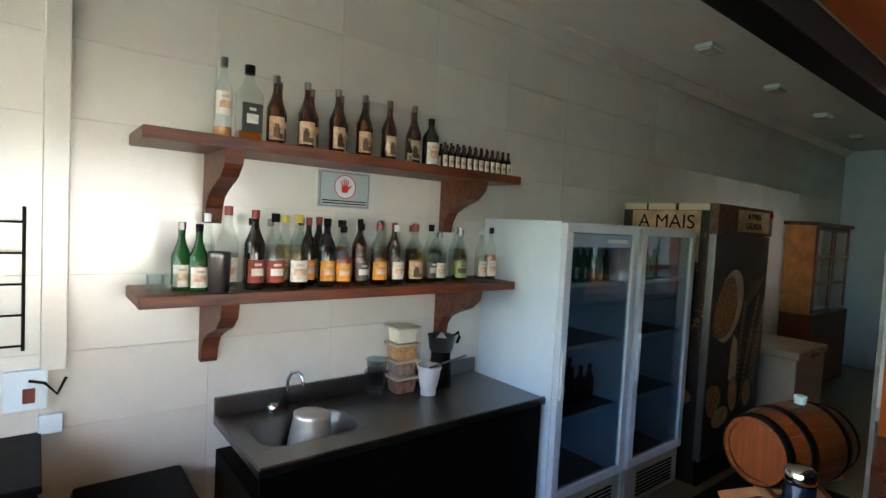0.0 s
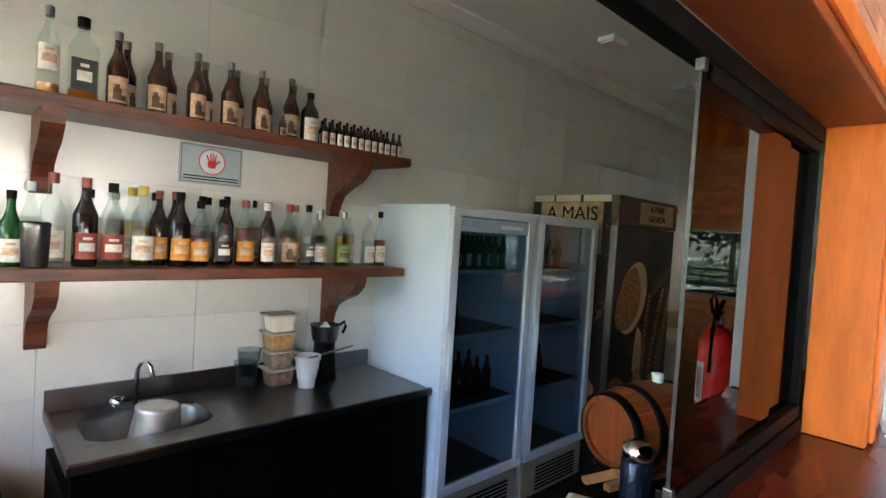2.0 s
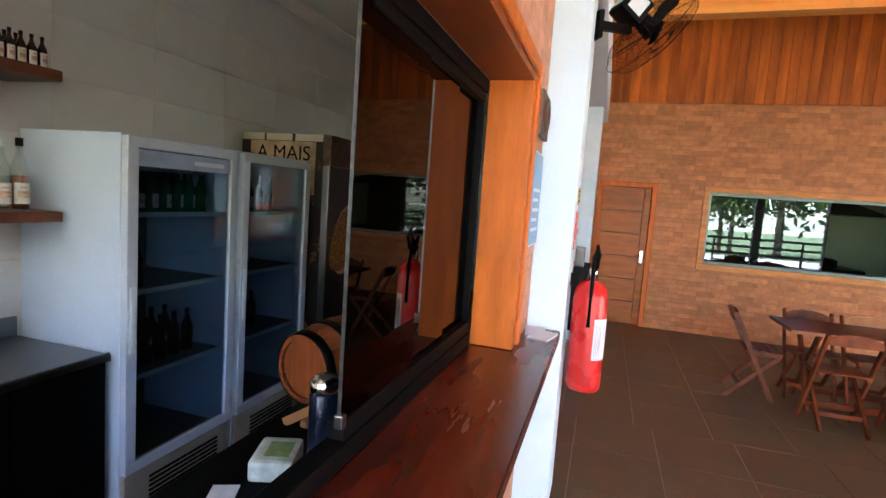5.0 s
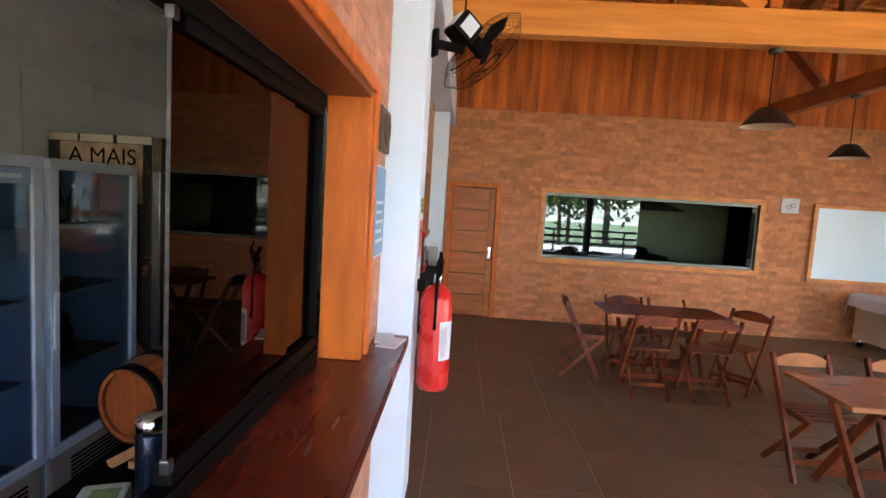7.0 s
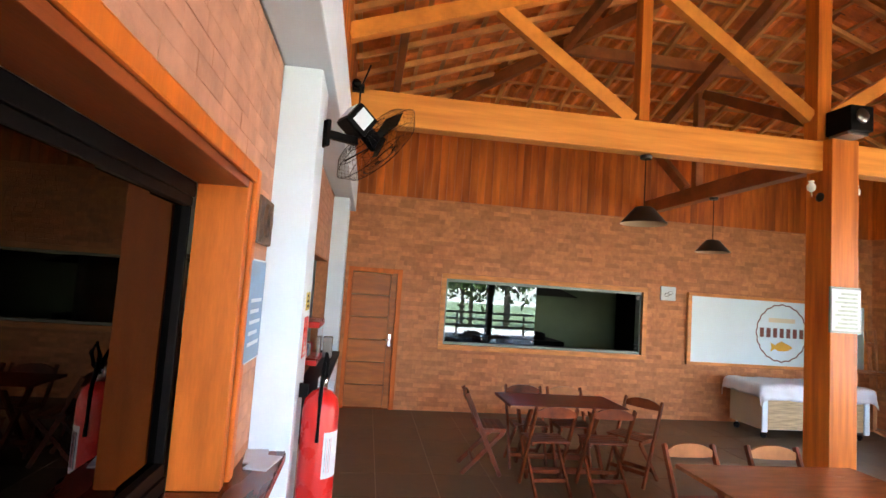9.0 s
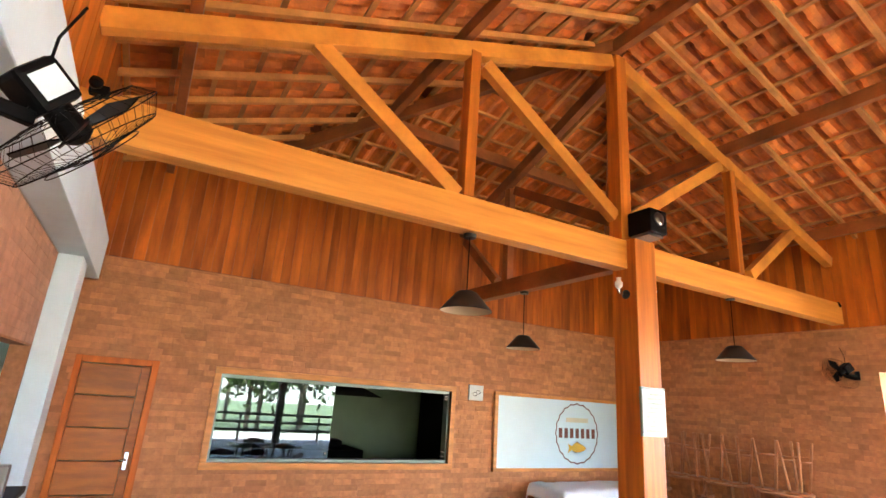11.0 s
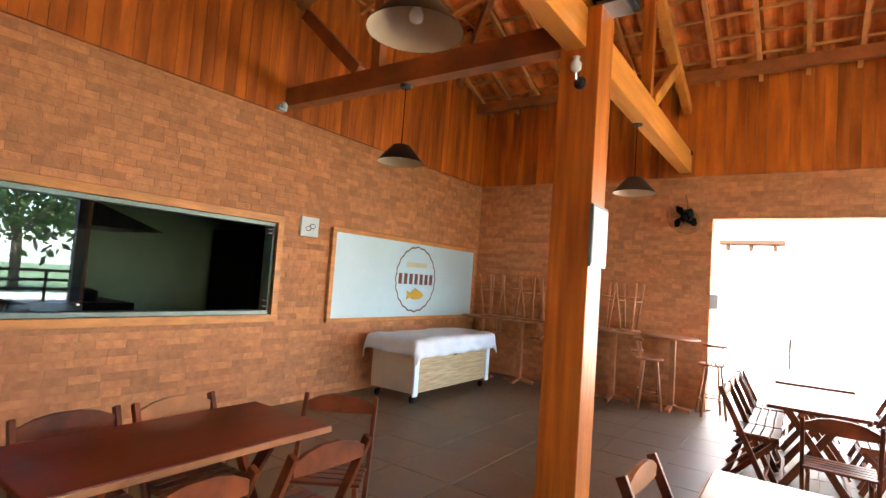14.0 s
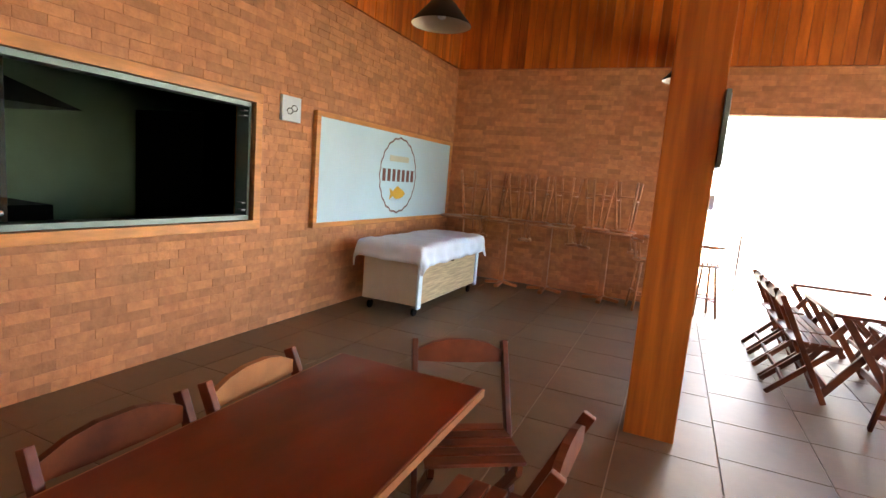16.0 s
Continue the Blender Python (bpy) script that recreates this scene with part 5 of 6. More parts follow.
for k in range(2):
    g = thing("measuring_cup", lathe([(0.045, 0), (0.047, 0.005), (0.062, 0.14), (0.066, 0.142), (0.06, 0.14), (0.044, 0.008)], 20, caps=True), PLASTIC, "clear plastic measuring cup with dark marks", "cup", group="measuring cups", smooth=True, m=pose(1.62 + 0.02 * k, 2.56 + 0.02 * k, SZ + 0.001 + 0.06 * k))
GREY = material("grey_plastic", (0.50, 0.50, 0.51), 0.4, var=0.05, scale=8, bump=0.02)
thing("ribbed_cup", lathe([(0.044, 0), (0.046, 0.05), (0.053, 0.052), (0.055, 0.10), (0.062, 0.102), (0.064, 0.15), (0.072, 0.152), (0.072, 0.172), (0.066, 0.172), (0.06, 0.10), (0.04, 0.01)], 24), GREY, "grey stepped plastic cup", "cup", m=pose(1.90, 2.42, SZ + 0.001))
bl = empty("juicer", pose(2.06, 2.52, SZ), label="steel-topped juicer with a black base", category="juicer")
part("base", lathe([(0.075, 0.001), (0.07, 0.06), (0.06, 0.20), (0.062, 0.22)], 20), BLACK, bl, smooth=True)
part("bowl", lathe([(0.07, 0.22), (0.075, 0.24), (0.085, 0.31), (0.088, 0.315), (0.078, 0.31), (0.02, 0.26)], 24), STEEL, bl, smooth=True)
part("cone", lathe([(0.05, 0.265), (0.03, 0.30), (0.006, 0.33)], 16), PAPER, bl, smooth=True)
part("handle", tube([(0.07, -0.02, 0.30), (0.11, -0.03, 0.33), (0.12, -0.03, 0.30), (0.10, -0.03, 0.26)], 0.009, 8), BLACK, bl)
thing("long_spoon", tube([(0, 0, 0), (0.30, 0.02, 0.035)], 0.006, 6), STEEL, "long steel spoon resting in the grey cup", "spoon", m=pose(1.90, 2.42, SZ + 0.155))

# ---- bottles ----
CLEAR = glass("clear_glass", (0.90, 0.94, 0.93), 0.02, True, 1.5)


def liquor(name, col, rough=0.08):
    return material(name, col, rough, var=0.15, scale=12, bump=0, spec=0.6)


AMBER_D, GREEN_D, NEAR_BLACK = liquor("brown_glass", (0.038, 0.011, 0.004)), liquor("green_glass", (0.010, 0.075, 0.018)), liquor("black_glass", (0.012, 0.010, 0.009))
AMBER, GOLDEN = glass("amber_spirit", (0.86, 0.46, 0.12), 0.03, True, 1.4), glass("golden_spirit", (0.95, 0.76, 0.36), 0.03, True, 1.4)
WATER, PINK = glass("clear_spirit", (0.93, 0.94, 0.90), 0.03, True, 1.4), glass("pink_spirit", (0.85, 0.45, 0.30), 0.03, True, 1.4)
CAP_RED = material("dark_red_cap", (0.20, 0.018, 0.014), 0.35, var=0.15, bump=0)
CAPS = {"red": CAP_RED, "black": BLACK, "yellow": YEL, "steel": STEEL, "white": PAPER}
LAB_RED, LAB_OR, LAB_BEIGE = material("red_label", (0.28, 0.042, 0.025), 0.5, var=0.3, scale=40, bump=0), material("orange_label", (0.62, 0.26, 0.03), 0.5, var=0.3, scale=40, bump=0), material("beige_label", (0.55, 0.38, 0.25), 0.5, var=0.4, scale=30, bump=0)
LAB_BLACK, LAB_WHITE, LAB_GREEN = material("black_label", (0.02, 0.02, 0.02), 0.45, var=0.2, scale=40, bump=0), material("white_label", (0.66, 0.65, 0.60), 0.5, var=0.2, scale=45, bump=0), material("green_label", (0.20, 0.30, 0.10), 0.5, var=0.3, scale=40, bump=0)


def bottle(x, y, z, h, r, body, cap, label, words, neck=0.36, lab=(0.14, 0.42), square=False, turn=0.0, shell=None, fillto=0.6):
    b = empty("bottle", pose(x, y, z, 0, 0, turn), label=words, category="bottle", group="bottles on the shelves")
    nr = r * 0.36
    hs = h * (1 - neck)
    n = 20
    prof = [(r * 0.9, 0), (r, 0.008), (r, hs * 0.93), (r * 0.88, hs), (nr * 1.35, hs + h * neck * 0.32), (nr, hs + h * neck * 0.5), (nr, h * 0.93)]

    def shape(p, k=1.0):
        bm = lathe(p, n)
        if square:
            for v in bm.verts:
                d = math.hypot(v.co.x, v.co.y)
                if d > nr * 1.6:
                    m = max(abs(v.co.x), abs(v.co.y)) or 1
                    s = d / m * 0.94
                    v.co.x *= s
                    v.co.y *= s
        return bm

    if shell:
        part("glass", shape(prof), shell, b, smooth=not square)
        f = hs * fillto / 0.6
        f = min(f, hs * 0.93)
        part("liquid", shape([(r * 0.84, 0.006), (r * 0.93, 0.012), (r * 0.93, f)]), body, b, smooth=not square)
    else:
        part("glass", shape(prof), body, b, smooth=not square)
    part("cap", lathe([(nr * 1.12, h * 0.885), (nr * 1.15, h * 0.995), (nr * 0.9, h)], 14), CAPS[cap], b)
    if label:
        bm = bmesh.new()
        rr = r * 1.012
        k = 14
        za, zb = lab[0] * h, lab[1] * h
        if square:
            box(-r * 0.8, r * 0.8, -r * 1.02, -r * 0.95, za, zb, bm=bm)
        else:
            for q in range(k):
                a0, a1 = radians(-150 + q * 120 / k), radians(-150 + (q + 1) * 120 / k)
                bm.faces.new([bm.verts.new((rr * math.cos(a), rr * math.sin(a), zz)) for a, zz in ((a0, za), (a1, za), (a1, zb), (a0, zb))])
        lo = part("label", bm, label, b, "printed label")
        ink = LAB_WHITE if label in (LAB_BLACK, LAB_RED) else (LAB_BEIGE, CARVED, LAB_GREEN, LAB_BLACK, LAB_OR)[int(x * 1000) % 5] if label in (LAB_WHITE, LAB_OR) else CARVED
        bm = bmesh.new()
        spots = ((-128, -52, 0.30, 0.62), (-112, -68, 0.74, 0.84)) if label is not LAB_BEIGE else ((-120, -78, 0.10, 0.55), (-100, -50, 0.08, 0.30), (-112, -86, 0.55, 0.70))
        for d0, d1, u0, u1 in spots:
            if square:
                box(r * 0.012 * (d0 + 90), r * 0.012 * (d1 + 90), -r * 1.035, -r * 1.022, za + (zb - za) * u0, za + (zb - za) * u1, bm=bm)
                continue
            for q in range(6):
                g0, g1 = radians(d0 + (d1 - d0) * q / 6), radians(d0 + (d1 - d0) * (q + 1) / 6)
                bm.faces.new([bm.verts.new((rr * 1.008 * math.cos(g), rr * 1.008 * math.sin(g), zz)) for g, zz in ((g0, za + (zb - za) * u0), (g1, za + (zb - za) * u0), (g1, za + (zb - za) * u1), (g0, za + (zb - za) * u1))])
        part("print_bar", bm, ink, lo)
    return b


U, L = 2.0925, 1.4375
bottle(0.73, 2.49, U, 0.365, 0.039, liquor("orange_spirit", (0.55, 0.24, 0.06)), "steel", LAB_WHITE, "tall clear bottle with a little orange spirit", neck=0.34, lab=(0.30, 0.58), shell=CLEAR, fillto=0.15)
bottle(0.842, 2.49, U, 0.355, 0.056, AMBER, "black", LAB_BLACK, "square clear whiskey bottle with a black label", neck=0.33, lab=(0.14, 0.50), square=True, shell=CLEAR, fillto=0.14)
FB = bottle(0.966, 2.49, U, 0.335, 0.041, AMBER_D, "steel", LAB_BEIGE, "brown glass bottle with a beige picture label", neck=0.42, lab=(0.10, 0.42))
for i, x in enumerate((1.12, 1.285, 1.44, 1.594, 1.759)):
    copy_thing(FB, pose(x, 2.49, U, 0, 0, (-12, 8, -5, 14, -9)[i]))
for x in (1.02, 1.19, 1.355, 1.51, 1.665, 1.825):
    copy_thing(FB, pose(x, 2.60, U, 0, 0, x * 40))
bottle(1.69, 2.43, U, 0.14, 0.019, AMBER_D, "steel", LAB_BEIGE, "little brown bottle standing before the larger ones", neck=0.4)
bottle(1.85, 2.45, U, 0.275, 0.047, NEAR_BLACK, "black", LAB_WHITE, "squat dark bottle with a white band label", neck=0.34, lab=(0.06, 0.5))
MB = bottle(1.915, 2.40, U, 0.15, 0.020, AMBER_D, "black", LAB_WHITE, "miniature spirit bottle with a white label", neck=0.36, lab=(0.08, 0.5))
for k in range(1, 12):
    copy_thing(MB, pose(1.915 + 0.0465 * k, 2.40, U, 0, 0, k * 23 % 17 - 8))
for k in range(10):
    copy_thing(MB, pose(1.94 + 0.0465 * k, 2.47, U, 0, 0, k * 31 % 19 - 9))
for x in (0.465, 0.52):
    thing("tumbler", lathe([(0.026, 0), (0.028, 0.004), (0.033, 0.075), (0.030, 0.075), (0.024, 0.010)], 18), CLEAR, "small clear tumbler on the shelf", "glass", group="tumblers on the shelf", smooth=True, m=pose(x, 2.40, L))
thing("steel_shaker", lathe([(0.040, 0), (0.042, 0.004), (0.047, 0.15), (0.049, 0.165), (0.044, 0.172)], 22), STEEL, "steel cocktail shaker cup on the shelf", "shaker", smooth=True, m=pose(0.70, 2.36, L))
bottle(0.57, 2.45, L, 0.29, 0.039, GREEN_D, "steel", LAB_WHITE, "green wine bottle with a pale label", neck=0.46, lab=(0.06, 0.38))
bottle(0.63, 2.41, L, 0.285, 0.039, GREEN_D, "black", LAB_WHITE, "green wine bottle with a pale label", neck=0.46, lab=(0.06, 0.36))
SHELL_ROW = (
    # x, y, height, radius, spirit, cap, label, words
    (0.76, 2.46, 0.335, 0.042, WATER, "red", LAB_WHITE, "clear vodka-type bottle with a red cap"),
    (0.86, 2.40, 0.325, 0.040, NEAR_BLACK, "red", LAB_RED, "dark vermouth bottle with a red label"),
    (0.955, 2.41, 0.315, 0.043, WATER, "black", LAB_RED, "clear bottle with a dark red oval label"),
    (1.065, 2.40, 0.315, 0.043, GOLDEN, "yellow", LAB_WHITE, "pale yellow bottle with a yellow cap"),
    (1.05, 2.53, 0.31, 0.040, GOLDEN, "yellow", LAB_WHITE, "pale yellow bottle with a yellow cap"),
    (1.145, 2.47, 0.305, 0.034, NEAR_BLACK, "red", LAB_OR, "dark bottle with a golden label"),
    (1.215, 2.41, 0.305, 0.042, NEAR_BLACK, "black", LAB_OR, "dark liqueur bottle with an orange label"),
    (1.235, 2.55, 0.31, 0.038, NEAR_BLACK, "red", LAB_GREEN, "dark bottle standing in the back row"),
    (1.30, 2.40, 0.275, 0.040, AMBER, "black", LAB_OR, "amber bottle with a bright orange label"),
    (1.345, 2.52, 0.30, 0.036, AMBER, "black", LAB_WHITE, "amber bottle in the back row"),
    (1.40, 2.40, 0.29, 0.040, WATER, "black", LAB_BLACK, "clear bottle with a small dark label"),
    (1.47, 2.54, 0.31, 0.036, AMBER_D, "black", LAB_RED, "brown bottle in the back row"),
    (1.51, 2.40, 0.295, 0.042, AMBER, "red", LAB_OR, "amber rum bottle with an orange label"),
    (1.575, 2.52, 0.30, 0.036, GOLDEN, "white", LAB_WHITE, "golden bottle in the back row"),
    (1.62, 2.40, 0.29, 0.038, WATER, "white", LAB_WHITE, "clear bottle with a white label"),
    (1.685, 2.53, 0.30, 0.036, AMBER_D, "red", LAB_RED, "brown bottle in the back row"),
    (1.74, 2.40, 0.295, 0.043, GOLDEN, "red", LAB_BEIGE, "golden bottle with a tan label"),
    (1.80, 2.52, 0.29, 0.036, AMBER, "red", LAB_WHITE, "amber bottle in the back row"),
    (1.85, 2.40, 0.30, 0.036, WATER, "black", LAB_BLACK, "slim clear bottle with a black cap"),
    (1.935, 2.43, 0.265, 0.040, WATER, "steel", LAB_WHITE, "clear bottle with a pale label"),
    (1.98, 2.53, 0.29, 0.034, WATER, "white", LAB_GREEN, "clear bottle in the back row"),
    (2.07, 2.40, 0.28, 0.042, GOLDEN, "steel", LAB_GREEN, "pale golden bottle with a green label"),
    (2.13, 2.52, 0.29, 0.036, WATER, "steel", LAB_WHITE, "clear bottle in the back row"),
    (2.25, 2.41, 0.29, 0.036, WATER, "white", LAB_WHITE, "clear bottle with a white label"),
    (0.70, 2.57, 0.30, 0.034, WATER, "white", LAB_WHITE, "clear bottle at the wall"),
    (0.90, 2.57, 0.29, 0.036, AMBER, "black", LAB_BEIGE, "amber bottle at the wall"),
    (1.00, 2.60, 0.29, 0.034, WATER, "steel", LAB_WHITE, "clear bottle at the wall"),
    (1.16, 2.60, 0.30, 0.034, GOLDEN, "black", LAB_WHITE, "golden bottle at the wall"),
    (1.40, 2.60, 0.30, 0.034, AMBER, "black", LAB_OR, "amber bottle at the wall"),
    (1.64, 2.61, 0.305, 0.032, AMBER, "black", LAB_BEIGE, "amber bottle at the wall"),
    (1.88, 2.60, 0.30, 0.034, GOLDEN, "red", LAB_WHITE, "golden bottle at the wall"),
    (2.04, 2.60, 0.29, 0.034, WATER, "steel", LAB_WHITE, "clear bottle at the wall"),
    (2.22, 2.58, 0.29, 0.034, GOLDEN, "white", LAB_WHITE, "pale golden bottle at the wall"),
    (2.33, 2.41, 0.30, 0.034, PINK, "black", LAB_WHITE, "pinkish bottle with a black cap"),
)
for i, (x, y, h, r, sp, cp, lb, words) in enumerate(SHELL_ROW):
    bottle(x, y, L, h * 1.10, r * 1.10, sp, cp, lb, words, neck=0.38, lab=(0.09, 0.38), turn=(i * 37) % 21 - 10, shell=None if sp in (NEAR_BLACK, AMBER_D) else CLEAR, fillto=0.42 + 0.18 * ((i * 7) % 5) / 4)

# ---- glass-door fridges ----
GASKET = material("grey_door_frame", (0.54, 0.62, 0.69), 0.35, var=0.06, scale=4, bump=0.02)
GRILLE = material("beige_grille", (0.36, 0.33, 0.27), 0.5, var=0.1, scale=5, bump=0.03)
DIM_BLUE = material("banner_print", (0.30, 0.40, 0.55), 0.4, var=0.2, scale=8, bump=0)


def fridge(x0, x1, words):
    f = empty("drinks_fridge", pose(x0, 0, FLOOR_BAR), label=words, category="fridge", group="drinks fridges")
    w, yf, yb, top = x1 - x0, 1.95, 2.655, 1.828 - FLOOR_BAR
    d0, d1 = 0.31, top - 0.012
    for b in ((0, 0.035, yf + 0.045, yb), (w - 0.035, w, yf + 0.045, yb)):
        part("side", box(*b, 0.02, top, 0.004), FRIDGE, f)
    part("top", box(0.035, w - 0.035, yf + 0.045, yb, top - 0.05, top - 0.001), FRIDGE, f)
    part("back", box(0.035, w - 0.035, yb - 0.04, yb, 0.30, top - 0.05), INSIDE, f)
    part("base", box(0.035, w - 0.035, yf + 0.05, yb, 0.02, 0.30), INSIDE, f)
    gr = part("grille", box(0.01, w - 0.01, yf + 0.02, yf + 0.05, 0.025, 0.295, 0.008), GRILLE, f, "beige slatted grille")
    for k in range(7):
        part("slat", box(0.16, w - 0.10, yf + 0.012, yf + 0.024, 0.07 + 0.026 * k, 0.082 + 0.026 * k, 0.003), DARK, gr)
    dr = part("door", box(0.0, w, yf + 0.0, yf + 0.043, d0, d0 + 0.055, 0.006), GASKET, f, "grey-framed glass door")
    part("rail", box(0.0, w, yf, yf + 0.043, d1 - 0.05, d1, 0.006), GASKET, dr)
    part("stile", box(0.0, 0.06, yf + 0.001, yf + 0.043, d0 + 0.055, d1 - 0.05, 0.005), GASKET, dr)
    part("stile", box(w - 0.06, w, yf + 0.001, yf + 0.043, d0 + 0.055, d1 - 0.05, 0.005), GASKET, dr)
    p = part("pane", box(0.06, w - 0.06, yf + 0.018, yf + 0.024, d0 + 0.055, d1 - 0.05), glass("door_glass", (0.54, 0.63, 0.69), 0.0, True, 1.6), dr)
    part("handle", box(0.012, 0.045, yf - 0.012, yf + 0.001, d0 + 0.62, d0 + 0.95, 0.006), PAPER, dr)
    if x0 < 3:
        bnr = part("banner", box(0.065, w - 0.065, yf + 0.010, yf + 0.016, d1 - 0.135, d1 - 0.055), DIM_BLUE, dr, "pale blue banner with a plain mark")
        part("mark", box(w * 0.55, w * 0.84, yf + 0.007, yf + 0.0095, d1 - 0.108, d1 - 0.085), PAPER, bnr)
    for zz in (0.62, 1.06, 1.45):
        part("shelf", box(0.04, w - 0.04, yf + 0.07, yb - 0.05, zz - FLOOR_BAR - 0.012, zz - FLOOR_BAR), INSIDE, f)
        part("shelf_edge", box(0.04, w - 0.04, yf + 0.06, yf + 0.07, zz - FLOOR_BAR - 0.02, zz - FLOOR_BAR + 0.004), PAPER, f)
    return f


fridge(2.495, 3.25, "tall pale fridge with a glass door and banner")
fridge(3.30, 4.045, "tall pale fridge with a glass door")
GB = bottle(2.60, 2.10, 1.4505, 0.24, 0.031, liquor("beer_green", (0.02, 0.16, 0.07)), "white", LAB_WHITE, "green beer bottle in the fridge", neck=0.42, lab=(0.1, 0.4))
tagged(GB, group="bottles in the fridge")
for k in range(1, 21):
    copy_thing(GB, pose(2.60 + 0.085 * (k % 7), 2.10 + 0.12 * (k // 7), 1.4505, 0, 0, k * 11))
CB = bottle(2.60, 2.11, 1.0605, 0.25, 0.033, NEAR_BLACK, "black", LAB_RED, "dark cola bottle with a red label", neck=0.36, lab=(0.35, 0.6))
tagged(CB, group="bottles in the fridge")
for x in (2.69, 2.65):
    copy_thing(CB, pose(x, 2.11 if x > 2.67 else 2.27, 1.0605, 0, 0, x * 90))
for x in (2.60, 2.69, 2.78, 2.87):
    copy_thing(CB, pose(x, 2.42, 1.0605, 0, 0, x * 70))
for k in range(12):
    copy_thing(CB, pose(2.59 + 0.098 * (k % 6), 2.15 + 0.17 * (k // 6), 0.6205, 0, 0, k * 17))
for k in range(4):
    copy_thing(CB, pose(3.46 + 0.09 * k, 2.20, 0.6205, 0, 0, k * 29))
fb = empty("fruit_bowl", pose(3.55, 2.22, 1.0605), label="white bowl of yellow-green fruit in the fridge", category="bowl")
part("bowl", lathe([(0.06, 0), (0.07, 0.004), (0.12, 0.07), (0.112, 0.07), (0.05, 0.012)], 20), PAPER, fb, smooth=True)
FRUIT = material("fruit_skin", (0.40, 0.30, 0.03), 0.4, var=0.4, scale=12)
for k in range(5):
    part("fruit", lathe([(0.004, -0.045), (0.03, -0.035), (0.043, 0), (0.03, 0.035), (0.004, 0.045)], 12), FRUIT, fb, m=pose(0.055 * math.cos(k * 1.3), 0.055 * math.sin(k * 1.3), 0.085 + 0.015 * (k % 2), 30 * k, 0, 0), smooth=True)
for k in range(5):
    copy_thing(GB, pose(3.42 + 0.11 * k, 2.18, 1.4505, 0, 0, k * 13))

# ---- beer freezer with printed wrap ----
def wrap_material():
    """Printed sepia picture: pale grain and stalks over a dark ground, by stretched noise and waves."""
    m = bpy.data.materials.new("sepia_wrap")
    m.use_nodes = True
    n, ln = m.node_tree.nodes, m.node_tree.links
    b = n["Principled BSDF"]
    tc = n.new("ShaderNodeTexCoord")
    big = n.new("ShaderNodeTexNoise")
    big.inputs["Scale"].default_value, big.inputs["Detail"].default_value, big.inputs["Distortion"].default_value = 2.6, 3.0, 1.4
    ln.new(tc.outputs["Object"], big.inputs["Vector"])
    vor = n.new("ShaderNodeTexVoronoi")
    vor.inputs["Scale"].default_value = 34.0
    ln.new(tc.outputs["Object"], vor.inputs["Vector"])
    mul = n.new("ShaderNodeMath")
    mul.operation = "MULTIPLY_ADD"
    ln.new(vor.outputs["Distance"], mul.inputs[0])
    mul.inputs[1].default_value = -0.45
    ln.new(big.outputs["Fac"], mul.inputs[2])
    r = n.new("ShaderNodeValToRGB")
    e = r.color_ramp.elements
    e[0].position, e[0].color = 0.40, (0.008, 0.005, 0.004, 1)
    e[1].position, e[1].color = 0.72, (0.46, 0.26, 0.11, 1)
    mid = e.new(0.52)
    mid.color = (0.13, 0.05, 0.02, 1)
    ln.new(mul.outputs[0], r.inputs[0])
    ln.new(r.outputs[0], b.inputs["Base Color"])
    b.inputs["Roughness"].default_value = 0.4
    return m


WRAP = wrap_material()
bf = empty("beer_freezer", pose(4.115, 1.84, FLOOR_BAR), label="tall beer freezer wrapped in a sepia barley print", category="freezer")
bf.scale = (1.12, 1, 1)
FH = 2.04 - FLOOR_BAR
part("body", box(0.0, 0.93, 0.05, 0.79, 0.0, FH, 0.006), WRAP, bf)
part("door", box(0.012, 0.925, 0.0, 0.048, 0.20, FH - 0.235, 0.006), WRAP, bf)
part("header", box(0.0, 0.93, -0.01, 0.048, FH - 0.23, FH - 0.002, 0.006), CARVED, bf, "dark brown header")
part("plinth", box(0.012, 0.925, 0.01, 0.048, 0.0, 0.195, 0.004), BLACK, bf)
part("door_edge", box(-0.004, 0.012, -0.004, 0.048, 0.20, FH - 0.235, 0.003), STEEL, bf)
part("side_plate", box(-0.006, -0.001, 0.12, 0.70, FH - 0.46, FH - 0.06), material("sepia_plate", (0.45, 0.30, 0.18), 0.5, var=0.5, scale=7, bump=0), bf, "worn sepia plate")
for k, (a, b) in enumerate(((0.06, 0.30), (0.33, 0.56), (0.58, 0.78))):
    part("side_plank", box(-0.005, -0.001, a, b, FH - 0.055, FH - 0.004), CREAM, bf)
part("front_plate", box(0.30, 0.85, -0.014, -0.0105, FH - 0.205, FH - 0.03), material("tan_plate", (0.40, 0.27, 0.15), 0.5, var=0.3, scale=9, bump=0), bf, "tan plate")
STRAW = material("straw_print", (0.50, 0.27, 0.11), 0.5, var=0.3, scale=12, bump=0)
GRAIN = material("grain_print", (0.40, 0.19, 0.07), 0.5, var=0.9, scale=55, bump=0, alt=(0.05, 0.018, 0.008))
PALE = material("pale_print", (0.62, 0.46, 0.30), 0.5, var=0.2, scale=5, bump=0)


def blob(x, z, rx, rz, a, n=22, wob=0.0):
    pts = []
    for k in range(n):
        t = 2 * math.pi * k / n
        w = 1 + wob * math.sin(3 * t + x * 9)
        u, v = rx * w * math.cos(t), rz * w * math.sin(t)
        pts.append((x + u * math.cos(a) - v * math.sin(a), z + u * math.sin(a) + v * math.cos(a)))
    return pts


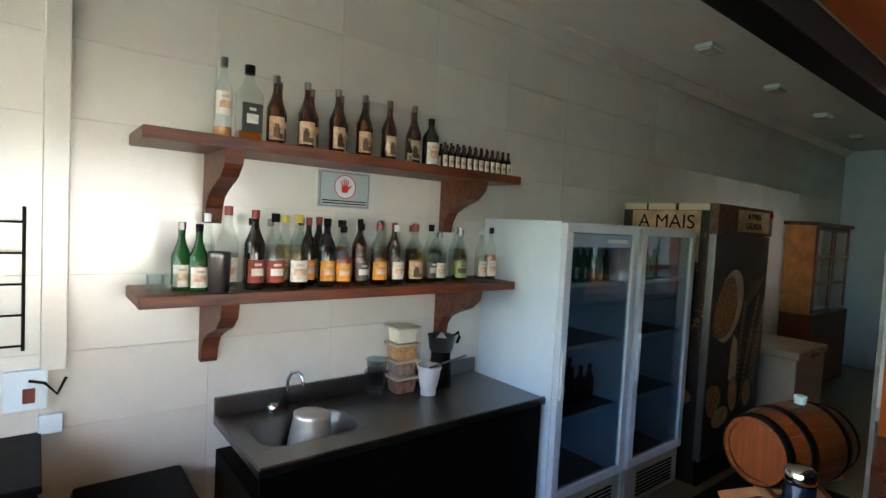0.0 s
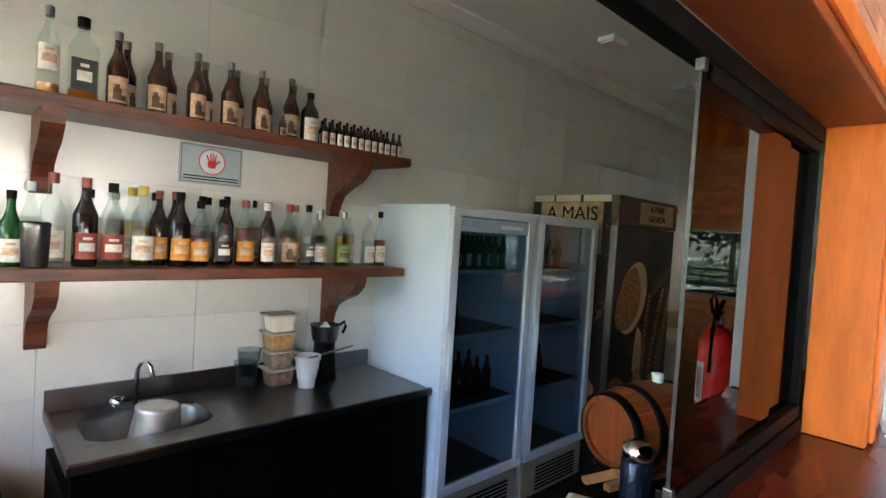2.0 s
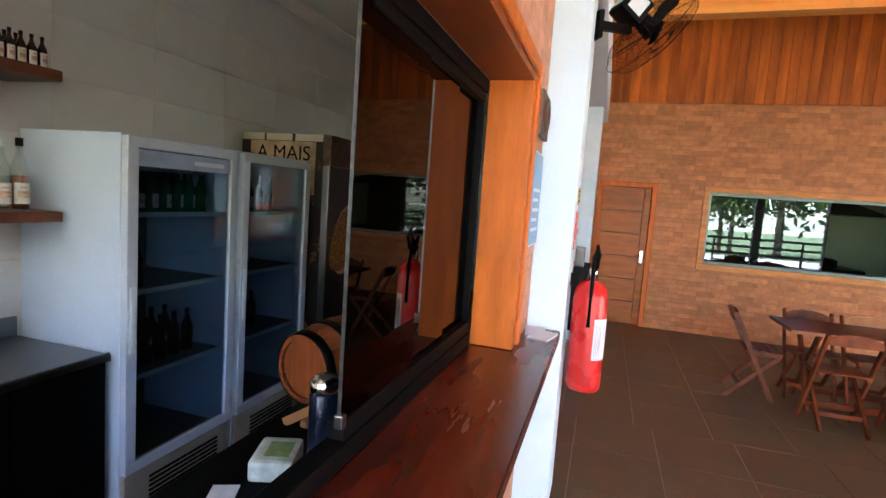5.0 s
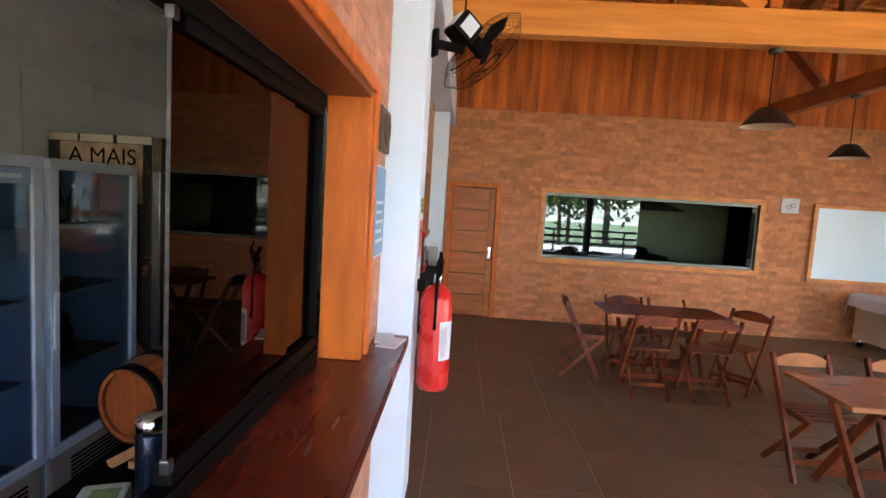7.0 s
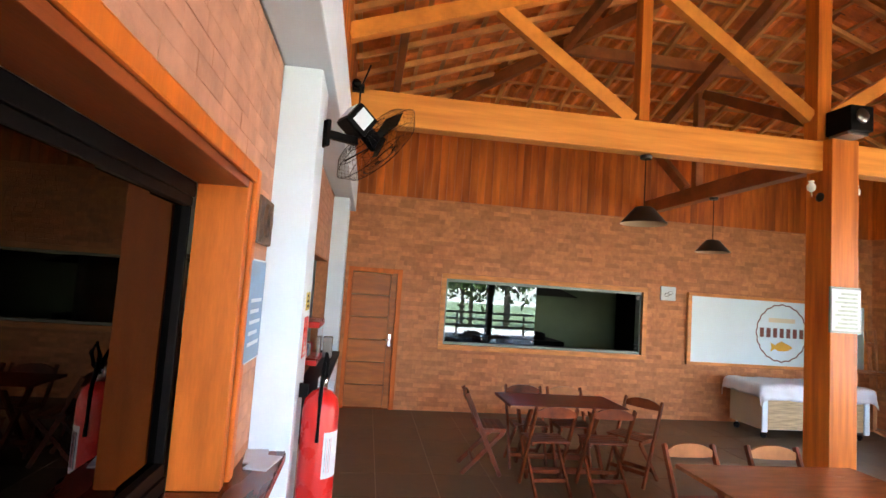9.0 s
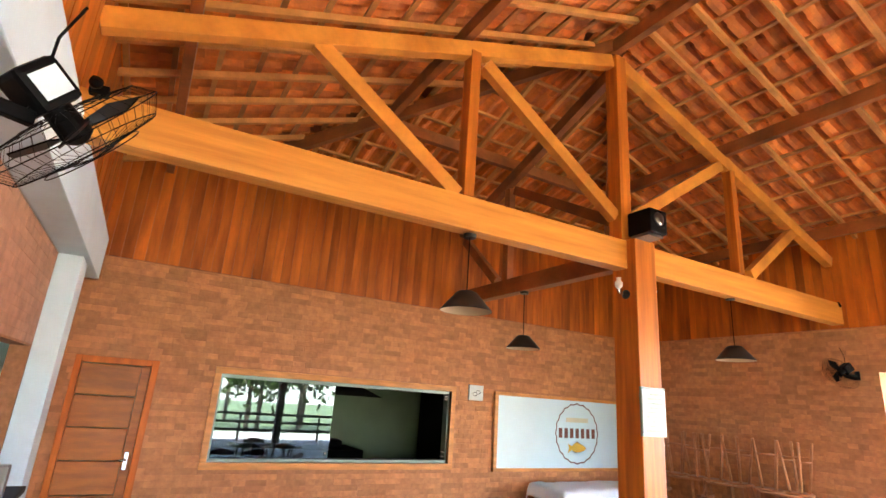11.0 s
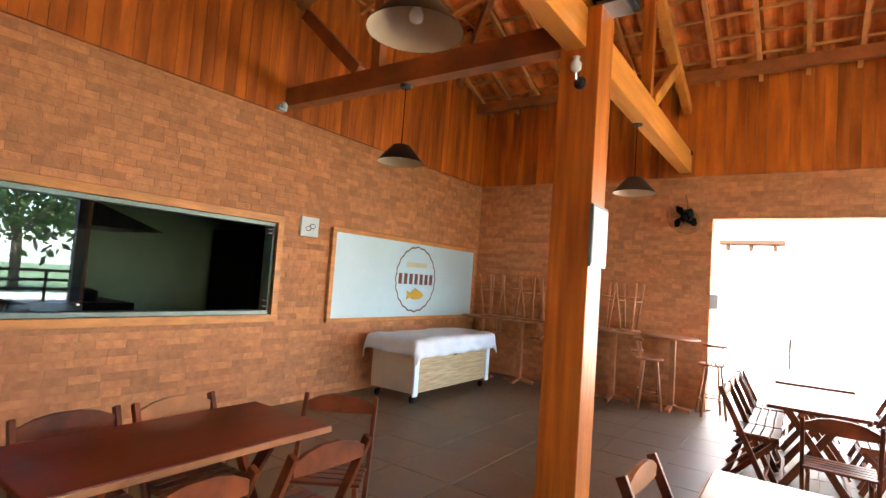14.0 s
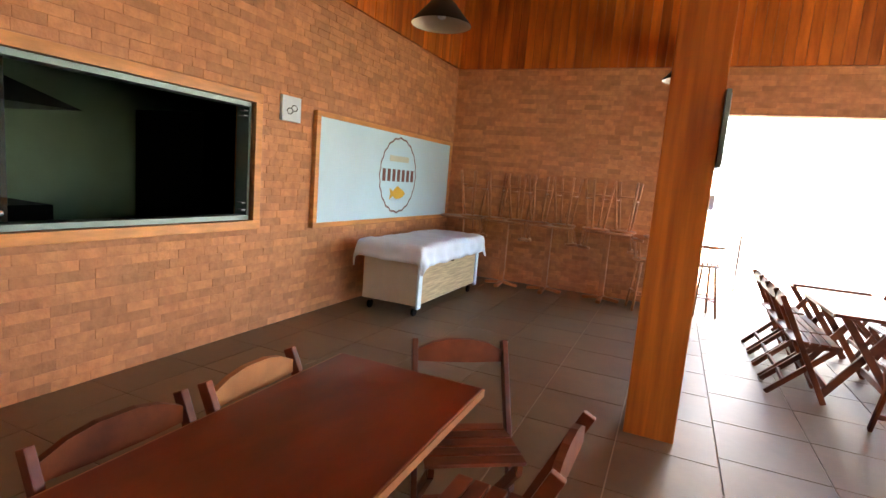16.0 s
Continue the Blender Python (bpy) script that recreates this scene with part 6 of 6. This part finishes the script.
part("printed_scoop", prism(blob(0.30, 1.40, 0.20, 0.30, -0.35), -0.001, "y", -0.0005), PALE, bf)
part("printed_grain", prism(blob(0.24, 1.38, 0.165, 0.26, -0.35, wob=0.06), -0.001, "y", -0.0018), GRAIN, bf)
part("printed_handle", prism([(0.40, 1.16), (0.47, 1.10), (0.50, 0.82), (0.43, 0.74), (0.36, 0.80), (0.37, 1.02)], -0.001, "y", -0.0008), PALE, bf)
part("printed_grain", prism(blob(0.14, 0.66, 0.11, 0.13, 0.2, wob=0.08), -0.001, "y", -0.0006), GRAIN, bf)
for x, z, rx, rz in ((0.45, 0.66, 0.07, 0.15), (0.27, 0.50, 0.13, 0.08), (0.70, 0.62, 0.07, 0.12)):
    part("printed_loaf", prism(blob(x, z, rx, rz, 0.15), -0.001, "y", -0.0026), STRAW, bf)
for (x0, z0, l, w, lean, bend) in ((0.50, 0.62, 0.78, 0.040, 0, 0.10), (0.60, 0.58, 0.86, 0.036, 6, 0.16), (0.70, 0.60, 0.80, 0.034, 10, 0.12), (0.79, 0.70, 0.66, 0.030, 8, 0.06)):
    bm = bmesh.new()
    for k in range(20):
        u = k / 19
        cx_, cz_ = x0 + math.sin(radians(lean)) * l * u + bend * u * u * 0.6, z0 + l * u
        for sgn in (-1, 1):
            xx = min(cx_ + sgn * w * 0.4 * (1.1 - 0.5 * u), 0.90)
            bm.faces.new([bm.verts.new((min(xx + q, 0.915), -0.0034, cz_ + p)) for q, p in ((-w * 0.26, 0), (sgn * w * 0.1, -l * 0.022), (w * 0.26, 0), (sgn * w * 0.25, l * 0.040))])
    part("printed_stalk", bm, STRAW, bf)
for k in range(6):
    part("printed_awn", bar((0.56 + 0.03 * k, -0.004, 1.36 + 0.02 * k), (0.62 + 0.055 * k, -0.004, 1.58 + 0.012 * k), 0.004, 0.001, up=(0, 1, 0)), STRAW, bf)
for y, z, ry, rz in ((0.40, 1.32, 0.24, 0.16), (0.46, 1.02, 0.22, 0.12), (0.36, 0.70, 0.26, 0.12)):
    part("printed_sack", prism(blob(y, z, ry, rz, 0.05, wob=0.05), -0.001, "x", -0.0005), PALE if z > 1.2 else STRAW, bf)


def letters(text, size, m, mat, parent):
    cu = bpy.data.curves.new("letters", "FONT")
    cu.body, cu.size, cu.extrude, cu.align_x = text, size, 0.001, "CENTER"
    tmp = bpy.data.objects.new("letters", cu)
    scene.collection.objects.link(tmp)
    bpy.context.view_layer.update()
    me = bpy.data.meshes.new_from_object(tmp.evaluated_get(bpy.context.evaluated_depsgraph_get()))
    bpy.data.objects.remove(tmp)
    me.materials.clear()
    me.materials.append(mat)
    return part("lettering", me, mat, parent, m=m)


letters("A MAIS", 0.155, pose(-0.008, 0.40, FH - 0.20, 90, 0, -90), BLACK, bf)
letters("A MAIS", 0.075, pose(0.57, -0.0155, FH - 0.10, 90, 0, 0), BLACK, bf)
letters("GELADA", 0.075, pose(0.57, -0.0155, FH - 0.18, 90, 0, 0), BLACK, bf)
part("indicator", box(0.88, 0.925, -0.016, -0.010, FH - 0.07, FH - 0.03), RED, bf)

# dresser, chest freezer, barrel
hc = empty("dresser", pose(7.95, 2.24, FLOOR_BAR), label="brown wooden glazed dresser against the wall", category="dresser")
hc.scale = (1.5, 0.70, 1.0)
HUTCH = material("orange_wood", (0.36, 0.14, 0.035), 0.5, var=0.35, scale=6, bump=0.1)
part("body", box(0, 1.0, 0.03, 0.58, 0, 1.0, 0.008), SHELF_W, hc)
part("hutch_side", box(0.0, 0.03, 0.10, 0.58, 1.0, 2.16, 0.005), HUTCH, hc)
part("hutch_side", box(0.97, 1.0, 0.10, 0.58, 1.0, 2.16, 0.005), HUTCH, hc)
part("hutch_back", box(0.03, 0.97, 0.55, 0.58, 1.0, 2.16), SHELF_W, hc)
part("cornice", box(-0.04, 1.04, 0.05, 0.60, 2.16, 2.21, 0.012), SHELF_W, hc)
for k in range(2):
    d = part("door", box(0.035 + 0.47 * k, 0.085 + 0.47 * k, 0.075, 0.10, 1.02, 2.15, 0.004), SHELF_W, hc)
    part("stile", box(0.44 + 0.47 * k, 0.49 + 0.47 * k, 0.075, 0.10, 1.02, 2.15, 0.004), SHELF_W, d)
    for zz in (1.02, 1.38, 1.74, 2.10):
        part("glazing_bar", box(0.086 + 0.47 * k, 0.439 + 0.47 * k, 0.078, 0.098, zz, zz + 0.035, 0.003), SHELF_W, d)
    part("pane", box(0.086 + 0.47 * k, 0.439 + 0.47 * k, 0.085, 0.089, 1.055, 2.10), PANE, d)
chf = empty("chest_freezer", pose(5.42, 1.62, FLOOR_BAR), label="old white chest freezer with a flat lid", category="freezer")
OFFW = material("old_enamel", (0.50, 0.46, 0.38), 0.4, var=0.15, scale=5, bump=0.04)
part("body", box(0, 0.78, 0.02, 0.70, 0, 0.88, 0.015), OFFW, chf)
part("lid", box(-0.01, 0.79, 0.0, 0.71, 0.885, 0.95, 0.015), OFFW, chf)
part("handle", box(0.3, 0.48, -0.02, 0.0, 0.88, 0.91, 0.006), STEEL, chf)
wk = empty("bar_worktop", pose(0, 0, 0), label="dark low worktop behind the serving counter", category="worktop")
part("top", box(0.95, 2.83, 0.47, 1.02, 0.66, 0.70, 0.004), DARK, wk)
part("panel", box(0.97, 2.81, 0.49, 0.52, FLOOR_BAR, 0.66), DARK, wk)
part("panel", box(0.97, 1.0, 0.52, 1.0, FLOOR_BAR, 0.66), DARK, wk)
part("panel", box(2.78, 2.81, 0.52, 1.0, FLOOR_BAR, 0.66), DARK, wk)
br = empty("oak_barrel", pose(2.393, 0.736, 0.998, 0, 0, -14), label="small oak barrel with dark iron hoops on a cradle", category="barrel")
br.scale = (0.87, 0.87, 0.87)
OAKB = material("barrel_oak", (0.22, 0.05, 0.010), 0.38, var=0.35, scale=4, stretch=(0.8, 9, 9), bump=0.18, fine=22, vary=0.12)


def barrel_r(u):
    return 0.178 - 0.038 * (2 * u) ** 2


for k in range(18):
    a0, a1 = 2 * math.pi * k / 18 + 0.008, 2 * math.pi * (k + 1) / 18 - 0.008
    bm = bmesh.new()
    rows = []
    for i in range(9):
        u = -0.5 + i / 8
        rows.append([bm.verts.new((u * 0.50, rr * math.cos(a), rr * math.sin(a))) for rr in (barrel_r(u), barrel_r(u) - 0.018) for a in (a0, (a0 + a1) / 2, a1)])
    for p, q in zip(rows, rows[1:]):
        for i, j in ((0, 1), (1, 2), (2, 5), (5, 4), (4, 3), (3, 0)):
            bm.faces.new((p[i], p[j], q[j], q[i]))
    for p in (rows[0], rows[-1]):
        bm.faces.new((p[0], p[1], p[4], p[3]))
        bm.faces.new((p[1], p[2], p[5], p[4]))
    bmesh.ops.recalc_face_normals(bm, faces=bm.faces[:])
    part("stave", bm, OAKB, br, smooth=False)
for s in (-1, 1):
    part("head", lathe([(0.001, 0), (0.124, 0), (0.124, 0.016), (0.001, 0.016)], 28), OAKB, br, m=pose(s * 0.225 - 0.008, 0, 0, 0, 90, 0))
for u in (-0.47, -0.24, 0.24, 0.47):
    part("hoop", lathe([(barrel_r(u - 0.035) + 0.001, -0.019), (barrel_r(u - 0.035) + 0.005, -0.019), (barrel_r(u + 0.035) + 0.005, 0.019), (barrel_r(u + 0.035) + 0.001, 0.019)], 36, caps=False), BLACK, br, "dark iron hoop", True, pose(u * 0.5, 0, 0, 0, 90, 0))
part("bung", lathe([(0.022, 0), (0.026, 0.035), (0.02, 0.037)], 14), PAPER, br, m=pose(0.04, 0, 0.176))
cr = empty("barrel_cradle", pose(2.393, 0.736, 0.70, 0, 0, -14), label="rough wooden cradle under the barrel", category="cradle")
for u in (-0.13, 0.13):
    part("cross_leg", bar((u, -0.20, 0.005), (u, 0.11, 0.20), 0.03, 0.035, 0.003), CHAIR_L, cr)
    part("cross_leg", bar((u + 0.032, 0.20, 0.005), (u + 0.032, -0.11, 0.20), 0.03, 0.035, 0.003), CHAIR_L, cr)
part("stretcher", box(-0.2, 0.2, -0.015, 0.015, 0.075, 0.10, 0.003), CHAIR_L, cr)
NAVY = material("navy_steel", (0.020, 0.026, 0.050), 0.22, metal=0.6, var=0.1, scale=5, bump=0.01)
th = empty("thermos", pose(1.982, 0.582, 0.70), label="dark blue steel thermos with a chrome lid", category="thermos")
part("body", lathe([(0.042, 0), (0.045, 0.005), (0.045, 0.32), (0.042, 0.325)], 24), NAVY, th, smooth=True)
part("lid", lathe([(0.044, 0.326), (0.046, 0.335), (0.044, 0.362), (0.03, 0.375), (0.005, 0.378)], 24), CHROME, th, smooth=True)
FILMG = material("pale_wrapping", (0.55, 0.62, 0.56), 0.3, var=0.3, scale=18, bump=0.3)
np_ = empty("napkin_pack", pose(2.04, 0.78, 0.7005, 0, 0, 20), label="wrapped pack of white napkins with green print", category="napkins")
part("pack", box(-0.09, 0.09, -0.07, 0.07, 0, 0.07, 0.016), FILMG, np_)
part("print_bar", box(-0.05, 0.05, -0.05, 0.03, 0.0702, 0.0712), LAB_GREEN, np_)
thing("loose_leaflet", box(-0.06, 0.06, -0.04, 0.04, 0, 0.004), PAPER, "white leaflet lying on the dark worktop", "leaflet", m=pose(1.84, 0.83, 0.701, 0, 0, 25))

# ---- pieces of walls and floor ----


def cube_mesh(name, sx, sy, sz, mat, bev=0.0):
    return mesh_of(name, box(-sx / 2, sx / 2, -sy / 2, sy / 2, -sz / 2, sz / 2, bev), mat)


def brick_wall(wall, axis, at, sign, a0, a1, z0, z1, holes, near, mat, mat_j, bh=0.066, bl=0.235, gap=0.0022, limit=280, seed=5):
    """Brick slips: those in the near stretch are pieces of their own, the rest one joined part."""
    rnd = random.Random(seed)
    halves = {}
    vs, fs = [], []
    count = 0
    row = 0
    z = z0
    while z < z1 - 0.01:
        h = min(bh, z1 - z) - gap
        a = a0 - rnd.uniform(0, bl)
        while a < a1:
            ln = bl * rnd.choice((1.0, 1.0, 1.0, 0.72, 0.5))
            p, q = max(a, a0), min(a + ln - gap, a1)
            a += ln
            if q - p < 0.02:
                continue
            segs = [(p, q)]
            for ho in holes:
                if z + h > ho[2] and z < ho[3]:
                    cut = []
                    for s0, s1 in segs:
                        if s1 <= ho[0] or s0 >= ho[1]:
                            cut.append((s0, s1))
                        else:
                            if s0 < ho[0]:
                                cut.append((s0, ho[0]))
                            if s1 > ho[1]:
                                cut.append((ho[1], s1))
                    segs = cut
            for s0, s1 in segs:
                if s1 - s0 < 0.012:
                    continue
                d = 0.0016 + rnd.uniform(0, 0.0018)
                c, zc = (s0 + s1) / 2, z + h / 2
                if near[0] < c < near[1] and near[2] < zc < near[3] and count < limit:
                    key = (round(s1 - s0, 2), round(h, 3))
                    if key not in halves:
                        halves[key] = cube_mesh("brick", 0.012 if axis == "x" else key[0], key[0] if axis == "x" else 0.012, h, mat, 0.0015)
                    o = part("brick", halves[key], mat, wall)
                    o.location = (at + sign * (d - 0.006), c, zc) if axis == "x" else (c, at + sign * (d - 0.006), zc)
                    count += 1
                else:
                    b = len(vs)
                    for dd in (0.0, d):
                        for u, w in ((s0, z), (s1, z), (s1, z + h), (s0, z + h)):
                            ins = 0.0015 if dd else 0.0
                            u2 = u + (ins if u == s0 else -ins)
                            w2 = w + (ins if w == z else -ins)
                            vs.append((at + sign * dd, u2, w2) if axis == "x" else (u2, at + sign * dd, w2))
                    fs.extend([(b + 4, b + 5, b + 6, b + 7), (b, b + 1, b + 5, b + 4), (b + 1, b + 2, b + 6, b + 5), (b + 2, b + 3, b + 7, b + 6), (b + 3, b, b + 4, b + 7)])
        z += bh
        row += 1
    me = bpy.data.meshes.new("bricks")
    me.from_pydata(vs, [], fs)
    me.materials.append(mat_j)
    bm = bmesh.new()
    bm.from_mesh(me)
    bmesh.ops.recalc_face_normals(bm, faces=bm.faces[:])
    bm.to_mesh(me)
    bm.free()
    tagged(part("bricks", me, mat_j, wall), kind="stuff")


grow = lambda h, w: (h[0] - w, h[1] + w, h[2] - w, h[3] + w)
brick_wall(wall_e, "x", XE, -1, YS, 0.10, 0.0, CLAD_Z - 0.002, [(DOOR[0] - 0.065, DOOR[1] + 0.055, -1, DOOR[3] + 0.065), grow(WIN, 0.075), grow(SIGN, 0.06)], (-5.4, -1.9, 0.0, 0.98), BRICK, BRICKS)
brick_wall(wall_s, "y", YS, 1, 1.0, XE, 0.0, CLAD_Z - 0.002, [(OPEN[0], OPEN[1], -1, OPEN[3])], (4.8, 6.6, 0.9, 2.2), BRICK, BRICKS, seed=9)
brick_wall(wall_n, "y", 0.16, -1, 0.8, XE, 0.0, 2.826, [(hx0, 2.935, 0.95, 2.225), (-3, 3.27, 0.955, 1.005), (3.27, 3.615, -1, 3), (7.1, 7.5, -1, 3), (BAY2[0], BAY2[1], 0.93, BAY2[3])], (2.7, 3.3, 1.0, 2.46), SALMON, SALMON, gap=0.0012, seed=11)

# wall tiles behind the bar
th_z = [0.845 - 0.321 * 3 + 0.321 * k for k in range(11)]
meshes = {}
for k, z in enumerate(th_z):
    if z < FLOOR_BAR - 0.2:
        continue
    x = -1.816
    while x < 10.3:
        top = min(z + 0.3195, 3.18)
        if top - z > 0.03:
            key = round(top - z, 3)
            if key not in meshes:
                meshes[key] = cube_mesh("tile", 0.6386, 0.008, key, TILE_W, 0.0006)
            o = part("tile", meshes[key], TILE_W, wall_back)
            o.location = (x + 0.32, 2.675 - 0.004, (z + top) / 2)
        x += 0.64

# floor tiles
TS = 0.555
tile_me = cube_mesh("tile", TS - 0.007, TS - 0.007, 0.008, FLOOR_T, 0.0012)
bm = bmesh.new()
cnt = 0
i = 0
for kx in range(-22, 8):
    for ky in range(-24, 9):
        x0, y0 = 4.75 + kx * TS, -4.42 + ky * TS - (0.13 if kx < 0 else 0.0)
        xa, xb, ya, yb = x0, x0 + TS - 0.005, y0, y0 + TS - 0.005
        if xa > XE - 0.03 or ya > 0.13 or xa < XW - 0.5 or ya < YS - 1.2:
            continue
        whole = xb < XE and yb < 0.155
        if whole and xa > 1.2 and YS - 1.0 < ya and cnt < 290:
            o = part("tile", tile_me, FLOOR_T, floor)
            o.location = ((xa + xb) / 2, (ya + yb) / 2, -0.004 + 0.0003 * ((kx * 7 + ky * 3) % 3))
            cnt += 1
        else:
            box(xa, min(xb, XE - 0.001), ya, min(yb, 0.158), -0.008, 0.0, bm=bm)
tagged(part("tiles", bm, FLOOR_T, floor), kind="stuff")
